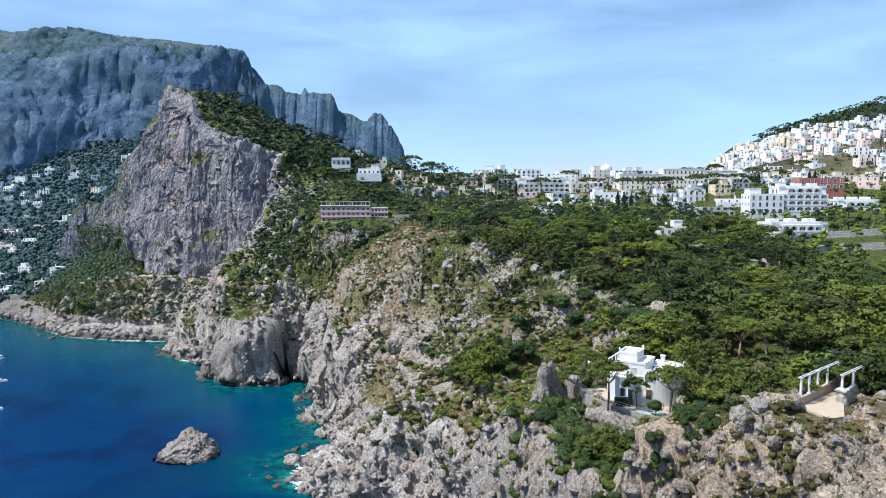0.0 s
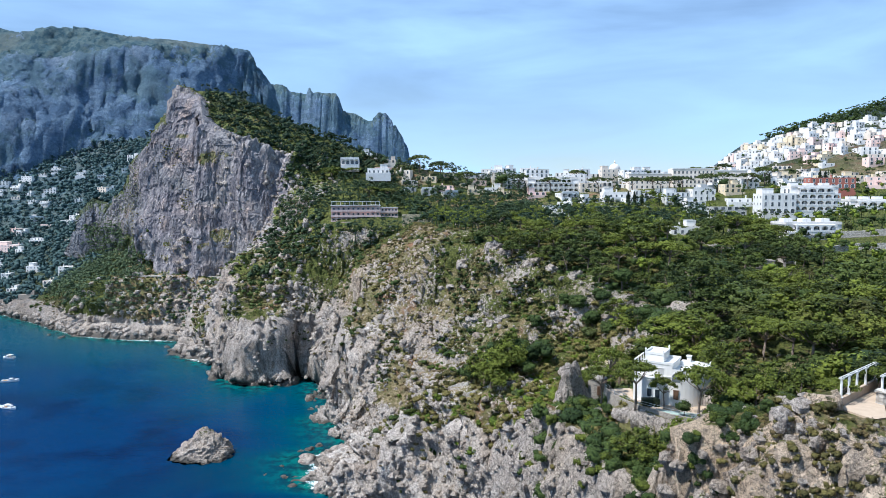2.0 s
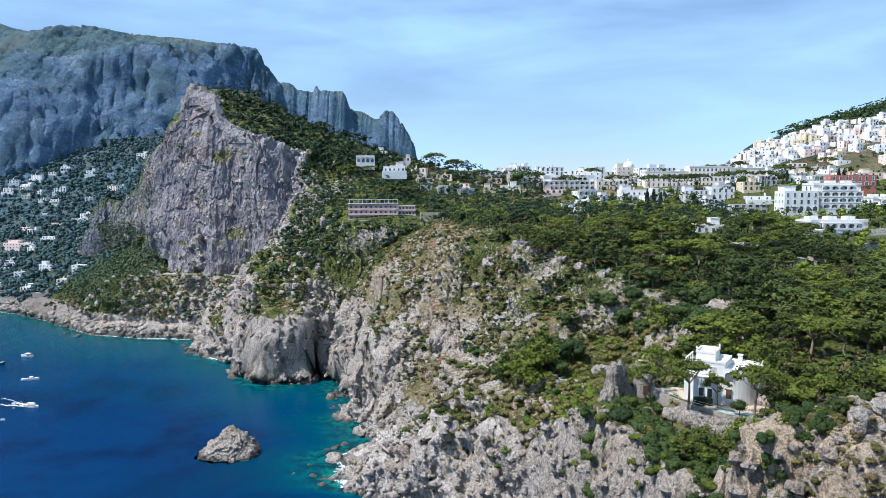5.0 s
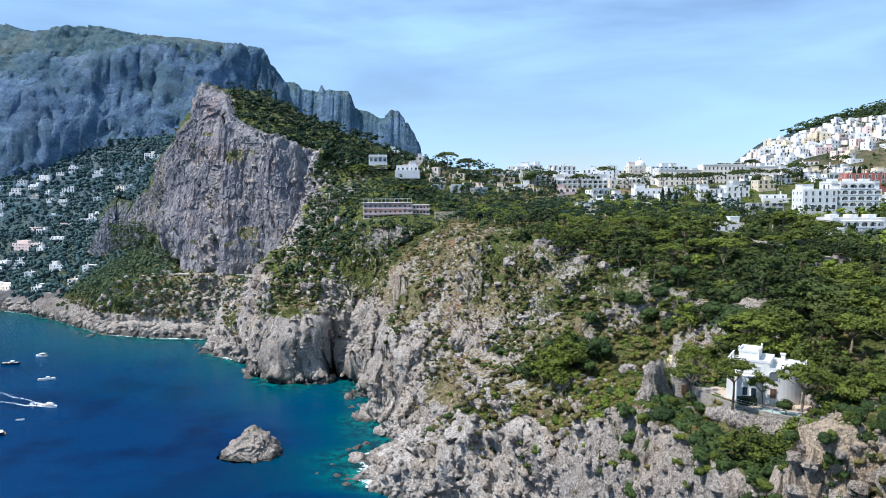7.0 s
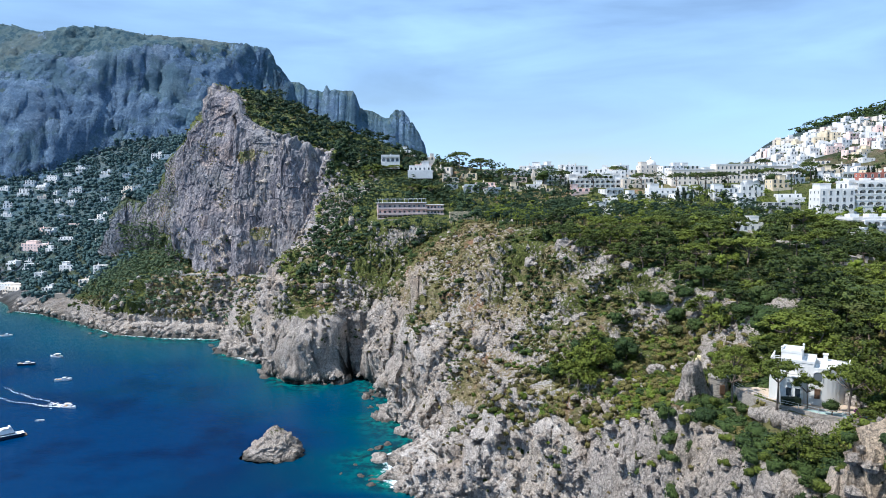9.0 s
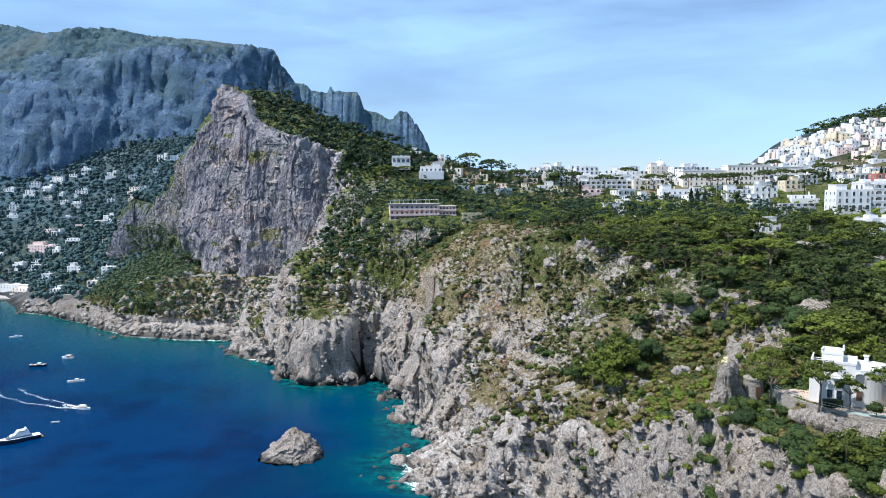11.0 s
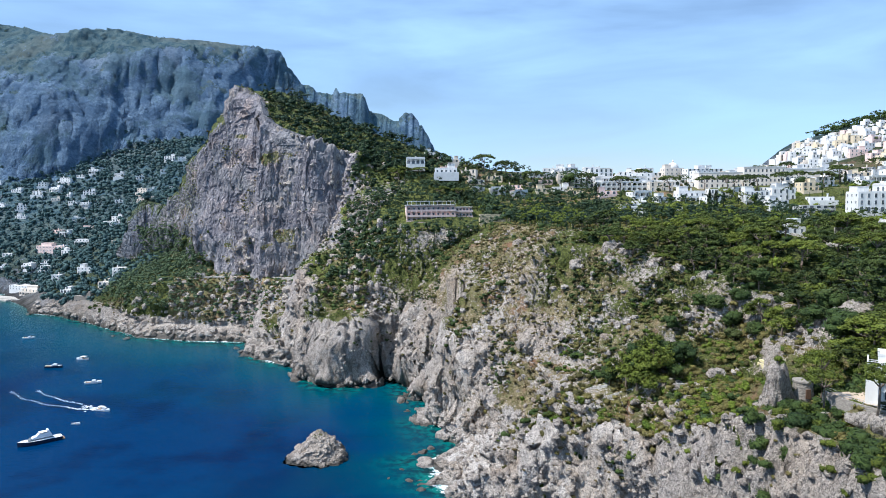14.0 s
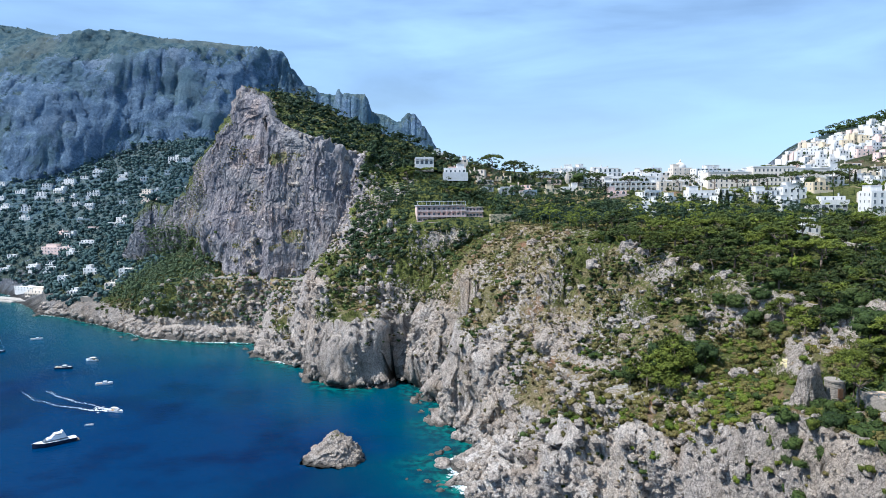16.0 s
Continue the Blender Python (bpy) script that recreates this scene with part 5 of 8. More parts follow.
part("doorway", made(lambda b: box(b, 0.6, -2.05, 0, 1.6, -1.9, 2.0)), M_BROWN, hut)
CLEAR.append((47, 205, 5, 3, 0))
shrine = tagged(new("yellow_shrine"), "tiny yellow plastered shrine on the slope", "shrine")
shrine.matrix_basis = pose(42.2, 195, 47.6, 0, 0, 10) @ Matrix.Diagonal((1.4, 1.4, 1.15, 1))
CLEAR.append((40.5, 190, 4, 8, 0))
for wall_x, wall_y, wall_w, wall_turn in ((-8, 211, 9, -12), (14, 198, 12, -18), (-4, 193, 10, -10)):
    CLEAR.append((wall_x, wall_y, wall_w, 2.0, radians(wall_turn)))
part("wall", made(lambda b: (box(b, -1.4, -1, -3, 1.4, 1, 2.4), box(b, -1.0, -1.05, 2.4, 1.0, 1, 3.2))), M_OCHRE, shrine)
part("niche", made(lambda b: box(b, -0.45, -1.06, 0.2, 0.45, -0.95, 1.7)), M_BROWN, shrine)


# pergola walk on the near crag
def pergola_walk():
    base = tagged(new("pergola"), "pergola walk with white columns and pale beams on the crag", "pergola")
    base.matrix_basis = pose(43.6, 82.2, 75.0, 0, 0, 40)
    CLEAR.append((48.5, 83.5, 8.5, 3.6, radians(40)))

    def slab(b, outline, low, top):
        rings = [[b.verts.new((x, y, z)) for x, y in outline] for z in (low, top)]
        b.faces.new(rings[1])
        for n in range(len(outline)):
            m = (n + 1) % len(outline)
            b.faces.new((rings[0][n], rings[0][m], rings[1][m], rings[1][n]))

    part("paving", made(lambda b: slab(b, [(-0.9, 0.4), (-2.6, -4.6), (-0.6, -5.4), (5.0, -3.4), (13, -3.2), (13, 0.5)], -2.1, -1.78)), M_PAVE, base, "sunlit beige paving")
    part("footing", made(lambda b: slab(b, [(-1.0, 0.5), (-2.8, -4.7), (-0.6, -5.6), (5.0, -3.6), (13.1, -3.4), (13.1, 0.6)], -5.6, -2.1)), M_STONE, base, "rubble stone retaining wall")
    part("parapet", made(lambda b: (box(b, -0.4, -0.2, -1.9, 4.6, 0.2, -0.75), box(b, 4.6, -0.2, -1.9, 12.8, 0.2, -0.55))), M_PAVE, base, "low plastered parapet")
    part("pillar", made(lambda b: (drum(b, 5.2, -3.1, 0.85, 0.72, -4.8, -0.2, 9), box(b, 4.4, -3.8, -0.2, 6.0, -2.4, 0.0))), M_PALE, base, "rough stone pillar")
    part("wall", made(lambda b: box(b, 5.8, -3.35, -1.9, 13, -2.95, -0.2)), M_PALE, base)
    columns = [(x, 0.0, -0.75) for x in (0.0, 2.6, 5.4, 8.6, 12.4)] + [(5.4, -2.95, 0.0), (8.8, -3.1, -0.2), (12.4, -3.1, -0.2)]
    for x, y, foot in columns:
        part("column", made(lambda b: (drum(b, x, y, 0.17, 0.14, foot, 1.72, 12), box(b, x - 0.24, y - 0.24, 1.72, x + 0.24, y + 0.24, 1.84), box(b, x - 0.22, y - 0.22, foot, x + 0.22, y + 0.22, foot + 0.1))), M_WHITE, base)
    for x0, y in ((-0.5, -0.17), (-0.5, 0.17), (4.9, -3.2), (4.9, -2.86)):
        part("beam", made(lambda b: box(b, x0, y - 0.05, 1.84, 12.9, y + 0.05, 1.95)), M_ROOF, base)


pergola_walk()


def belvedere():
    """A small paved lookout on the crag, with a rubble parapet and a thin rail."""
    base = tagged(new("belvedere"), "small paved lookout with rubble parapet on the crag", "lookout")
    base.matrix_basis = pose(40.8, 85.8, height_at(40.8, 86.6) + 0.3, 0, 0, -6) @ Matrix.Diagonal((0.85, 0.9, 0.8, 1))
    CLEAR.append((40.8, 86.4, 3.0, 1.8, 0))
    part("paving", made(lambda b: box(b, -2.8, -1.2, -1.6, 2.8, 2.4, 0.0)), M_PAVE, base)
    part("parapet", made(lambda b: (box(b, -3.0, -1.5, -2.2, 3.0, -1.2, 0.3), box(b, -3.0, -1.2, -2.0, -2.75, 2.4, 0.25), box(b, 2.75, -1.2, -2.0, 3.0, 2.4, 0.35))), M_STONE, base)
    for n in range(4):
        part("post", made(lambda b: box(b, -2.9 + n * 1.92, -1.38, 0.45, -2.85 + n * 1.92, -1.33, 1.2)), M_METAL, base)
    part("rail", made(lambda b: box(b, -2.9, -1.38, 1.17, 2.9, -1.33, 1.22)), M_METAL, base)


belvedere()
fence = tagged(new("belvedere_rail"), "timber viewing platform rail at the wood's edge", "railing")
fence.matrix_basis = pose(51, 229, 72.6, 0, 0, 0)
for n in range(6):
    part("post", made(lambda b: box(b, -4 + n * 1.8, 0, -1.5, -3.85 + n * 1.8, 0.15, 1.3)), M_BROWN, fence)
part("rail", made(lambda b: (box(b, -4, -0.03, 1.2, 5.2, 0.1, 1.32), box(b, -4, -0.03, 0.6, 5.2, 0.1, 0.7))), M_BROWN, fence)

block_house("house", "small white flat-roofed villa among the gardens", "house", 101, 304, 80.6, -4, 13, 7, 4.0, 1, 4, M_WHITE, "tall", sink=6)
CLEAR.append((96, 286, 10, 14, 0))

# named town buildings
def terraced_hotel(x, y, z, turn, w, floors, bays, label):
    """A white hotel of stepped floors with arched loggias."""
    base = tagged(new("hotel"), label, "hotel")
    base.matrix_basis = pose(x, y, z, 0, 0, turn)
    CLEAR.append((x, y + 4, w / 2, 8, radians(turn)))
    fh = 3.15
    part("wall", made(lambda b: (box(b, -w / 2, 2.6, -8, w / 2, 15, floors * fh), box(b, -w / 2, 0, -8, w / 2, 2.6, 0))), M_WHITE, base)
    for k in range(floors):
        bm = bmesh.new()
        half = w / 2 if k < floors - 1 else w * 0.36
        arcade(bm, -half, half, 0, k * fh, (k + 1) * fh - 0.25, bays if k < floors - 1 else max(2, int(bays * 0.72)), 0.9, 0.4)
        box(bm, -half, 0, (k + 1) * fh - 0.25, half, 2.6, (k + 1) * fh)
        box(bm, -half - 0.1, -0.1, k * fh, half + 0.1, 0.1, k * fh + 0.75)
        part("loggia", bm, M_WHITE, base)
        for n in range(bays):
            ob = part("window", WINDOWS["tall"], None, base)
            ob.matrix_basis = pose(-half + (n + 0.5) * 2 * half / bays, 2.6, k * fh + 0.1)
    part("roof", made(lambda b: (box(b, -w / 2 - 0.2, 2.3, floors * fh, w / 2 + 0.2, 15.2, floors * fh + 0.3), ring(b, -w / 2, 2.4, w / 2, 15, floors * fh + 0.3, floors * fh + 1.1, 0.25))), M_ROOF, base)
    wall_windows(base, "arch", [5.0, 9.5], [k * fh + 0.3 for k in range(floors)], -w / 2, -90)
    for n in range(3):
        part("roof_room", made(lambda b: box(b, -w / 3 + n * w / 3 - 2, 8, floors * fh + 0.3, -w / 3 + n * w / 3 + 2, 12, floors * fh + 2.4)), M_WHITE, base)
    return base


terraced_hotel(183.5, 343, 92.0, -3, 24, 4, 6, "large white hotel with rows of arched loggias above the gardens")
block_house("hotel", "white hotel wing with square windows and arched doors", "hotel", 162.5, 345, 91, -3, 17, 12, 10.5, 3, 5, M_WHITE, "arch", sink=9)
terraced_hotel(151.5, 284, 81.5, 2, 25, 2, 7, "low white hotel with arched windows above a retaining wall")
terraced_hotel(216, 348, 88, -6, 20, 3, 5, "white villa hotel with arches and balconies on the hillside")
terraced_hotel(66, 466, 100, 2, 36, 4, 10, "wide white hotel block with stacked balconies")
block_house("house", "cream town house with arched ground floor", "house", 92, 466, 99.5, 0, 16, 10, 10, 3, 4, M_CREAM, "arch", sink=8)
block_house("house", "small white garden villa with pergola terrace", "house", 101, 304, 82.2, -2, 12.5, 8, 4.2, 1, 4, M_VILLA, "tall", terrace=True)
block_house("house", "dark red town house with white arches", "house", 221, 398, 104.5, -3, 26, 9, 6.5, 2, 7, M_RED, "arch", sink=8)
block_house("house", "long grey flat-roofed house on the hillside", "house", 148, 370, 89, 2, 19, 9, 5.2, 2, 5, M_GREY, "wide", terrace=True)
block_house("house", "white town house with wide terrace above the gardens", "house", 100, 429, 94.5, 2, 17, 9, 8.5, 2, 5, M_WHITE, "arch", loggia=5)
block_house("house", "white town house with wide terrace above the gardens", "house", 119, 428, 94.5, -2, 15, 9, 9.5, 3, 5, M_WHITE, "tall", terrace=True)
block_house("house", "white town house with pillared terrace", "house", 134, 413, 93.5, 1, 15, 9, 9, 3, 5, M_WHITE, "tall", loggia=4)
block_house("house", "white town house with pillared terrace", "house", 151, 414, 93.5, -3, 14, 9, 11, 3, 4, M_WHITE, "arch", terrace=True)
block_house("house", "ruined stone farmhouse beside a path", "house", 108, 230, 70.4, -8, 12, 6, 4.5, 1, 3, M_STONE, "small")
block_house("house", "rose house with terrace below the white hotel", "house", 161, 268, 72.5, -4, 15, 8, 5.5, 2, 4, M_ROSE, "small", terrace=True)
block_house("house", "small house with tiled pergola roof among trees", "house", 91, 320, 86, 3, 9, 6, 3.6, 1, 3, M_CREAM, "small", roof=M_TILE)
block_house("house", "white villa with porches on the wooded hill", "house", -79, 474, 123.0, 6, 13, 8, 4.0, 1, 4, M_WHITE, "arch", loggia=4)
block_house("house", "white villa with porches on the wooded hill", "house", -57, 459, 115.8, 4, 15, 8, 4.0, 1, 5, M_WHITE, "tall", terrace=True)


# the long palace hotel and the church dome on the ridge
def palace():
    base = tagged(new("palace_hotel"), "long cream palace hotel with regular windows on the ridge", "hotel")
    base.matrix_basis = pose(160, 461, 105.2, 0, 0, -2) @ Matrix.Diagonal((0.83, 0.83, 0.83, 1))
    CLEAR.append((160, 465, 43, 8, 0))
    part("wall", made(lambda b: (box(b, -14, 0, -10, 20, 14, 16.5), box(b, 20, 1.5, -10, 48, 14, 15), box(b, -50, 2, -10, -14, 14, 12.5))), M_PALACE, base)
    part("cornice", made(lambda b: (box(b, -14.3, -0.3, 16.5, 20.3, 14, 17.2), box(b, 20.3, 1.2, 15, 48.3, 14, 15.6), box(b, -50.3, 1.7, 12.5, -14.3, 14, 13.1))), M_WHITE, base)
    for k in range(4):
        for n in range(10):
            ob = part("window", WINDOWS["grand"], None, base)
            ob.matrix_basis = pose(-12.4 + n * 3.35, 0, 0.8 + k * 4.0)
    for k in range(3):
        for n in range(8):
            ob = part("window", WINDOWS["bigarch" if k == 1 else "grand"], None, base)
            ob.matrix_basis = pose(22 + n * 3.4, 1.5, 1.6 + k * 4.4)
            ob = part("window", WINDOWS["grand"], None, base)
            ob.matrix_basis = pose(-47.5 + n * 4.3, 2, 0.6 + k * 4.0)


palace()
church = tagged(new("church"), "cream church with a ribbed dome and lantern", "church")
church.matrix_basis = pose(134, 568, 114)
part("wall", made(lambda b: (box(b, -9, -6, -8, 9, 12, 6.5), drum(b, 0, 0, 5.0, 5.0, 6.5, 8.6, 16))), M_CREAM, church)
part("dome", made(lambda b: [drum(b, 0, 0, 5.0 * math.cos(a * 0.24), 5.0 * math.cos((a + 1) * 0.24), 8.6 + 5.4 * math.sin(a * 0.24), 8.6 + 5.4 * math.sin((a + 1) * 0.24), 16, False) for a in range(6)]), M_ROOF, church)
part("lantern", made(lambda b: (drum(b, 0, 0, 0.8, 0.7, 13.8, 15.2, 8), drum(b, 0, 0, 0.9, 0.05, 15.2, 16.6, 8))), M_CREAM, church)
CLEAR.append((134, 570, 10, 9, 0))

# ---- the town and the far villas ----
TOWN_LOOKS = [("white plastered flat-roofed town house", "M_WHITE"), ("white town house with small dark windows", "M_WHITE"), ("white town house with roof terrace", "M_WHITE"),
              ("cream plastered town house", "M_CREAM"), ("pale rose town house", "M_ROSE"), ("pale yellow town house", "M_YELLOW")]
LOOKS = {"M_WHITE": M_WHITE, "M_CREAM": M_CREAM, "M_ROSE": M_ROSE, "M_YELLOW": M_YELLOW}


def soft_band(v, low, high, soft=6.0):
    return np.clip((v - low) / soft, 0, 1) * np.clip((high - v) / soft, 0, 1)


def settle_houses(weight, count, spacing, wide, deep, floors, where, odds, group):
    for x, y, z in spots(weight, count, spacing, RNG, 5.0):
        w, d, n = RNG.uniform(*wide), RNG.uniform(*deep), int(RNG.integers(floors[0], floors[1] + 1))
        label, key = TOWN_LOOKS[RNG.choice(len(TOWN_LOOKS), p=odds)]
        style = RNG.choice(["small", "tall", "arch", "shutter"])
        block_house("house", f"{label} {where}", "house", x, y, z - 0.5, RNG.uniform(-18, 22), w, d, n * 3.0, n, max(2, int(w // 3.4)), LOOKS[key], style, group,
                    terrace=RNG.uniform() < 0.35, loggia=int(w // 3.5) if RNG.uniform() < 0.2 else 0)


gentle_ground = np.clip((1.4 - STEEP) / 0.5, 0, 1)
ridge_town = soft_band(VX, 20, 250) * soft_band(VY, 470, 548) * gentle_ground
left_town = soft_band(VX, -75, 75) * soft_band(VY, 448, 510) * gentle_ground
hill_town = soft_band(VX - 0.42 * (VY - 600), 222, 520) * soft_band(VY, 400, 690) * gentle_ground * np.clip((174 - VZ) / 8, 0, 1) * np.clip((VZ - 104) / 6, 0, 1)
low_town = soft_band(VX, 45, 235) * soft_band(VY, 388, 455) * gentle_ground
bay_villas = soft_band(VX, -720, -315) * soft_band(VY, 560, 930) * gentle_ground * np.clip((VZ - 12) / 10, 0, 1)
MIXED = [0.28, 0.22, 0.17, 0.17, 0.08, 0.08]
settle_houses(ridge_town, 62, 11.0, (9, 18), (7, 10), (1, 3), "on the ridge", MIXED, "houses of the ridge town")
settle_houses(left_town, 22, 12.0, (8, 14), (6, 8), (1, 1), "among pines on the shoulder", MIXED, "villas on the shoulder")
settle_houses(hill_town * np.clip((590 - VY) / 10, 0, 1), 100, 8.6, (7, 15), (6, 8), (1, 2), "stacked on the hill", [0.25, 0.2, 0.17, 0.22, 0.1, 0.06], "houses stacked on the hill")
settle_houses(low_town, 20, 12.0, (9, 14), (7, 9), (1, 2), "above the gardens", MIXED, "houses above the gardens")
settle_houses(bay_villas, 74, 15.0, (8, 16), (6, 9), (1, 2), "above the bay", [0.36, 0.26, 0.2, 0.1, 0.06, 0.02], "villas above the bay")

def packed_houses(places, rng):
    """Small flat-roofed houses too far and too many to tell apart, as one mesh of kind stuff."""
    bm = bmesh.new()
    plasters = (M_WHITE, M_CREAM, M_ROSE, M_YELLOW, M_PANE, M_ROOF)
    for x, y, z in places:
        w, d, h = rng.uniform(6, 12), rng.uniform(6, 8), 3.0 * rng.integers(1, 3)
        slot = int(rng.choice(4, p=[0.64, 0.22, 0.08, 0.06]))
        made_from = len(bm.verts)
        box(bm, -w / 2, -d / 2, -5, w / 2, d / 2, h - 0.4, slot)
        box(bm, -w / 2 + 0.25, -d / 2 + 0.25, h - 0.4, w / 2 - 0.25, d / 2 - 0.25, h - 0.3, 5)
        for x0, y0, x1, y1 in ((-w / 2, -d / 2, w / 2, -d / 2 + 0.25), (-w / 2, d / 2 - 0.25, w / 2, d / 2), (-w / 2, -d / 2 + 0.25, -w / 2 + 0.25, d / 2 - 0.25), (w / 2 - 0.25, -d / 2 + 0.25, w / 2, d / 2 - 0.25)):
            box(bm, x0, y0, h - 0.4, x1, y1, h + 0.3, slot)
        if rng.uniform() < 0.5:
            box(bm, -w / 4, 0, h - 0.3, w / 6, d / 2 - 0.3, h + 2.3, slot)
        if rng.uniform() < 0.4:
            box(bm, -w / 2 - 0.5, -d / 2 - 2.6, -5, w / 2 + 0.5, -d / 2 - 0.004, 0.7, slot)
        cols = max(2, int(w // 2.8))
        for level in range(int(h // 3)):
            for c in range(cols):
                cx, tall = -w / 2 + w / cols * (c + 0.5), rng.choice([1.2, 1.9])
                box(bm, cx - 0.62, -d / 2 - 0.08, level * 3 + 0.7, cx + 0.62, -d / 2 - 0.004, level * 3 + 0.85 + tall, slot)
                box(bm, cx - 0.48, -d / 2 - 0.11, level * 3 + 0.8, cx + 0.48, -d / 2 - 0.084, level * 3 + 0.75 + tall, 4)
        bm.verts.ensure_lookup_table()
        m = pose(x, y, z - 0.4, 0, 0, rng.uniform(-18, 22))
        for v in bm.verts[made_from:]:
            v.co = m @ v.co
    return tagged(new("packed_houses", mesh_of("packed_houses", bm, *plasters)), "white and cream houses packed together up the far town hill", "houses", kind="stuff")


far_hill = hill_town * np.clip((VY - 580) / 10, 0, 1)
packed_houses(spots(far_hill, 150, 7.6, RNG, 2.0), np.random.default_rng(23))

# ---- woods and scrub ----
def band(v, low, high, soft=4.0):
    return np.clip((v - low) / soft, 0, 1) * np.clip((high - v) / soft, 0, 1)


rim_x = rim_at(VY)
gentle = np.clip((1.9 - STEEP) / 0.6, 0, 1)
PINES = [tree_thing("pine_tree", "spreading Aleppo pine with bright green crown on the slope", "tree", pine_shape(s, 0, 38, 38, 0.24, body=LUMP), M_PINE, "pines of the wood")
         for s in (1, 2, 3)]
PINES += [tree_thing("umbrella_pine_tree", "umbrella pine with flat dense crown and bare trunk", "tree", pine_shape(s, 1, 38, 38, 0.24, 9.5, 4.4, body=LUMP), M_PINE, "umbrella pines")
          for s in (11, 12)]
OAKS = [tree_thing("evergreen_oak_tree", "round dark evergreen oak among the pines", "tree", round_tree_shape(s, 18, 58, 0.19, body=LUMP), M_OAK, "evergreen oaks")
        for s in (21, 22)]
SAPLINGS = [tree_thing("broadleaf_tree", "round bright green broadleaf tree in a garden", "tree", round_tree_shape(31, 16, 58, 0.19, body=LUMP), M_BRIGHT, "garden trees")]
CYPRESSES = [tree_thing("cypress_tree", "slim dark cypress tree beside a terrace", "tree", cypress_shape(41, 60, 0.3), M_CYPRESS, "cypresses")]
# same pines in darker needles: the wood's shade is put into their colour
DARK = [tree_thing("pine_tree", "dark shaded pine with dense layered crown in the wood", "tree", pine_shape(s, 0, 34, 34, 0.26, body=LUMP), M_DARKPINE, "dark pines of the wood") for s in (4, 5)]
STONE = [tree_thing("umbrella_pine_tree", "dark stone pine with dense rounded crown among houses", "tree", pine_shape(s, 1, 30, 22, 0.3, 9.5, 4.6, body=LUMP), M_DARKPINE, "stone pines of the town") for s in (14, 15)]
KINDS = {"dark": DARK, "stone": STONE, "pine": PINES[:3], "umbrella": PINES[3:], "oak": OAKS, "garden": SAPLINGS, "cypress": CYPRESSES}
used = set()


def plant(kind, x, y, z, size=1.0, wide=1.0, turn=None):
    """Sets one tree of a kind on the ground; the first of each shape is the template itself."""
    ob = KINDS[kind][RNG.integers(len(KINDS[kind]))]
    turn = RNG.uniform(0, 2 * math.pi) if turn is None else turn
    if ob.name not in used:
        used.add(ob.name)
    else:
        ob = copy_thing(ob, ob.matrix_basis)
    ob.matrix_basis = Matrix.LocRotScale((x, y, z), Euler((0, 0, turn)), (size * wide, size * wide, size))
    return ob


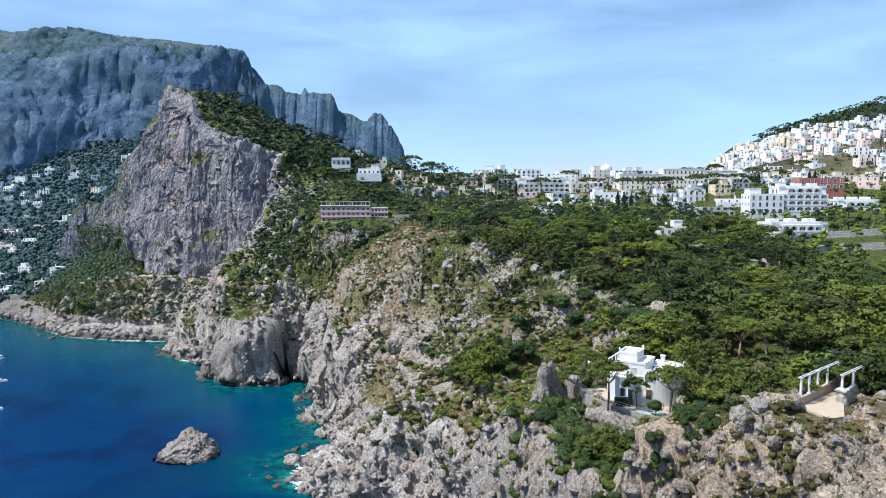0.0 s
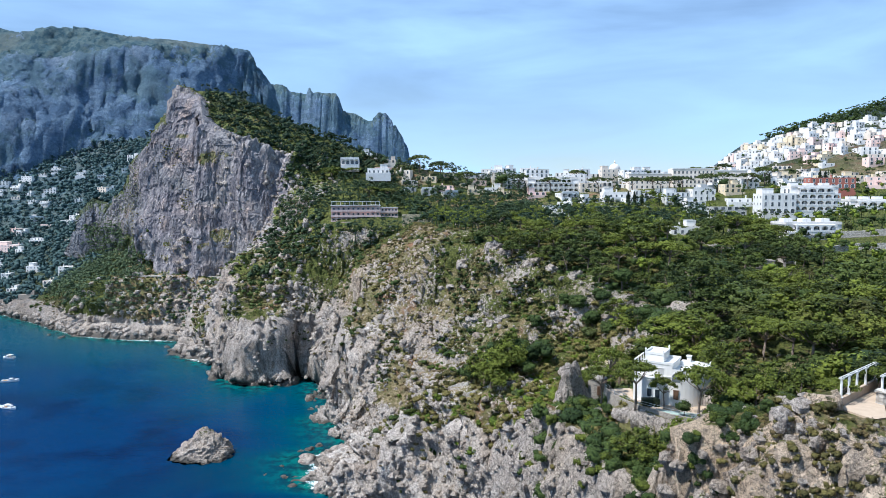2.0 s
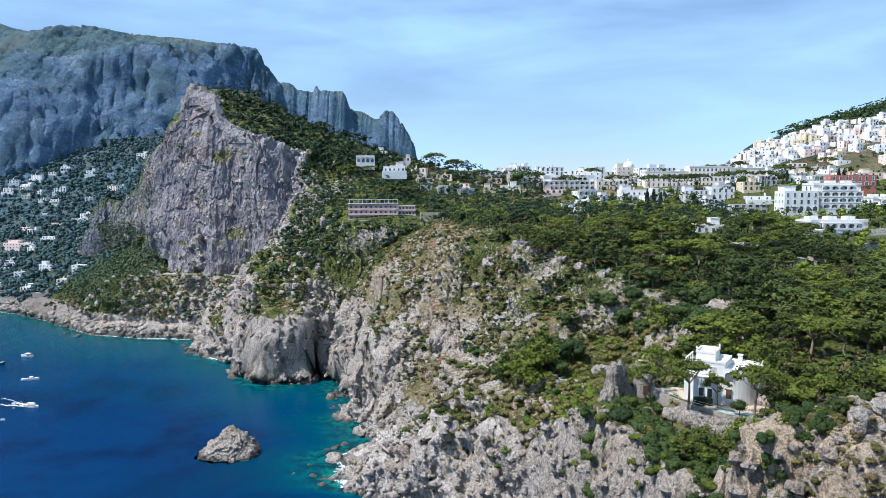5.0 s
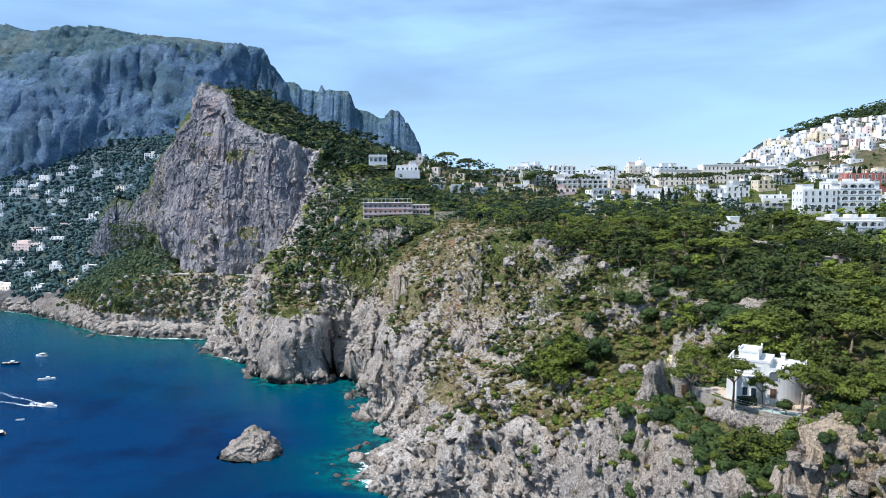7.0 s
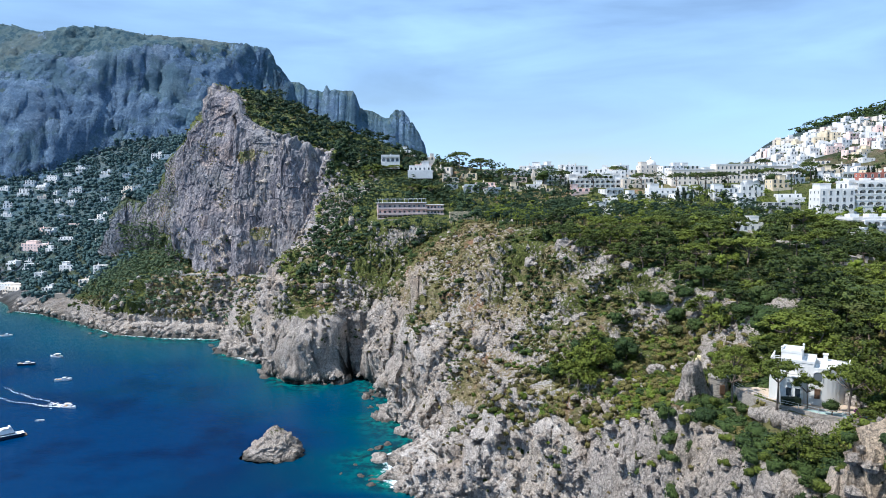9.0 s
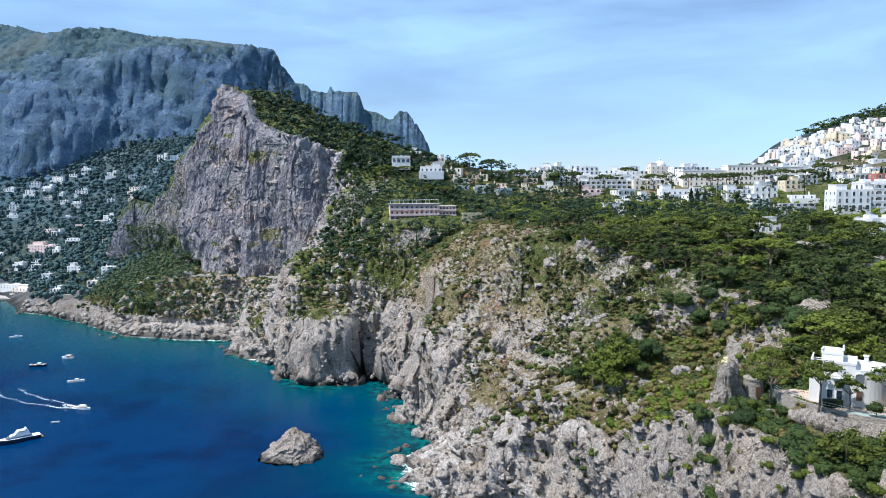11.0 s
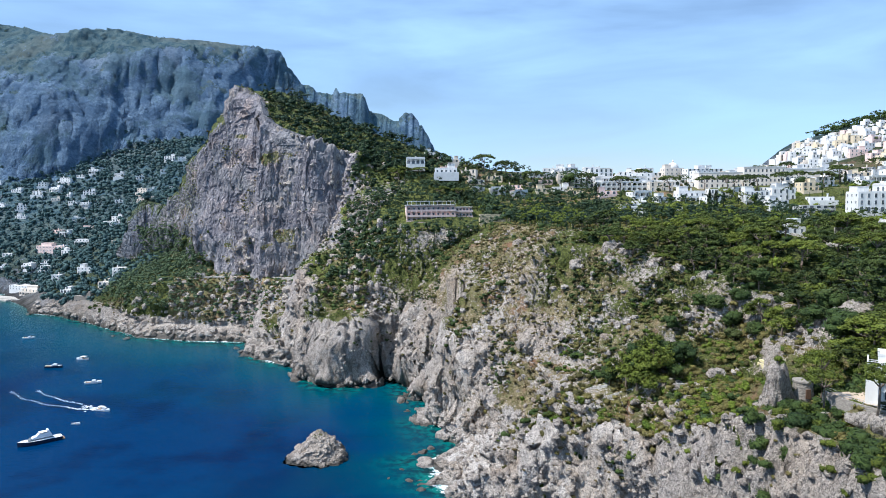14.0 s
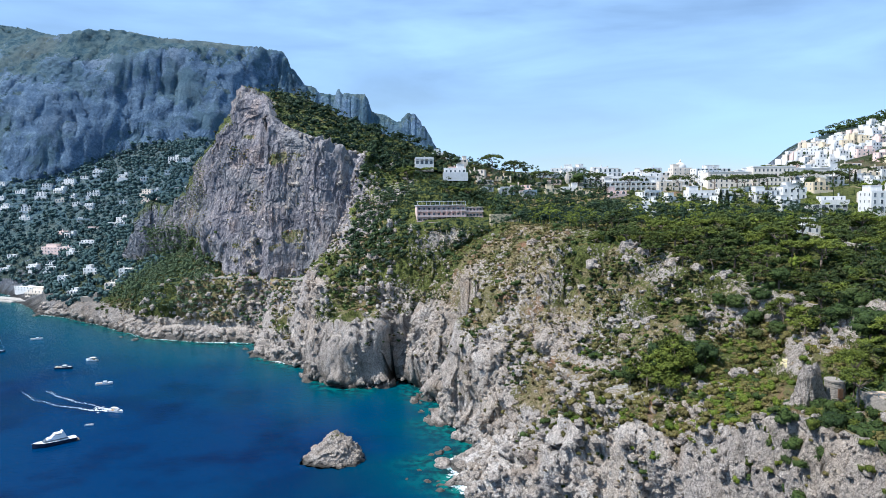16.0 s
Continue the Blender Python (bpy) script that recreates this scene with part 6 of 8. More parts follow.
# single trees by the villa, the hotel and in the town: kind, x, y, size, width
for kind, x, y, size, wide in (
        ("oak", 18, 129, 1.2, 1.15), ("pine", 22, 116, 0.75, 1.2), ("pine", 31, 114.5, 0.8, 1.2), ("oak", 27, 112, 0.8, 1.1), ("pine", 35, 109, 1.2, 1.0), ("pine", 40, 108, 1.25, 1.0), ("oak", 44, 109, 1.3, 1.1), ("pine", 48, 110, 1.3, 1.0), ("oak", 38, 113, 1.0, 1.2), ("pine", 43, 114, 0.9, 1.2), ("oak", 31, 108, 1.1, 1.1), ("oak", 51, 113, 1.2, 1.2), ("pine", 51, 121, 1.05, 1.1), ("pine", 56, 125, 1.1, 1.1), ("pine", 57, 117, 1.1, 1.1),
        ("pine", 63, 112, 1.1, 1.2), ("umbrella", 27, 154, 0.9, 1.2), ("umbrella", 34, 155, 1.0, 1.2), ("pine", 43, 154, 1.2, 1.2), ("pine", 51, 152, 1.3, 1.2), ("umbrella", 54, 106, 0.8, 1.2), ("oak", 46, 113, 0.9, 1.1),
        ("umbrella", 53, 89, 0.55, 1.2), ("pine", 66, 98, 1.1, 1.2), ("pine", 60, 103, 1.0, 1.2), ("oak", 44.5, 98, 0.9, 0.7), ("pine", 71, 106, 1.2, 1.2), ("pine", 77, 96, 1.2, 1.2), ("pine", 50, 131, 1.1, 1.0), ("pine", 53, 138, 1.2, 1.1), ("pine", 46, 123, 1.1, 1.0), ("oak", 49, 127, 1.1, 1.0), ("pine", 58, 95, 1.0, 1.2), ("pine", 62, 91, 1.0, 1.2), ("oak", 55, 99, 0.9, 1.2), ("pine", 67, 88, 1.0, 1.2), ("oak", 52, 94, 0.6, 1.0), ("pine", 71, 95, 1.2, 1.2), ("oak", 39, 92, 0.45, 0.9), ("oak", 33, 94, 0.4, 1.2),
        ("pine", 10, 203, 1.35, 1.0), ("pine", 13, 207, 1.5, 0.9), ("oak", 22, 207, 1.4, 1.2), ("oak", 7, 206, 1.3, 1.0), ("umbrella", 46, 86, 0.45, 1.1), ("cypress", 48, 88, 0.55, 1.4), ("oak", 27, 104, 1.2, 1.1), ("oak", 30, 106, 1.0, 1.1), ("pine", 25, 108, 1.1, 1.1), ("umbrella", -86, 464, 0.8, 1.5), ("umbrella", -75, 464, 0.8, 1.6), ("umbrella", -61, 434, 0.8, 1.5), ("umbrella", -49, 434, 0.8, 1.6), ("oak", -55, 434, 0.6, 1.3), ("pine", -90, 462, 1.3, 1.3), ("oak", 30, 150, 0.9, 1.0), ("oak", 12, 152, 0.9, 1.3), ("oak", 19, 139, 1.0, 1.2), ("oak", 17, 200, 0.9, 1.2),
        ("stone", 128, 437, 1.3, 1.1), ("stone", 146, 436, 1.2, 1.2), ("stone", 176, 440, 1.3, 1.2), ("stone", 190, 437, 1.2, 1.2), ("stone", 205, 446, 1.4, 1.1), ("stone", 95, 452, 1.3, 1.1), ("stone", 62, 455, 1.3, 1.1), ("stone", 40, 462, 1.4, 1.1), ("stone", 250, 500, 1.3, 1.2), ("stone", 275, 520, 1.3, 1.2), ("stone", 162, 438, 1.4, 1.0), ("stone", 116, 446, 1.3, 1.1), ("stone", 133, 440, 1.2, 1.2), ("stone", 140, 441, 1.2, 1.3), ("oak", 172, 432, 1.4, 1.1), ("oak", 180, 436, 1.2, 1.1),
        ("cypress", 99, 392, 1.5, 1.1), ("cypress", 103, 393, 1.4, 1.1), ("cypress", 107, 392, 1.3, 1.1), ("stone", 216, 538, 1.4, 1.0), ("stone", 190, 532, 1.1, 1.1), ("stone", 203, 532, 1.1, 1.1), ("oak", 238, 530, 1.7, 1.1), ("oak", 217, 482, 1.5, 1.4), ("oak", 226, 486, 1.4, 1.4), ("oak", 152, 538, 1.5, 1.1), ("oak", 100, 525, 1.2, 1.0), ("oak", 60, 512, 1.2, 1.0), ("oak", 30, 470, 1.6, 1.3), ("oak", 75, 470, 1.5, 1.2), ("cypress", 44, 447, 1.0, 1.2), ("cypress", 46.5, 449, 0.8, 1.2), ("cypress", 233, 430, 1.1, 1.2),
        ("cypress", 237, 431, 1.0, 1.2), ("cypress", 205, 440, 1.0, 1.1), ("stone", -14, 480, 1.5, 1.2), ("stone", -30, 487, 1.4, 1.2), ("stone", 4, 470, 1.3, 1.3), ("stone", 90, 500, 1.2, 1.2)):
    s = float(np.interp(y, (84, 105, 130, 165), (1, 0.908, 0.908, 1)))
    x, y = -4.4 + (x + 4.4) * s, -1.5 + (y + 1.5) * s
    plant(kind, x, y, height_at(x, y) - 0.2, size * s, wide)

# trees on the middle slope and below the wood: kind, x, y, size, width
for kind, x, y, size, wide in (("pine", 4, 207, 1.4, 1.0), ("oak", 8, 210, 1.5, 1.1), ("pine", 11, 204, 1.5, 0.9), ("oak", 15, 209, 1.3, 1.2), ("pine", 6, 201, 1.2, 1.1), ("oak", 18, 205, 1.2, 1.2),
                               ("oak", 0, 212, 1.0, 1.3), ("pine", 9, 199, 1.3, 0.9), ("oak", 40, 214, 1.1, 1.2), ("oak", 44, 219, 1.2, 1.2), ("pine", 47, 209, 1.1, 1.2), ("oak", 52, 223, 1.2, 1.2),
                               ("oak", 60, 213, 1.0, 1.3), ("oak", 36, 219, 1.0, 1.3), ("pine", 62, 205, 1.1, 1.2), ("oak", 33, 224, 0.9, 1.3), ("oak", 43, 205, 0.9, 1.3), ("oak", 38, 209, 0.8, 1.4),
                               ("pine", 30, 96, 0.9, 1.0), ("oak", 27, 101, 0.9, 1.1), ("pine", 25, 107, 0.9, 1.1), ("oak", 33, 103, 1.0, 1.1), ("pine", 37, 104, 1.0, 1.1), ("oak", 40, 101, 0.8, 1.2)):
    plant(kind, x, y, height_at(x, y) - 0.4, size, wide)

# trees of the terrace: kind, x, y, foot, size, width
for kind, x, y, foot, size, wide in (("umbrella", 28.6, 122.5, 59.4, 1.08, 0.85), ("umbrella", 38.4, 116.4, 59.4, 1.12, 0.85), ("umbrella", 33.9, 121.6, 59.4, 0.72, 0.7),
                                     ("oak", 36.4, 117.9, 59.4, 0.52, 1.1), ("umbrella", 28.5, 141, 57.5, 1.05, 0.75), ("umbrella", 24.6, 133, 57, 0.9, 0.9)):
    plant(kind, x, y, foot, size, wide)

# the pine wood behind the cliff's rim
wood_near = band(VY, 148, 300) * np.clip((VX - rim_x - 2) / 4, 0, 1) * band(VX, 0, 135)
wood_near = np.maximum(wood_near, np.maximum(band(VX, 40, 135) * band(VY, 143, 215), band(VX, 58, 130) * band(VY, 92, 146))) * gentle * np.clip((VZ - 57) / 3, 0, 1)
near_spots = spots(wood_near, 220, 6.0, RNG)
for x, y, z in near_spots:
    plant(RNG.choice(["pine", "umbrella", "oak", "dark"], p=[0.32, 0.48, 0.08, 0.12] if y < 165 else [0.25, 0.22, 0.15, 0.38]), x, y, z, RNG.choice([0.85, 1.0, 1.25, 1.5]) * RNG.uniform(0.9, 1.1) * (1.0 if y < 190 else 0.80), RNG.uniform(1.05, 1.4))

# farther woods
rng = np.random.default_rng(5)
FAR_PINES = [whole(pine_shape(s, s % 2, 10, 8, 0.42, body=LUMP)) for s in (51, 52, 53, 54)]
FAR_ROUND = [whole(round_tree_shape(s, 8, 8, 0.42, body=LUMP)) for s in (61, 62, 63)]
FAR_TALL = [whole(cypress_shape(71, 8, 0.5, body=LUMP))]
mid_wood = band(VY, 296, 425) * np.clip((VX - rim_x - 2) / 4, 0, 1) * band(VX, -45, 140) * gentle
spread_stuff("pine_wood", "dense wood of pines and evergreen trees on the plateau", "wood", spots(mid_wood, 150, 5.0, rng), FAR_PINES + FAR_ROUND[:1], (0.6, 1.1), M_PINE, rng)
spread_stuff("pine_wood", "dark evergreen oaks and pines on the plateau", "wood", spots(mid_wood, 290, 4.2, rng), FAR_PINES + FAR_ROUND, (0.6, 1.15), M_HILLWOOD, rng)
gardens = band(VX, 60, 330) * band(VY, 215, 420) * gentle
spread_stuff("garden_trees", "green garden trees between the houses", "trees", spots(gardens, 300, 5.4, rng), FAR_ROUND, (0.55, 1.05), M_BRIGHT, rng)
spread_stuff("garden_trees", "dark evergreen garden trees between the houses", "trees", spots(gardens, 330, 5.0, rng), FAR_ROUND + FAR_PINES[:2], (0.6, 1.1), M_OAK, rng)
shoulder = band(VX, -125, 45) * band(VY, 376, 500) * gentle * np.interp(VX, (-125, -100), (0.5, 1)) * np.interp(VY, (440, 470), (1, 0.5)) * (1 - 0.95 * np.clip(blob(VX, VY, -100, 448, 24, 20), 0, 1))
spread_stuff("hillside_wood", "dark mixed wood round the rose-coloured hotel", "wood", spots(shoulder, 680, 3.7, rng), FAR_ROUND + FAR_PINES, (0.65, 1.3), M_HILLWOOD, rng, sink=1.4)
crest = np.clip((VZ - 112) / 6, 0, 1) * band(VX, -206, -60) * band(VY, 470, 575) * np.clip((1.7 - STEEP) / 0.5, 0, 1)
spread_stuff("crest_wood", "dark pine wood on top of the cliff hill", "wood", spots(crest, 260, 5.2, rng), FAR_PINES + FAR_ROUND, (1.2, 2.1), M_HILLWOOD, rng, sink=4.2)
FOOT_CROWNS = [pine_shape(s, 0, 10, 9, 0.42, body=LUMP)[0] for s in (55, 56, 57)]
foot = band(VX, -345, -234) * band(VY, 458, 600) * np.clip((VZ - 18) / 4, 0, 1) * np.clip((FOOT_TOP - VZ) / 4, 0, 1)
spread_stuff("foot_wood", "pine wood at the foot of the cliff hill", "wood", spots(foot, 300, 4.4, rng), FOOT_CROWNS, (0.9, 1.7), M_FOOTWOOD, rng, sink=4.0)
town_green = band(VX, 20, 430) * band(VY, 420, 690) * gentle * (0.4 + 3 * np.clip((VZ - 160) / 10, 0, 1))
spread_stuff("town_trees", "pines and garden trees among the town houses", "trees", spots(town_green, 380, 6.0, rng), FAR_PINES + FAR_ROUND + FAR_TALL, (0.5, 0.95), M_OAK, rng)
hilltop = np.clip((VZ - 164) / 5, 0, 1) * band(VX, 322, 640) * band(VY, 520, 800) * gentle
spread_stuff("hilltop_wood", "dark pine wood along the top of the town hill", "wood", spots(hilltop, 480, 4.4, rng), FAR_PINES + FAR_ROUND, (1.0, 1.7), M_OAK, rng, sink=2.6)
bay_green = np.clip((205 - VZ) / 15, 0, 1) * band(VX, -900, -300, 20) * band(VY, 540, 1010, 20) * np.clip((VZ - 6) / 10, 0, 1) * gentle
FAR_CLUMP = [whole(round_tree_shape(s, 4, 4, 0.8, 6.5, 4.0, body=LUMP)) for s in (81, 82, 83)]
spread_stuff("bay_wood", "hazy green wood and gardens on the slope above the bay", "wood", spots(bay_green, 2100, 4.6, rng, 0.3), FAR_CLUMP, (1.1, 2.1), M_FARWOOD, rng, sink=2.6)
top_green = np.clip((VZ - 310) / 20, 0, 1) * band(VY, 900, 1150, 10) * np.clip((1.1 - STEEP) / 0.5, 0.03, 1)
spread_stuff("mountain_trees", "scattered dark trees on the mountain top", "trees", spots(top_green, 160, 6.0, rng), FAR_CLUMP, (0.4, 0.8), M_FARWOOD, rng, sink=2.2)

# scrub on the cliffs
SHRUBS = shrub_shapes(101, 14, 0.17, 4, body=LUMP)
SMALL = shrub_shapes(131, 9, 0.24, 3, body=LUMP)
BUSHES = shrub_shapes(171, 34, 0.115, 5, 0.7, body=LUMP)
cliff_zone = band(VX, -110, 75) * band(VY, 75, 400) * np.clip((VZ - 8) / 8, 0, 1)
thicket = np.clip(fbm(PX, PY, PZ, 13, 3) * 1.5 + 0.35, 0.04, 1)
scrubby = cliff_zone * np.clip((2.3 - STEEP) / 1.0, 0.02, 1) * np.clip(COVER * 1.4 - 0.15, 0.02, 1) * thicket
spread_stuff("scrub", "olive-green evergreen scrub on the cliff slopes", "scrub", spots(scrubby, 1200, 1.2, rng, 0.3), SHRUBS, (0.5, 1.9), M_SCRUB, rng)
spread_stuff("scrub", "dark green bushes on the cliff slopes", "scrub", spots(scrubby * thicket ** 2, 330, 1.8, rng, 0.3), SHRUBS, (1.0, 2.9), M_OAK, rng)
spread_stuff("dry_scrub", "dry brown and rust-coloured brush on the cliff slopes", "scrub", spots(cliff_zone * EARTH * np.clip((2.3 - STEEP) / 1.0, 0.03, 1), 1100, 1.2, rng, 0.3), SMALL, (0.4, 1.1), M_DRYSCRUB, rng, (0.5, 0.9))
bay_zone = band(VX, -350, -95) * band(VY, 352, 545) * np.clip((VZ - 8) / 8, 0, 1) * np.clip((2.2 - STEEP) / 1.0, 0.015, 1)
spread_stuff("scrub", "dark scrub on the slopes below the cliff hill", "scrub", spots(bay_zone * (0.5 + 2 * green_slope), 1000, 1.8, rng, 0.3), SMALL, (0.7, 2.4), M_OAK, rng)
spread_stuff("scrub", "olive scrub on the slopes below the cliff hill", "scrub", spots(bay_zone * (0.5 + 2 * green_slope), 1000, 1.6, rng, 0.3), SMALL, (0.6, 1.9), M_SCRUB, rng)
spread_stuff("dry_scrub", "dry ochre brush below the cliff hill", "scrub", spots(bay_zone * EARTH, 600, 1.8, rng, 0.3), SMALL, (0.6, 1.5), M_DRYSCRUB, rng, (0.5, 0.9))
ledges = band(VX, -300, -100) * band(VY, 470, 545) * np.clip((VZ - 45) / 8, 0, 1) * np.clip((STEEP - 1.2), 0, 1) * np.clip(COVER_NOISE - 0.05, 0, 1)
spread_stuff("ledge_scrub", "small bushes on the ledges of the cliff face", "scrub", spots(ledges, 240, 2.0, rng, 0.3), SMALL, (0.5, 1.3), M_SCRUB, rng)
near_walls = band(VX, -30, 75) * band(VY, 75, 175) * np.clip((STEEP - 1.2), 0, 1) * np.clip(COVER_NOISE, 0, 1)
spread_stuff("ledge_scrub", "bushes clinging to the near crags", "scrub", spots(near_walls, 450, 1.1, rng, 0.3), SHRUBS, (0.35, 1.1), M_SCRUB, rng)
crag_face = band(VX, 26, 60) * band(VY, 70, 102) * np.clip(thicket, 0, 1)
spread_stuff("crag_scrub", "dry bushes and succulents on the near crag", "scrub", spots(crag_face, 170, 0.9, rng, 0.2), SHRUBS, (0.3, 0.9), M_DRYSCRUB, rng)
spread_stuff("crag_scrub", "green bushes on the near crag", "scrub", spots(crag_face, 130, 0.9, rng, 0.2), SHRUBS, (0.3, 1.1), M_SCRUB, rng)
bright_zone = band(VX, -40, 50) * band(VY, 110, 240) * np.clip((2.0 - STEEP) / 1.0, 0.0, 1) * np.clip((VZ - 15) / 8, 0, 1)
spread_stuff("broom_bushes", "yellow-green flowering broom bushes on the slope", "bushes", spots(bright_zone * thicket, 260, 1.8, rng, 0.3), SHRUBS, (0.6, 1.6), M_BRIGHT, rng)

broom_zone = (blob(VX, VY, 36, 190, 9, 10) + blob(VX, VY, 18, 186, 9, 8) + blob(VX, VY, 10, 168, 8, 10)) * np.clip((2.4 - STEEP) / 1.0, 0.02, 1)
spread_stuff("broom_bushes", "bright yellow broom in flower on the slope", "bushes", spots(broom_zone, 90, 1.2, rng, 0.3), SHRUBS, (0.4, 1.2), M_BROOM, rng)
crag_top = band(VX, 36, 78) * band(VY, 87, 110) * np.clip((VZ - 60) / 4, 0, 1) * gentle
spread_stuff("crag_thicket", "dense evergreen bushes behind the edge of the crag", "bushes", spots(crag_top, 150, 1.5, rng, 0.6), BUSHES, (0.8, 2.0), M_OAK, rng)
spread_stuff("crag_thicket", "sunlit pine scrub behind the edge of the crag", "bushes", spots(crag_top, 110, 1.5, rng, 0.6), BUSHES, (0.8, 1.8), M_PINE, rng)

mid_slope = band(VX, -22, 48) * band(VY, 148, 216) * np.clip((2.2 - STEEP) / 1.0, 0.02, 1) * (1 - 0.85 * blob(VX, VY, -6, 168, 15, 7)) * (0.35 + thicket)
spread_stuff("slope_bushes", "olive-green bushes covering the middle slope", "bushes", spots(mid_slope, 620, 1.3, rng, 0.3), SHRUBS, (0.7, 2.0), M_SCRUB, rng)
spread_stuff("slope_bushes", "fresh green bushes in the gullies of the slope", "bushes", spots(mid_slope * thicket, 170, 1.8, rng, 0.3), BUSHES, (0.8, 2.2), M_BRIGHT, rng)

cliff_side = band(VX, -105, 84) * band(VY, 182, 372) * np.clip((VZ - 13) / 8, 0, 1) * np.clip((STEEP - 0.5) / 0.6, 0.15, 1) * (1 + 2.0 * blob(VX, VY, 26, 240, 32, 17))
ragged = np.clip(fbm(PX, PY, PZ, 9, 3) * 1.7 + 0.15, 0, 1)
spread_stuff("cliff_brush", "olive brush rooted in the cracks of the cliffs", "scrub", spots(cliff_side * ragged, 1100, 1.0, rng, 0.3), SMALL, (0.4, 1.3), M_SCRUB, rng)
spread_stuff("cliff_brush", "dry rust-brown brush on the cliff side", "scrub", spots(cliff_side * ragged * (0.3 + EARTH), 650, 1.0, rng, 0.3), SMALL, (0.4, 1.1), M_DRYSCRUB, rng, (0.5, 0.9))
spread_stuff("cliff_brush", "dark green bushes rooted in the cliffs", "scrub", spots(cliff_side * ragged ** 2, 480, 1.5, rng, 0.3), SHRUBS, (0.6, 1.7), M_OAK, rng)
spread_stuff("slope_brush", "dry brown brush between the bushes of the middle slope", "scrub", spots(mid_slope * (0.4 + EARTH), 650, 0.9, rng, 0.3), SMALL, (0.35, 0.9), M_DRYSCRUB, rng, (0.5, 0.9))
rust = band(VX, -240, -150) * band(VY, 440, 492) * band(VZ, 10, 44)
spread_stuff("slope_brush", "rust-coloured dry brush below the road wall", "scrub", spots(rust, 260, 1.8, rng, 0.3), SMALL, (0.8, 1.8), M_DRYSCRUB, rng, (0.5, 0.9))
spread_stuff("slope_brush", "dark green bushes below the road wall", "scrub", spots(rust, 110, 3.0, rng, 0.3), SHRUBS, (1.4, 2.8), M_FOOTWOOD, rng)

for shapes in KINDS.values():
    for ob in shapes:
        if ob.name not in used:
            for child in ob.children[:]:
                bpy.data.objects.remove(child)
            bpy.data.objects.remove(ob)

wall_foot = band(VX, 19, 42) * band(VY, 101.5, 109.5) * np.clip((VZ - 50) / 4, 0, 1)
spread_stuff("terrace_bushes", "dark green bushes at the foot of the terrace wall", "bushes", spots(wall_foot, 70, 1.3, rng, 0.2), BUSHES, (0.9, 1.9), M_OAK, rng)
spread_stuff("terrace_bushes", "sunlit pine bushes at the foot of the terrace wall", "bushes", spots(wall_foot, 40, 1.5, rng, 0.2), BUSHES, (0.8, 1.7), M_PINE, rng)

low_slope = SLOPE * np.clip((2.6 - STEEP) / 1.2, 0.1, 1)
spread_stuff("slope_grass", "low olive brush and dry grass tufts over the cliff slope", "scrub", spots(low_slope * (0.3 + ragged), 1500, 1.1, rng, 0.3), SMALL, (0.5, 1.5), M_SCRUB, rng, (0.45, 0.8))
spread_stuff("slope_grass", "straw-coloured dry tufts over the cliff slope", "scrub", spots(low_slope * (0.3 + EARTH), 1000, 1.1, rng, 0.3), SMALL, (0.4, 1.1), M_STRAW, rng, (0.4, 0.7))


gully = blob(VX, VY, 19, 174, 6, 15) + 0.8 * blob(VX, VY, 13, 188, 8, 6)
spread_stuff("gully_bushes", "fresh green bushes filling the gully beside the white bluff", "bushes", spots(gully, 100, 1.5, rng, 0.3), BUSHES, (0.8, 2.0), M_BRIGHT, rng)
spread_stuff("gully_bushes", "olive and rust-tinged bushes in the gully", "bushes", spots(gully, 100, 1.3, rng, 0.3), BUSHES, (0.6, 1.5), M_SCRUB, rng)
brink = blob(VX, VY, 24, 139, 9, 9) + blob(VX, VY, 27, 112, 8, 7)
spread_stuff("brink_bushes", "dark round bushes along the brink of the crags", "bushes", spots(brink, 120, 1.9, rng, 0.3), BUSHES, (1.0, 2.6), M_OAK, rng)
spread_stuff("brink_bushes", "sunlit pine bushes along the brink of the crags", "bushes", spots(brink, 90, 1.9, rng, 0.3), BUSHES, (0.9, 2.2), M_PINE, rng)
crag_side = band(VX, 22, 60) * band(VY, 68, 114) * np.clip((VZ - 40) / 6, 0, 1)
spread_stuff("crag_grass", "dry straw tufts in the cracks of the near crag", "scrub", spots(crag_side * ragged, 280, 0.7, rng, 0.2), SHRUBS, (0.25, 0.8), M_STRAW, rng, (0.5, 0.9))
spread_stuff("crag_grass", "olive bushes hanging on the near crag", "scrub", spots(crag_side * thicket, 170, 0.9, rng, 0.2), SHRUBS, (0.35, 1.2), M_SCRUB, rng)


# dark bushes added to stand in for deep shade between the crowns
spread_stuff("undergrowth", "dark evergreen undergrowth filling in for shade between the pines", "bushes", spots(wood_near * gentle, 420, 2.6, rng, 0.3), SHRUBS, (1.3, 2.6), M_OAK, rng)
crag_left = band(VX, 20, 37, 2) * band(VY, 84, 106, 2) * np.clip((VZ - 38) / 5, 0, 1)
spread_stuff("crag_thicket", "dark bushes over the gully side of the near crag", "bushes", spots(crag_left, 120, 1.3, rng, 0.3), BUSHES, (0.7, 1.8), M_OAK, rng)
spread_stuff("crag_thicket", "sunlit bushes over the gully side of the near crag", "bushes", spots(crag_left, 80, 1.3, rng, 0.3), BUSHES, (0.6, 1.5), M_PINE, rng)
patch = blob(VX, VY, -12, 213, 12, 7) + blob(VX, VY, 24, 196, 12, 7)
spread_stuff("slope_thicket", "thick olive-green thicket below the trees of the slope", "bushes", spots(patch, 130, 1.5, rng, 0.3), BUSHES, (0.8, 1.9), M_SCRUB, rng)
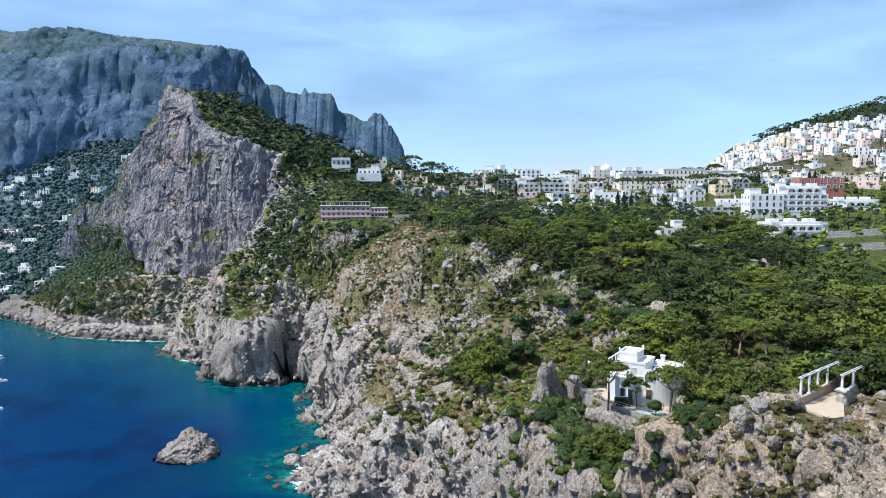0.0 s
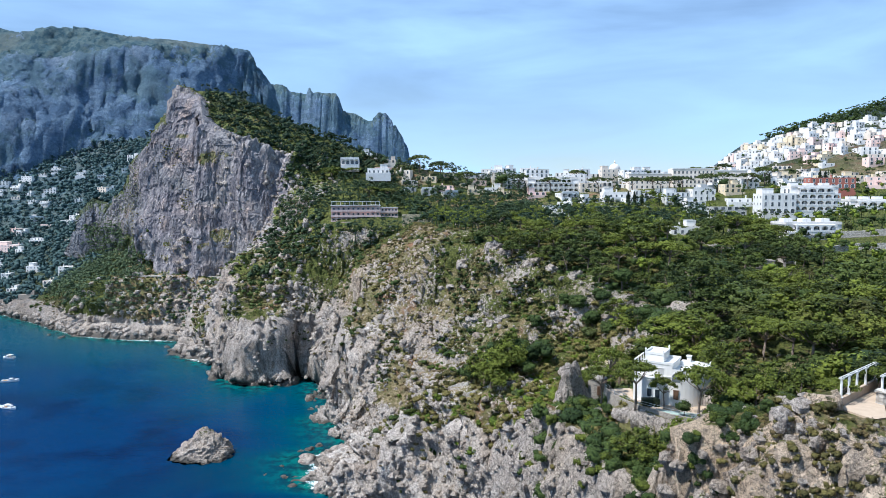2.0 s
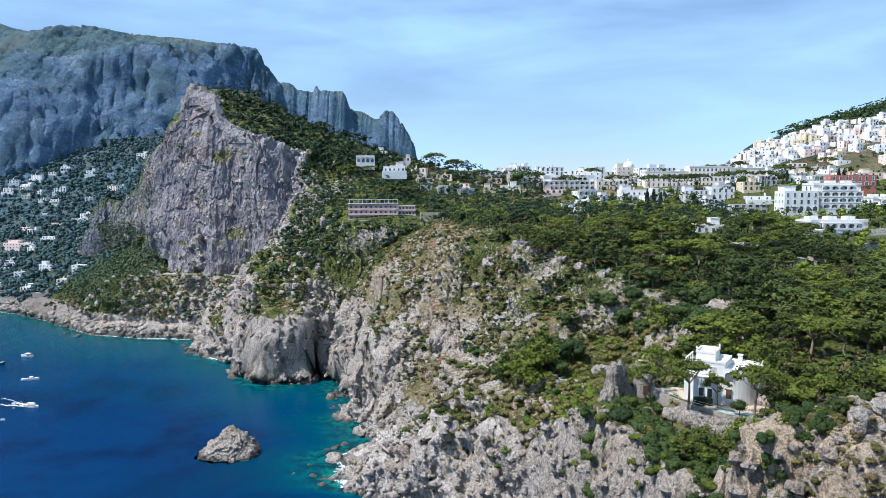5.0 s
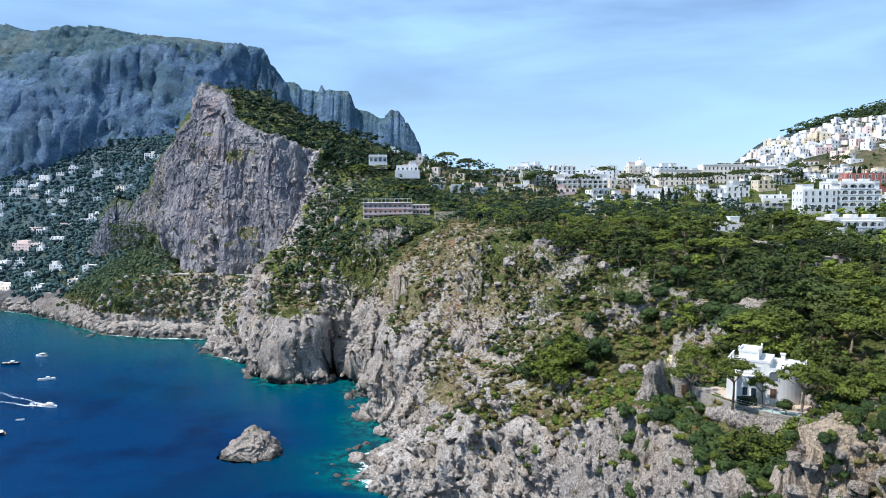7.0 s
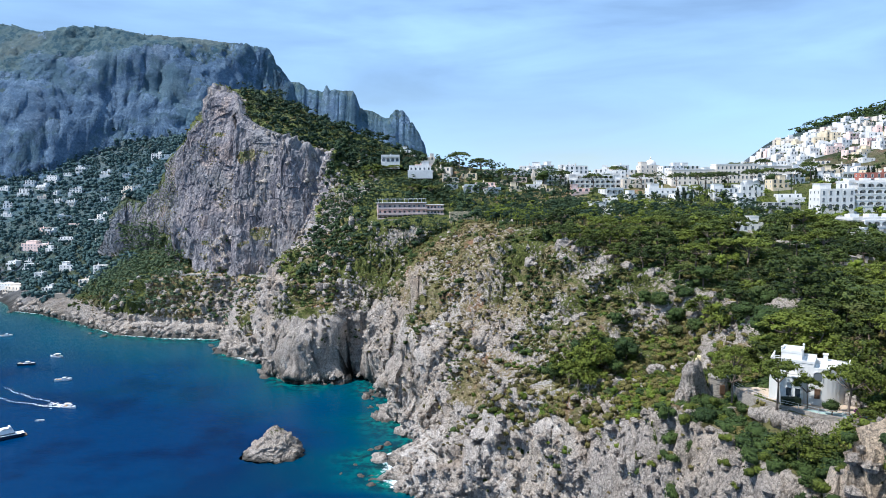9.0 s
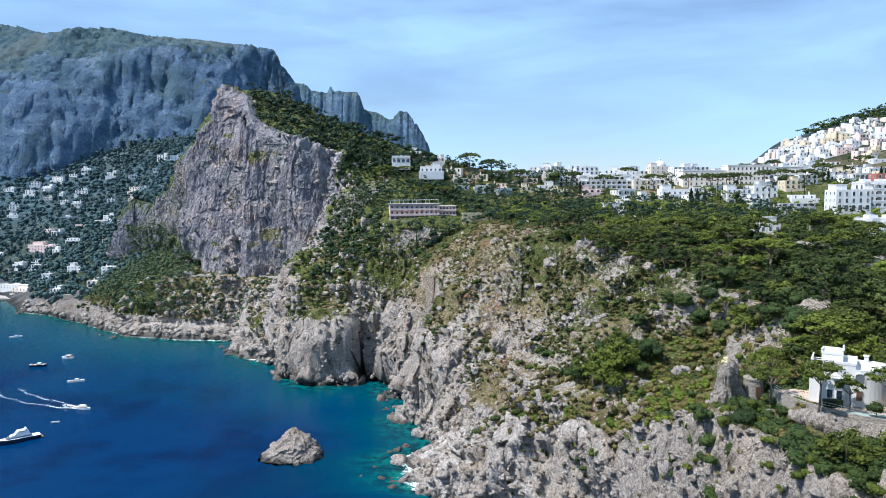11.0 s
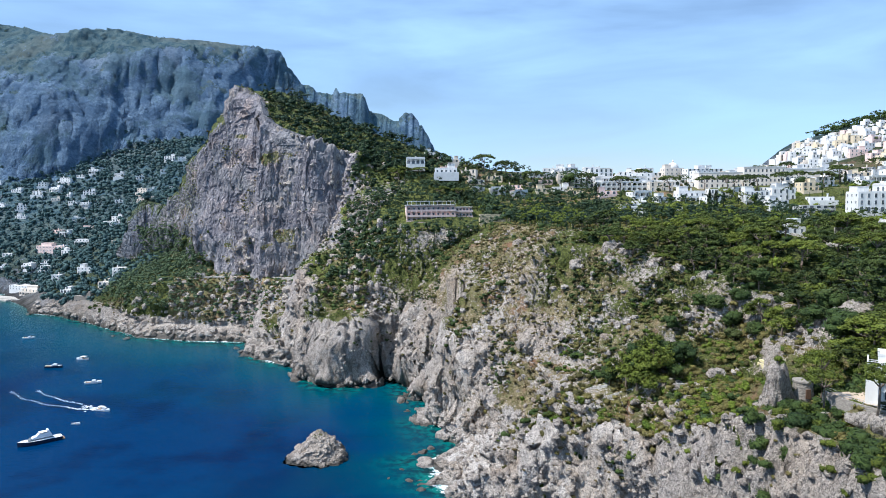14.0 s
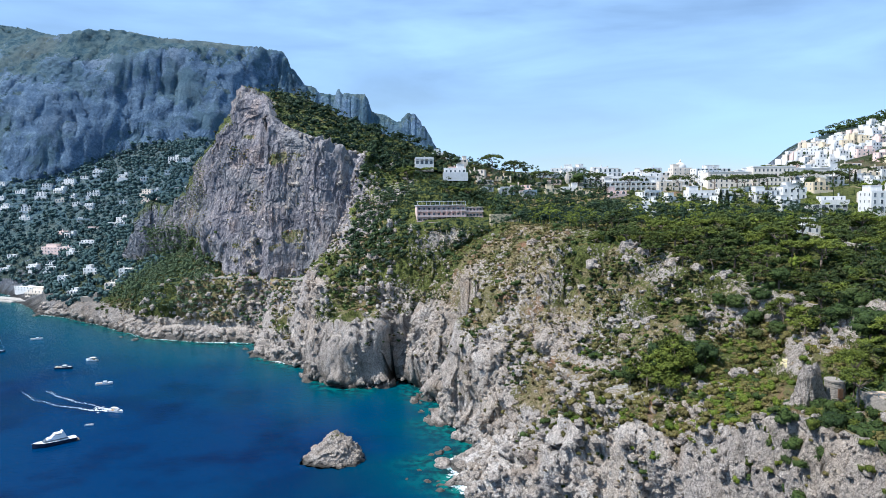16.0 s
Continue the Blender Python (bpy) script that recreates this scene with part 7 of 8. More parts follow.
spread_stuff("slope_thicket", "bright green thicket below the trees of the slope", "bushes", spots(patch, 70, 1.7, rng, 0.3), BUSHES, (0.8, 1.7), M_PINE, rng)


# ---- loose and broken rock ----
def strew(label, places, sizes, rng):
    """Broken blocks of limestone half sunk in the ground, as one mesh of kind stuff."""
    corners, sides = BALL, BALL_FACES
    shapes = [corners * (1 + rng.uniform(-0.34, 0.3, (len(corners), 1))) * np.array([1.1, rng.uniform(0.7, 1.1), rng.uniform(0.6, 1.1)]) for _ in range(24)]
    n, k = len(places), len(corners)
    pick, turn = rng.integers(24, size=n), rng.uniform(0, 2 * math.pi, n)
    size = rng.uniform(*sizes, n) ** 1.5
    v = np.array(shapes)[pick] * size[:, None, None]
    c, t = np.cos(turn)[:, None], np.sin(turn)[:, None]
    v = np.stack([v[..., 0] * c - v[..., 1] * t, v[..., 0] * t + v[..., 1] * c, v[..., 2]], -1) + places[:, None]
    me = array_mesh("rocks", v.reshape(-1, 3), (sides[None] + (np.arange(n) * k)[:, None, None]).reshape(-1, 4))
    wet = np.repeat(np.clip(1.1 - places[:, 2] / 2.0, 0, 1) * 0.8, k)
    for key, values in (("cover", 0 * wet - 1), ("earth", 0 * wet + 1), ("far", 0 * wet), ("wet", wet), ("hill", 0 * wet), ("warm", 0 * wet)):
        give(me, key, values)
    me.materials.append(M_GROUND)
    return tagged(new("rocks", me), label, "rocks", kind="stuff")


cliff_rock = band(VX, -115, 70) * band(VY, 75, 400) * np.clip(VZ / 2, 0, 1) * np.clip((STEEP - 0.45) / 0.6, 0.05, 1) * np.clip(1.1 - COVER, 0.2, 1) * (1 - 0.7 * SLOPE)
strew("pale broken limestone blocks standing out of the cliffs", spots(cliff_rock, 2800, 1.0, rng, 0.2), (0.45, 1.35), rng)
strew("small pale stones scattered over the cliff slopes", spots(cliff_rock * np.interp(VY, (180, 330), (1, 0.4)), 1900, 0.7, rng, 0.2), (0.35, 0.8), rng)
strew("golden-grey broken rock on the near crag", spots(crag_side * np.clip(STEEP - 0.6, 0.1, 1), 800, 0.5, rng, 0.2), (0.25, 0.75), rng)
far_rock = band(VX, -350, -90) * band(VY, 345, 500) * np.clip(VZ / 2, 0, 1) * np.clip((STEEP - 0.5) / 0.6, 0.05, 1)
strew("grey limestone blocks on the slopes below the hill", spots(far_rock, 1000, 1.5, rng, 0.2), (0.8, 1.8), rng)

# ---- rocks in the water ----
def rock_mesh(seed, size, detail=3, rough=0.35, flat=0.75, taper=0.0):
    """A broken limestone block about size metres across."""
    bm = bmesh.new()
    bmesh.ops.create_icosphere(bm, subdivisions=detail, radius=1)
    co = np.array([v.co for v in bm.verts])
    off = ridged(co[:, 0] + seed * 7.1, co[:, 1], co[:, 2], 1.1, 4) * rough * 0.55 + (cells3(co[:, 0] + seed, co[:, 1] + seed, co[:, 2], 0.7) - 0.5) * rough
    co = co * (1 + off)[:, None] * np.array(size) * np.array([1, 1, flat])
    co[:, :2] *= (1 - taper * co[:, 2] / size[2])[:, None]
    for v, c in zip(bm.verts, co):
        v.co = c
    me = bpy.data.meshes.new("rock")
    bm.to_mesh(me)
    bm.free()
    for key, values in (("cover", np.full(len(co), -1.0)), ("earth", np.ones(len(co))), ("far", np.zeros(len(co))), ("wet", np.zeros(len(co))), ("hill", np.zeros(len(co))), ("warm", np.zeros(len(co)))):
        give(me, key, values)
    return me, co


def sea_stack():
    """The lone rock off the shore: a lopsided pyramid, dark and wet at its foot."""
    bm = bmesh.new()
    bmesh.ops.create_icosphere(bm, subdivisions=6, radius=1)
    co = np.array([v.co for v in bm.verts])
    up = np.clip(co[:, 2], -1, 1)
    x, y = co[:, 0] * 11.6, co[:, 1] * 8.5
    peak = np.clip(1 - np.hypot((co[:, 0] - 0.12) * 0.95, co[:, 1] - 0.1) ** 1.25, 0, 1)
    z = np.where(up > 0, peak * 10.2 * np.clip(up * 2.2, 0, 1), up * 6)
    base = np.stack([x, y, z], 1)
    off = ridged(x, y, z, 5.0, 5) * 0.75 + (cells3(x + z * 0.3, y, z - x * 0.25, 2.4) - 0.5) * 1.3 + (cells3(x, y + z, z, 1.1) - 0.5) * 0.6
    n = base / np.maximum(np.linalg.norm(base, axis=1, keepdims=True), 0.1)
    co = base + n * off[:, None]
    for v, c in zip(bm.verts, co):
        v.co = c
    me = bpy.data.meshes.new("sea_rock")
    bm.to_mesh(me)
    bm.free()
    moss = np.clip((co[:, 2] - 5) / 4, 0, 1) * 0.42 * np.clip(0.6 + fbm(x, y, z, 3, 3), 0, 1)
    wet = np.clip(1.35 - co[:, 2] / 1.5 + fbm(x, y, z, 2.5, 3) * 0.6, 0, 1)
    for key, values in (("cover", moss), ("earth", np.full(len(co), 0.4)), ("far", 0 * wet), ("hill", 0 * wet), ("wet", wet * 0.95)):
        give(me, key, values)
    me.materials.append(M_GROUND)
    ob = tagged(new("sea_rock", me), "lone grey limestone rock standing in the sea", "rock")
    ob.matrix_basis = pose(-103.5, 245.5, 0, 0, 0, 0)
    return ob


sea_stack()

for x, y, z, size in ((49.5, 216, 60.5, 5.5), (54, 217, 61, 4.2), (57.5, 214, 61.5, 3.4), (46, 219, 63, 3.0), (10.6, 254, 79.5, 3.0), (8, 250, 77, 2.4), (14, 249, 78, 2.2), (7.4, 235, 53, 2.6), (3, 231, 50, 2.0), (12, 238, 60, 2.2),
                      (-2, 262, 74, 2.6), (-9, 272, 70, 2.4), (22, 242, 74, 2.4), (30, 238, 73, 2.2), (38, 233, 71, 2.6), (30, 200, 45, 2.4), (18, 205, 36, 2.2), (-21, 300, 78, 2.5)):
    me, co = rock_mesh(int(x * 3 + y) % 40, (size, size * 0.8, size), 4, 0.5, 0.85)
    me.materials.append(M_GROUND)
    ob = tagged(new("outcrop", me), "jagged pale limestone outcrop among the scrub", "rock", "outcrops of the slope")
    ob.matrix_basis = pose(x, y, min(z, height_at(x, y) + size * 0.35), 0, 0, x * 37)

me, co = rock_mesh(17, (3.0, 2.8, 6.6), 5, 0.7, 1.0, 0.3)
me.materials.append(M_GROUND)
tagged(new("pinnacle", me), "tall jagged limestone pinnacle beside the turret", "rock").matrix_basis = pose(20.5, 143.5, 53.2, 4, -6, 20)

BOULDERS = []
for s in range(6):
    me, co = rock_mesh(s + 1, (1, RNG.uniform(0.7, 1), 1), 3)
    me.materials.append(M_GROUND)
    BOULDERS.append(me)
WET_BOULDERS = []
for me in BOULDERS[:3]:
    dark = me.copy()
    dark.attributes["wet"].data.foreach_set("value", np.full(len(dark.vertices), 0.8, np.float32))
    WET_BOULDERS.append(dark)


def boulder(x, y, z, size, wet=False, label="pale broken limestone boulder on the shore"):
    ob = tagged(new("boulder", (WET_BOULDERS if wet else BOULDERS)[RNG.integers(3 if wet else 6)]), label, "boulder", "boulders of the shore")
    ob.matrix_basis = Matrix.LocRotScale((x, y, z), Euler((RNG.uniform(-0.3, 0.3), RNG.uniform(-0.3, 0.3), RNG.uniform(0, 6.28))), (size, size * RNG.uniform(0.7, 1), size * RNG.uniform(0.6, 0.9)))
    return ob


boulder(-61.2, 240.5, 0.5, 3.0)
for x, y, size in ((-63, 252, 2.0), (-66, 250, 1.2), (-60, 256, 1.6), (-70, 236, 1.0), (-66.5, 226, 1.3), (-62, 219, 1.5), (-74, 228, 0.8), (-190, 420, 2.5), (-196, 428, 2.0), (-300, 468, 2.2), (-285, 458, 2.4), (-420, 556, 2.6)):
    boulder(x, y, -0.2, size, True, "dark wet boulder awash at the shore")
shore = band(VX, -75, -25) * band(VY, 195, 285) * band(VZ, 0.2, 9, 1.0)
for x, y, z in spots(shore, 190, 1.1, RNG, 0):
    boulder(x, y, z + 0.1, RNG.choice([0.6, 0.9, 1.3, 2.0], p=[0.35, 0.35, 0.2, 0.1]), z < 1.2)
bay_shore = band(VX, -430, -150) * band(VY, 380, 590) * band(VZ, 0.2, 8, 1.0)
for x, y, z in spots(bay_shore, 150, 2.4, RNG, 0):
    boulder(x, y, z + 0.2, RNG.uniform(1.2, 3.2), z < 1.6)


# ---- the road under the cliff and the paths ----
def ribbon_wall(name, label, category, points, high, thick, material, sink=2.5, step=2.0, follow=True, foot=0.0):
    """A low wall along points of the plan that follows the ground."""
    dense = []
    for (xa, ya), (xb, yb) in zip(points, points[1:]):
        n = max(1, int(math.hypot(xb - xa, yb - ya) / step))
        dense += [(xa + (xb - xa) * k / n, ya + (yb - ya) * k / n) for k in range(n)]
    dense.append(points[-1])
    zs = np.array([height_at(*p) for p in dense]) + foot
    for _ in range(6):
        zs[1:-1] = (zs[:-2] + zs[1:-1] * 2 + zs[2:]) / 4
    bm, rows = bmesh.new(), []
    for i, ((x, y), z) in enumerate(zip(dense, zs)):
        xa, ya = dense[max(i - 1, 0)]
        xb, yb = dense[min(i + 1, len(dense) - 1)]
        l = max(math.hypot(xb - xa, yb - ya), 0.01)
        nx, ny = -(yb - ya) / l * thick / 2, (xb - xa) / l * thick / 2
        j = RNG.uniform(-0.06, 0.06)
        rows.append([bm.verts.new(p) for p in ((x - nx, y - ny, z - sink), (x - nx, y - ny, z + high + j), (x + nx, y + ny, z + high + j), (x + nx, y + ny, z - sink))])
    for a, b in zip(rows, rows[1:]):
        for k in range(3):
            bm.faces.new((a[k], b[k], b[k + 1], a[k + 1]))
    bm.faces.new(rows[0])
    bm.faces.new(rows[-1][::-1])
    return tagged(new(name, mesh_of(name, bm, material)), label, category)


M_DUST = plain("dusty_road", (0.46, 0.42, 0.36), 0.95, vary=0.2, scale=0.6)
tagged(ribbon_wall("road", "pale narrow road cut along the foot of the cliff", "road", [(-262, 494), (-244, 490), (-215, 487), (-182, 478), (-160, 462), (-142, 446)], 0.35, 4.5, M_DUST, 3.0), kind="structure")
ribbon_wall("retaining_wall", "pale stone retaining wall below the road", "wall", [(-246, 486.5), (-215, 483.5), (-184, 474.5), (-164, 459)], 1.6, 0.6, M_PALE, 4.5)
ribbon_wall("retaining_wall", "ruined stone terrace wall on the slope", "wall", [(-250, 489.5), (-238, 486)], 4.2, 1.2, M_PALE, 5)
ribbon_wall("path_wall", "low pale stone wall beside the cliff path", "wall", [(-17, 214), (-9, 214), (-5, 213), (-1, 210.5)], 0.8, 0.35, M_PALE)
ribbon_wall("path_wall", "low pale stone wall beside the cliff path", "wall", [(-2, 206), (3, 204), (10, 200), (17, 197), (26, 196)], 0.9, 0.35, M_PALE)
ribbon_wall("path_wall", "low pale stone wall beside the cliff path", "wall", [(-13, 196), (-4, 194), (5, 192)], 0.7, 0.4, M_PALE)
ribbon_wall("garden_wall", "pale garden wall along the path in the wood", "wall", [(96, 290), (104, 270), (112, 252), (120, 240)], 1.2, 0.5, M_PALE)
for ends in ([(128, 250), (150, 257), (174, 253)], [(138, 276), (160, 282), (184, 278)], [(120, 300), (146, 306)]):
    ribbon_wall("garden_wall", "pale stone terrace wall in the gardens", "wall", ends, 2.6, 0.6, M_PALE)

# ---- the small harbour at the end of the bay ----
block_house("bathing_house", "low cream bathing house with arcade at the water", "house", -462, 640, 5, -22, 46, 10, 5.5, 2, 9, M_CREAM, "arch", loggia=12, sink=8)
block_house("bathing_house", "low white bathing house above the harbour", "house", -500, 668, 6, -25, 30, 10, 5, 2, 6, M_WHITE, "small", sink=8)
block_house("house", "tall rose apartment house above the harbour", "house", -505, 735, 34, -12, 42, 11, 13, 4, 10, M_ROSE, "small", sink=10, terrace=True)
block_house("house", "cream apartment house with stacked terraces", "house", -470, 742, 36, -10, 26, 11, 15, 5, 7, M_CREAM, "tall", sink=10, terrace=True)
block_house("hotel", "long white hotel with tall windows on the green slope", "hotel", -452, 778, 60, -6, 36, 12, 13, 3, 9, M_WHITE, "arch", sink=12)
block_house("house", "rose house beside the long white hotel", "house", -482, 776, 60, -6, 22, 10, 8, 2, 6, M_ROSE, "small", sink=12)


def ruin():
    base = tagged(new("ruined_tower"), "ruined grey stone tower and walls at the point", "ruin")
    base.matrix_basis = pose(-366, 556, 6, 0, 0, -14)
    CLEAR.append((-366, 556, 20, 7, radians(-14)))
    part("tower", made(lambda b: (box(b, -3.5, -3, -6, 3.5, 4, 13), box(b, -3.5, -3, 13, -1.5, -1.5, 14.2), box(b, 1.5, -3, 13, 3.5, -1.5, 14.6))), M_STONE, base)
    part("wall", made(lambda b: (box(b, -16, -1, -6, -3.5, 4, 10), box(b, -18, -1, -6, -16, 3, 6.5), box(b, 3.5, -1, -6, 12, 3.5, 8.5), box(b, 12, -1, -6, 21, 3, 5.0))), M_STONE, base)
    for x, z in ((-13, 4), (-9.5, 4), (-6, 5), (6, 3.5), (9, 3.5), (15, 0.5)):
        part("opening", made(lambda b: box(b, x - 0.7, -1.06, z, x + 0.7, -0.9, z + 2.2)), M_PANE, base)


ruin()
quay = tagged(new("quay"), "pale concrete quay along the small harbour", "quay", kind="structure")
quay.matrix_basis = pose(-468, 627, 0, 0, 0, -24)
part("platform", made(lambda b: (box(b, -60, -4, -6, 38, 6, 2.2), box(b, -60, -9, -6, -20, -4, 1.2))), M_PALE, quay)

# ---- boats ----
M_HULL = plain("white_gelcoat", (0.82, 0.82, 0.82), 0.3, vary=0.05, scale=2)
M_NAVY = plain("navy_hull_paint", (0.02, 0.03, 0.06), 0.3, vary=0.1, scale=2)
M_TEAK = plain("teak_deck", (0.36, 0.23, 0.13), 0.7, vary=0.2, scale=4)
M_CANVAS = plain("cream_canvas", (0.7, 0.66, 0.56), 0.9, vary=0.1, scale=3)
M_FOAM = plain("white_wake_foam", (0.80, 0.84, 0.86), 0.8, vary=0.2, scale=0.8)


def hull_mesh(l, w, h, sheer=0.25, bow=0.32):
    """A hull with pointed bow at +x, flared sides and flat stern; its waterline is z = 0."""
    bm, rows, n = bmesh.new(), [], 12
    for k in range(n + 1):
        f = k / n
        x = -l / 2 + l * f
        half = w / 2 * (1 if f < 1 - bow else max(0.02, math.cos((f - 1 + bow) / bow * math.pi / 2) ** 0.8)) * (0.9 + 0.1 * min(1, f * 4))
        top = h * (1 + sheer * f * f)
        rows.append([bm.verts.new(p) for p in ((x, -half, top), (x, -half * 0.86, 0.1 * h), (x, -half * 0.35, -0.5 * h), (x, half * 0.35, -0.5 * h), (x, half * 0.86, 0.1 * h), (x, half, top))])
    for a, b in zip(rows, rows[1:]):
        for k in range(5):
            bm.faces.new((a[k], a[k + 1], b[k + 1], b[k]))
    bm.faces.new(rows[0][::-1])
    bmesh.ops.recalc_face_normals(bm, faces=bm.faces[:])
    return bm


def deck_mesh(l, w, h, sheer=0.25, bow=0.32, drop=0.12):
    bm, rows, n = bmesh.new(), [], 12
    for k in range(n + 1):
        f = k / n
        half = w / 2 * 0.97 * (1 if f < 1 - bow else max(0.02, math.cos((f - 1 + bow) / bow * math.pi / 2) ** 0.8)) * (0.9 + 0.1 * min(1, f * 4))
        rows.append([bm.verts.new((-l / 2 + l * f, s * half, h * (1 + sheer * f * f) - drop)) for s in (-1, 1)])
    for a, b in zip(rows, rows[1:]):
        bm.faces.new((a[0], b[0], b[1], a[1]))
    return bm


def cabin(bm, x0, x1, w, z0, z1, rake=0.5):
    """A deckhouse with raked ends."""
    r = (z1 - z0) * rake
    v = [bm.verts.new(p) for p in ((x0, -w / 2, z0), (x1, -w / 2, z0), (x1, w / 2, z0), (x0, w / 2, z0),
                                   (x0 + r * 0.5, -w * 0.42, z1), (x1 - r, -w * 0.42, z1), (x1 - r, w * 0.42, z1), (x0 + r * 0.5, w * 0.42, z1))]
    for f in ((4, 5, 6, 7), (0, 1, 5, 4), (1, 2, 6, 5), (2, 3, 7, 6), (3, 0, 4, 7)):
        bm.faces.new([v[i] for i in f])


def motor_boat(x, y, turn, l, w, hull_mat, label, canopy=False):
    base = tagged(new("motor_boat"), label, "boat", "boats in the bay")
    base.matrix_basis = pose(x, y, 0, 0, 0, turn)
    h = l * 0.115
    part("hull", hull_mesh(l, w, h), hull_mat, base)
    part("deck", deck_mesh(l, w, h), M_HULL, base)
    bm = bmesh.new()
    cabin(bm, -l * 0.1, l * 0.24, w * 0.66, h * 0.85, h * 1.95, 0.9)
    house = part("cabin", bm, M_HULL, base)
    bm = bmesh.new()
    cabin(bm, -l * 0.09, l * 0.235, w * 0.685, h * 1.2, h * 1.6, 0.9)
    part("windscreen", bm, M_PANE, house)
    part("cockpit", made(lambda b: box(b, -l * 0.44, -w * 0.34, h * 0.7, -l * 0.12, w * 0.34, h * 0.92)), M_TEAK, base)
    part("seat", made(lambda b: box(b, -l * 0.46, -w * 0.36, h * 0.85, -l * 0.4, w * 0.36, h * 1.25)), M_CANVAS, base)
    if canopy:
        part("canopy", made(lambda b: box(b, -l * 0.36, -w * 0.4, h * 2.3, l * 0.06, w * 0.4, h * 2.4)), M_CANVAS, base)
        for sx in (-0.34, 0.04):
            for sy in (-0.36, 0.36):
                part("post", made(lambda b: box(b, l * sx, w * sy, h * 0.85, l * sx + 0.07, w * sy + 0.07, h * 2.3)), M_METAL, base)
    return base


def yacht(x, y, turn):
    base = tagged(new("motor_yacht"), "large white motor yacht with dark hull sides and flybridge", "yacht", "boats in the bay")
    base.matrix_basis = pose(x, y, 0, 0, 0, turn)
    l, w, h = 15.8, 4.3, 1.45
    # navy paint here also carries the dark of the hull's shaded side
    part("hull", hull_mesh(l, w, h, 0.4), M_NAVY, base, "navy hull")
    part("deck", deck_mesh(l, w, h, 0.4, drop=0.02), M_HULL, base)
    bm = bmesh.new()
    cabin(bm, -l * 0.32, l * 0.27, w * 0.76, h * 0.95, h * 2.1, 1.2)
    house = part("cabin", bm, M_HULL, base)
    bm = bmesh.new()
    cabin(bm, -l * 0.31, l * 0.265, w * 0.775, h * 1.25, h * 1.75, 1.2)
    part("windows", bm, M_PANE, house)
    bm = bmesh.new()
    cabin(bm, -l * 0.26, l * 0.08, w * 0.66, h * 2.1, h * 2.7, 0.8)
    part("flybridge", bm, M_HULL, base)
    part("hardtop", made(lambda b: box(b, -l * 0.22, -w * 0.32, h * 3.0, l * 0.02, w * 0.32, h * 3.08)), M_HULL, base)
    part("radar_arch", made(lambda b: (box(b, -l * 0.2, -w * 0.3, h * 2.7, -l * 0.16, -w * 0.26, h * 3.4), box(b, -l * 0.2, w * 0.26, h * 2.7, -l * 0.16, w * 0.3, h * 3.4), box(b, -l * 0.2, -w * 0.3, h * 3.4, -l * 0.16, w * 0.3, h * 3.48))), M_HULL, base)
    part("bathing_platform", made(lambda b: box(b, -l * 0.56, -w * 0.42, 0.15, -l * 0.49, w * 0.42, 0.35)), M_TEAK, base)
    part("sunbed", made(lambda b: box(b, l * 0.29, -w * 0.2, h * 1.2, l * 0.39, w * 0.2, h * 1.42)), M_CANVAS, base)


def sailing_boat(x, y, turn):
    base = tagged(new("sailing_boat"), "moored blue-hulled sailing yacht with bare mast", "sailing boat", "boats in the bay")
    base.matrix_basis = pose(x, y, 0, 0, 0, turn)
    part("hull", hull_mesh(17, 4.0, 1.2, 0.2, 0.55), M_NAVY, base, "navy hull")
    part("deck", deck_mesh(17, 4.0, 1.2, 0.2, 0.55, 0.02), M_HULL, base)
    bm = bmesh.new()
    cabin(bm, -3, 3.5, 2.4, 1.15, 1.9, 1.0)
    part("cabin", bm, M_HULL, base)
    part("mast", made(lambda b: (drum(b, 1.2, 0, 0.16, 0.1, 1.2, 22, 8), box(b, 1.15, -1.3, 9, 1.25, 1.3, 9.1), box(b, 1.15, -1.0, 15, 1.25, 1.0, 15.1))), M_METAL, base)
    part("boom", made(lambda b: box(b, -5, -0.14, 2.6, 1.1, 0.14, 2.95)), M_CANVAS, base, "boom with furled cream sail")
    for end in ((8.2, 0, 1.5), (-8.2, 0, 1.5), (1.0, 1.9, 1.4), (1.0, -1.9, 1.4)):
        v, q = tube([end, (1.2, 0, 21.5)], [0.025, 0.025], 4)
        part("stay", array_mesh("stay", v, q), None, base).data.materials.append(M_METAL)


yacht(-221, 261, 222)
motor_boat(-216.5, 301.5, -15, 7.2, 2.5, M_HULL, "white speedboat under way with foaming wake", True)
motor_boat(-247, 347, 20, 8.5, 2.9, M_HULL, "small white cabin motorboat lying in the bay")
motor_boat(-289, 380, 6, 10, 3.2, M_NAVY, "dark-hulled motor cruiser lying in the bay")
motor_boat(-283, 399, 170, 8.0, 2.8, M_HULL, "white motorboat with canvas canopy in the bay", True)
motor_boat(-357, 460, 25, 8.0, 2.7, M_HULL, "small white motorboat far out in the bay")
sailing_boat(-362, 421, 8)
dinghy = tagged(new("dinghy"), "small white rubber dinghy at rest", "dinghy", "boats in the bay")
dinghy.matrix_basis = pose(-219, 283, 0, 0, 0, 10)
part("hull", hull_mesh(3.6, 1.6, 0.5), M_HULL, dinghy)
part("bench", made(lambda b: box(b, -0.4, -0.6, 0.3, 0.0, 0.6, 0.42)), M_TEAK, dinghy)


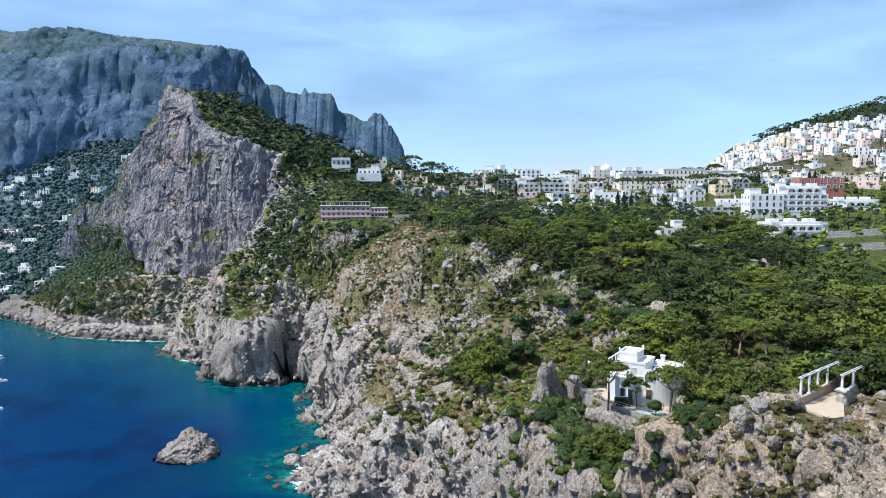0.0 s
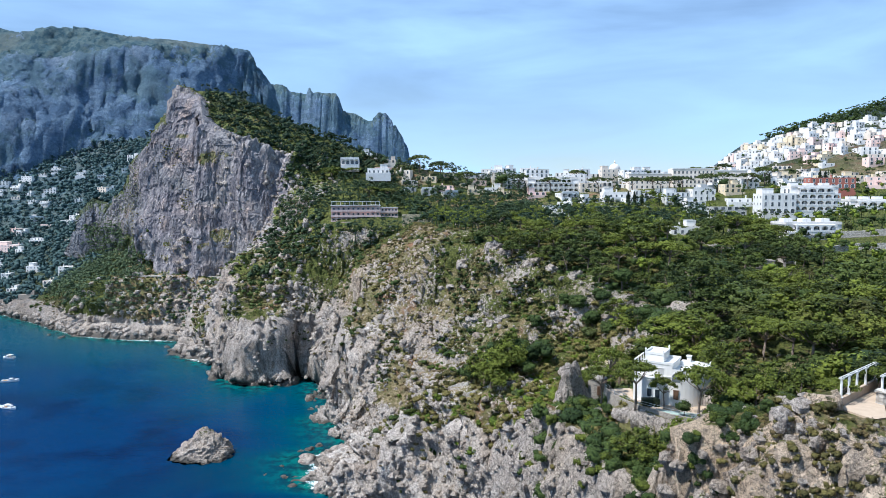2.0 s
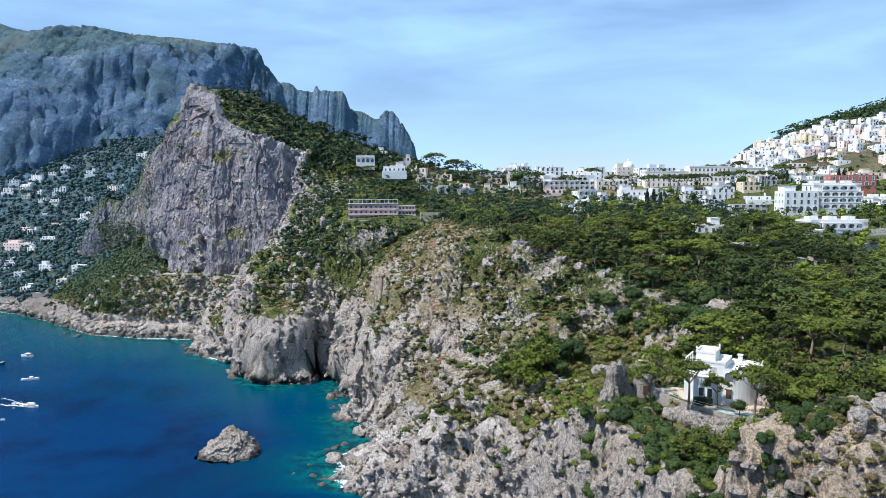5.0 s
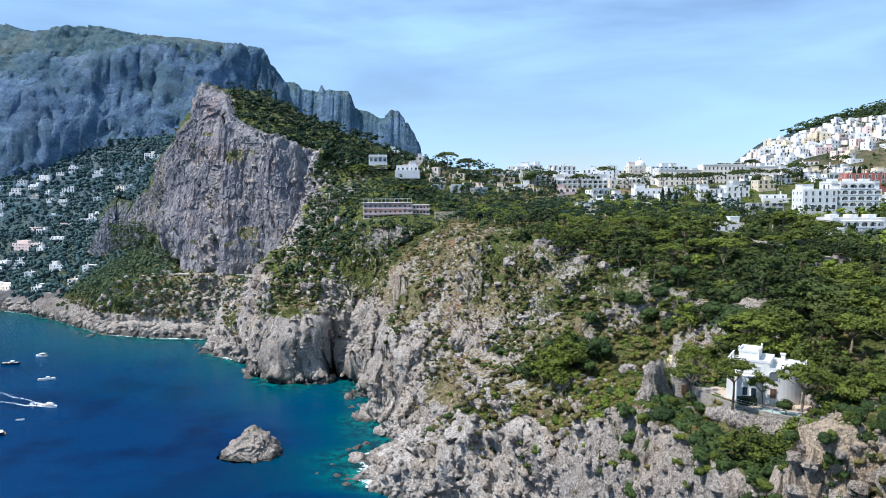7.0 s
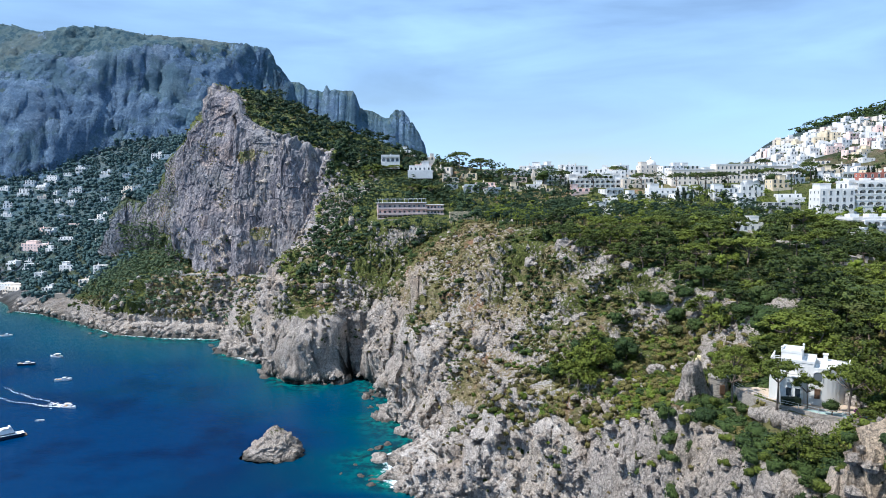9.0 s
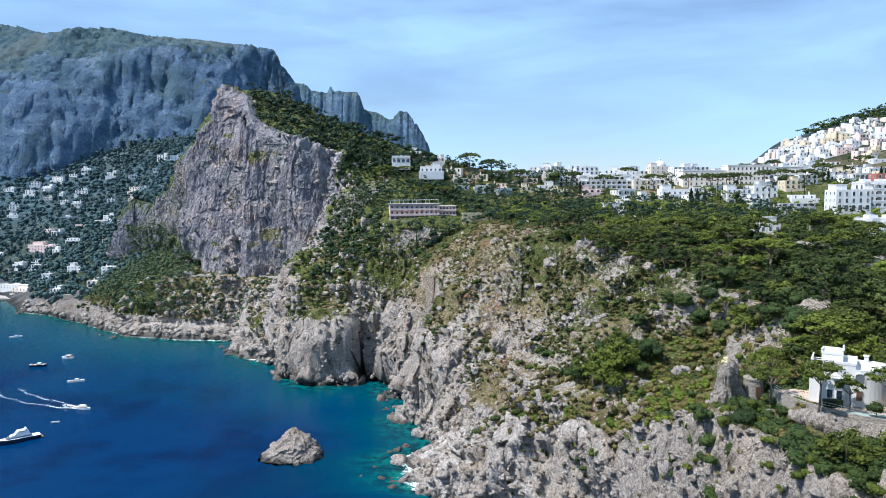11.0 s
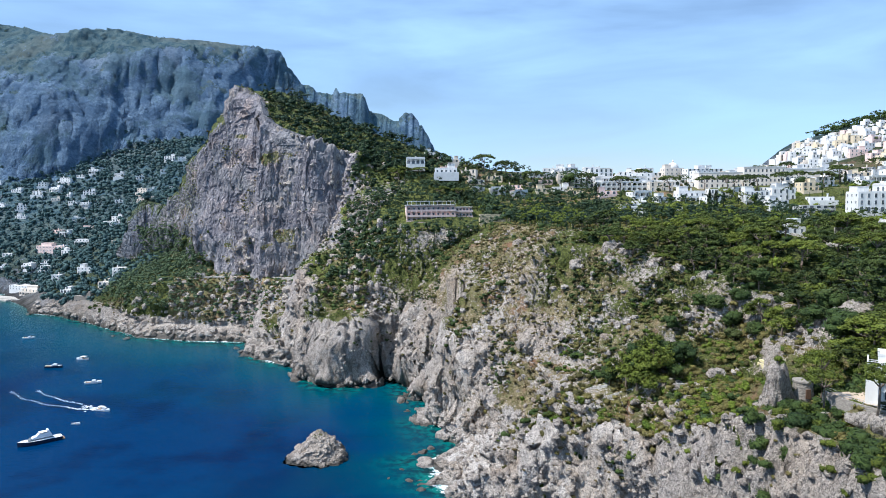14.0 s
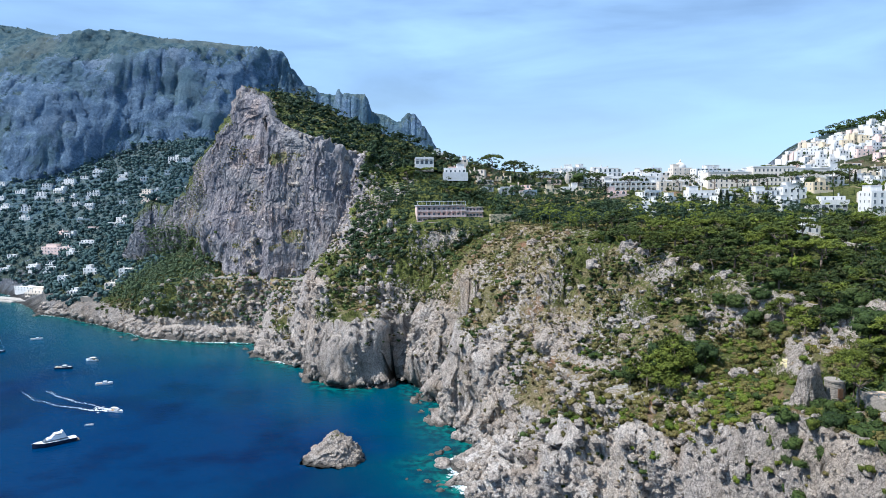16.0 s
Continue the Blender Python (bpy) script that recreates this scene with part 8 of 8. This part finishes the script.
def wake():
    """Thin broken arms of foam that trail behind the speedboat in a long curve."""
    bm = bmesh.new()
    arms = (((-219, 301.6), (-232, 304.5), (-251, 311), (-268, 320), (-282, 332)), ((-218.5, 303), (-229, 309), (-247, 318), (-260, 326), (-271, 335)))
    for arm in arms:
        stations = np.linspace(0, 1, len(arm))
        xs, ys = np.array(arm).T
        for k in range(240):
            f = RNG.uniform() ** 1.25
            x, y = np.interp(f, stations, xs), np.interp(f, stations, ys)
            y += RNG.normal() * (0.22 + 0.4 * f) + 0.5 * math.sin(f * 23)
            long, wide = RNG.uniform(0.25, 1.1) * (1.25 - 0.6 * f), RNG.uniform(0.05, 0.15) * (1.3 - 0.6 * f)
            a = -0.42 + RNG.uniform(-0.5, 0.5)
            c, n = math.cos(a), math.sin(a)
            z = 0.05 + 0.0002 * k
            bm.faces.new([bm.verts.new((x + p * long * c - q * wide * n, y + p * long * n + q * wide * c, z)) for p, q in ((-1, 0), (-0.2, -1), (1, 0.1), (0.1, 1))])
    for k in range(90):
        f = RNG.uniform()
        x, y = -217.5 - 13 * f, 302.0 + 4.5 * f + RNG.normal() * (0.7 + 1.2 * f)
        r = RNG.uniform(0.2, 0.75) * (1.1 - 0.6 * f)
        bm.faces.new([bm.verts.new((x + r * p, y + r * q, 0.15 + 0.0004 * k)) for p, q in ((-1.4, 0), (0, -0.6), (1.3, 0.1), (0.1, 0.7))])
    return tagged(new("wake", mesh_of("wake", bm, M_FOAM)), "white foam wake trailing behind a speedboat", "wake", kind="stuff")


wake()


# ---- the villa's purple creeper ----
M_PURPLE = foliage_material("purple_blossom", (0.16, 0.02, 0.15), (0.50, 0.06, 0.46), (0.4, 0.1, 0.3))
cv, cq, ct = clumps(np.random.default_rng(9), np.array([(0, 0, 0.6), (0.5, 0.2, 1.3), (-0.3, 0.1, 1.8), (0.9, 0, 0.4)]), np.array([(0.7, 0.6, 0.6), (0.6, 0.5, 0.6), (0.5, 0.5, 0.6), (0.6, 0.5, 0.4)]), 60, 0.14)
creeper = array_mesh("bougainvillea", cv, cq, True)
give(creeper, "tone", ct)
creeper.materials.append(M_PURPLE)
tagged(new("bougainvillea", creeper), "bright purple bougainvillea beside the villa terrace", "plant").matrix_basis = pose(39.6, 115.2, 59.5)
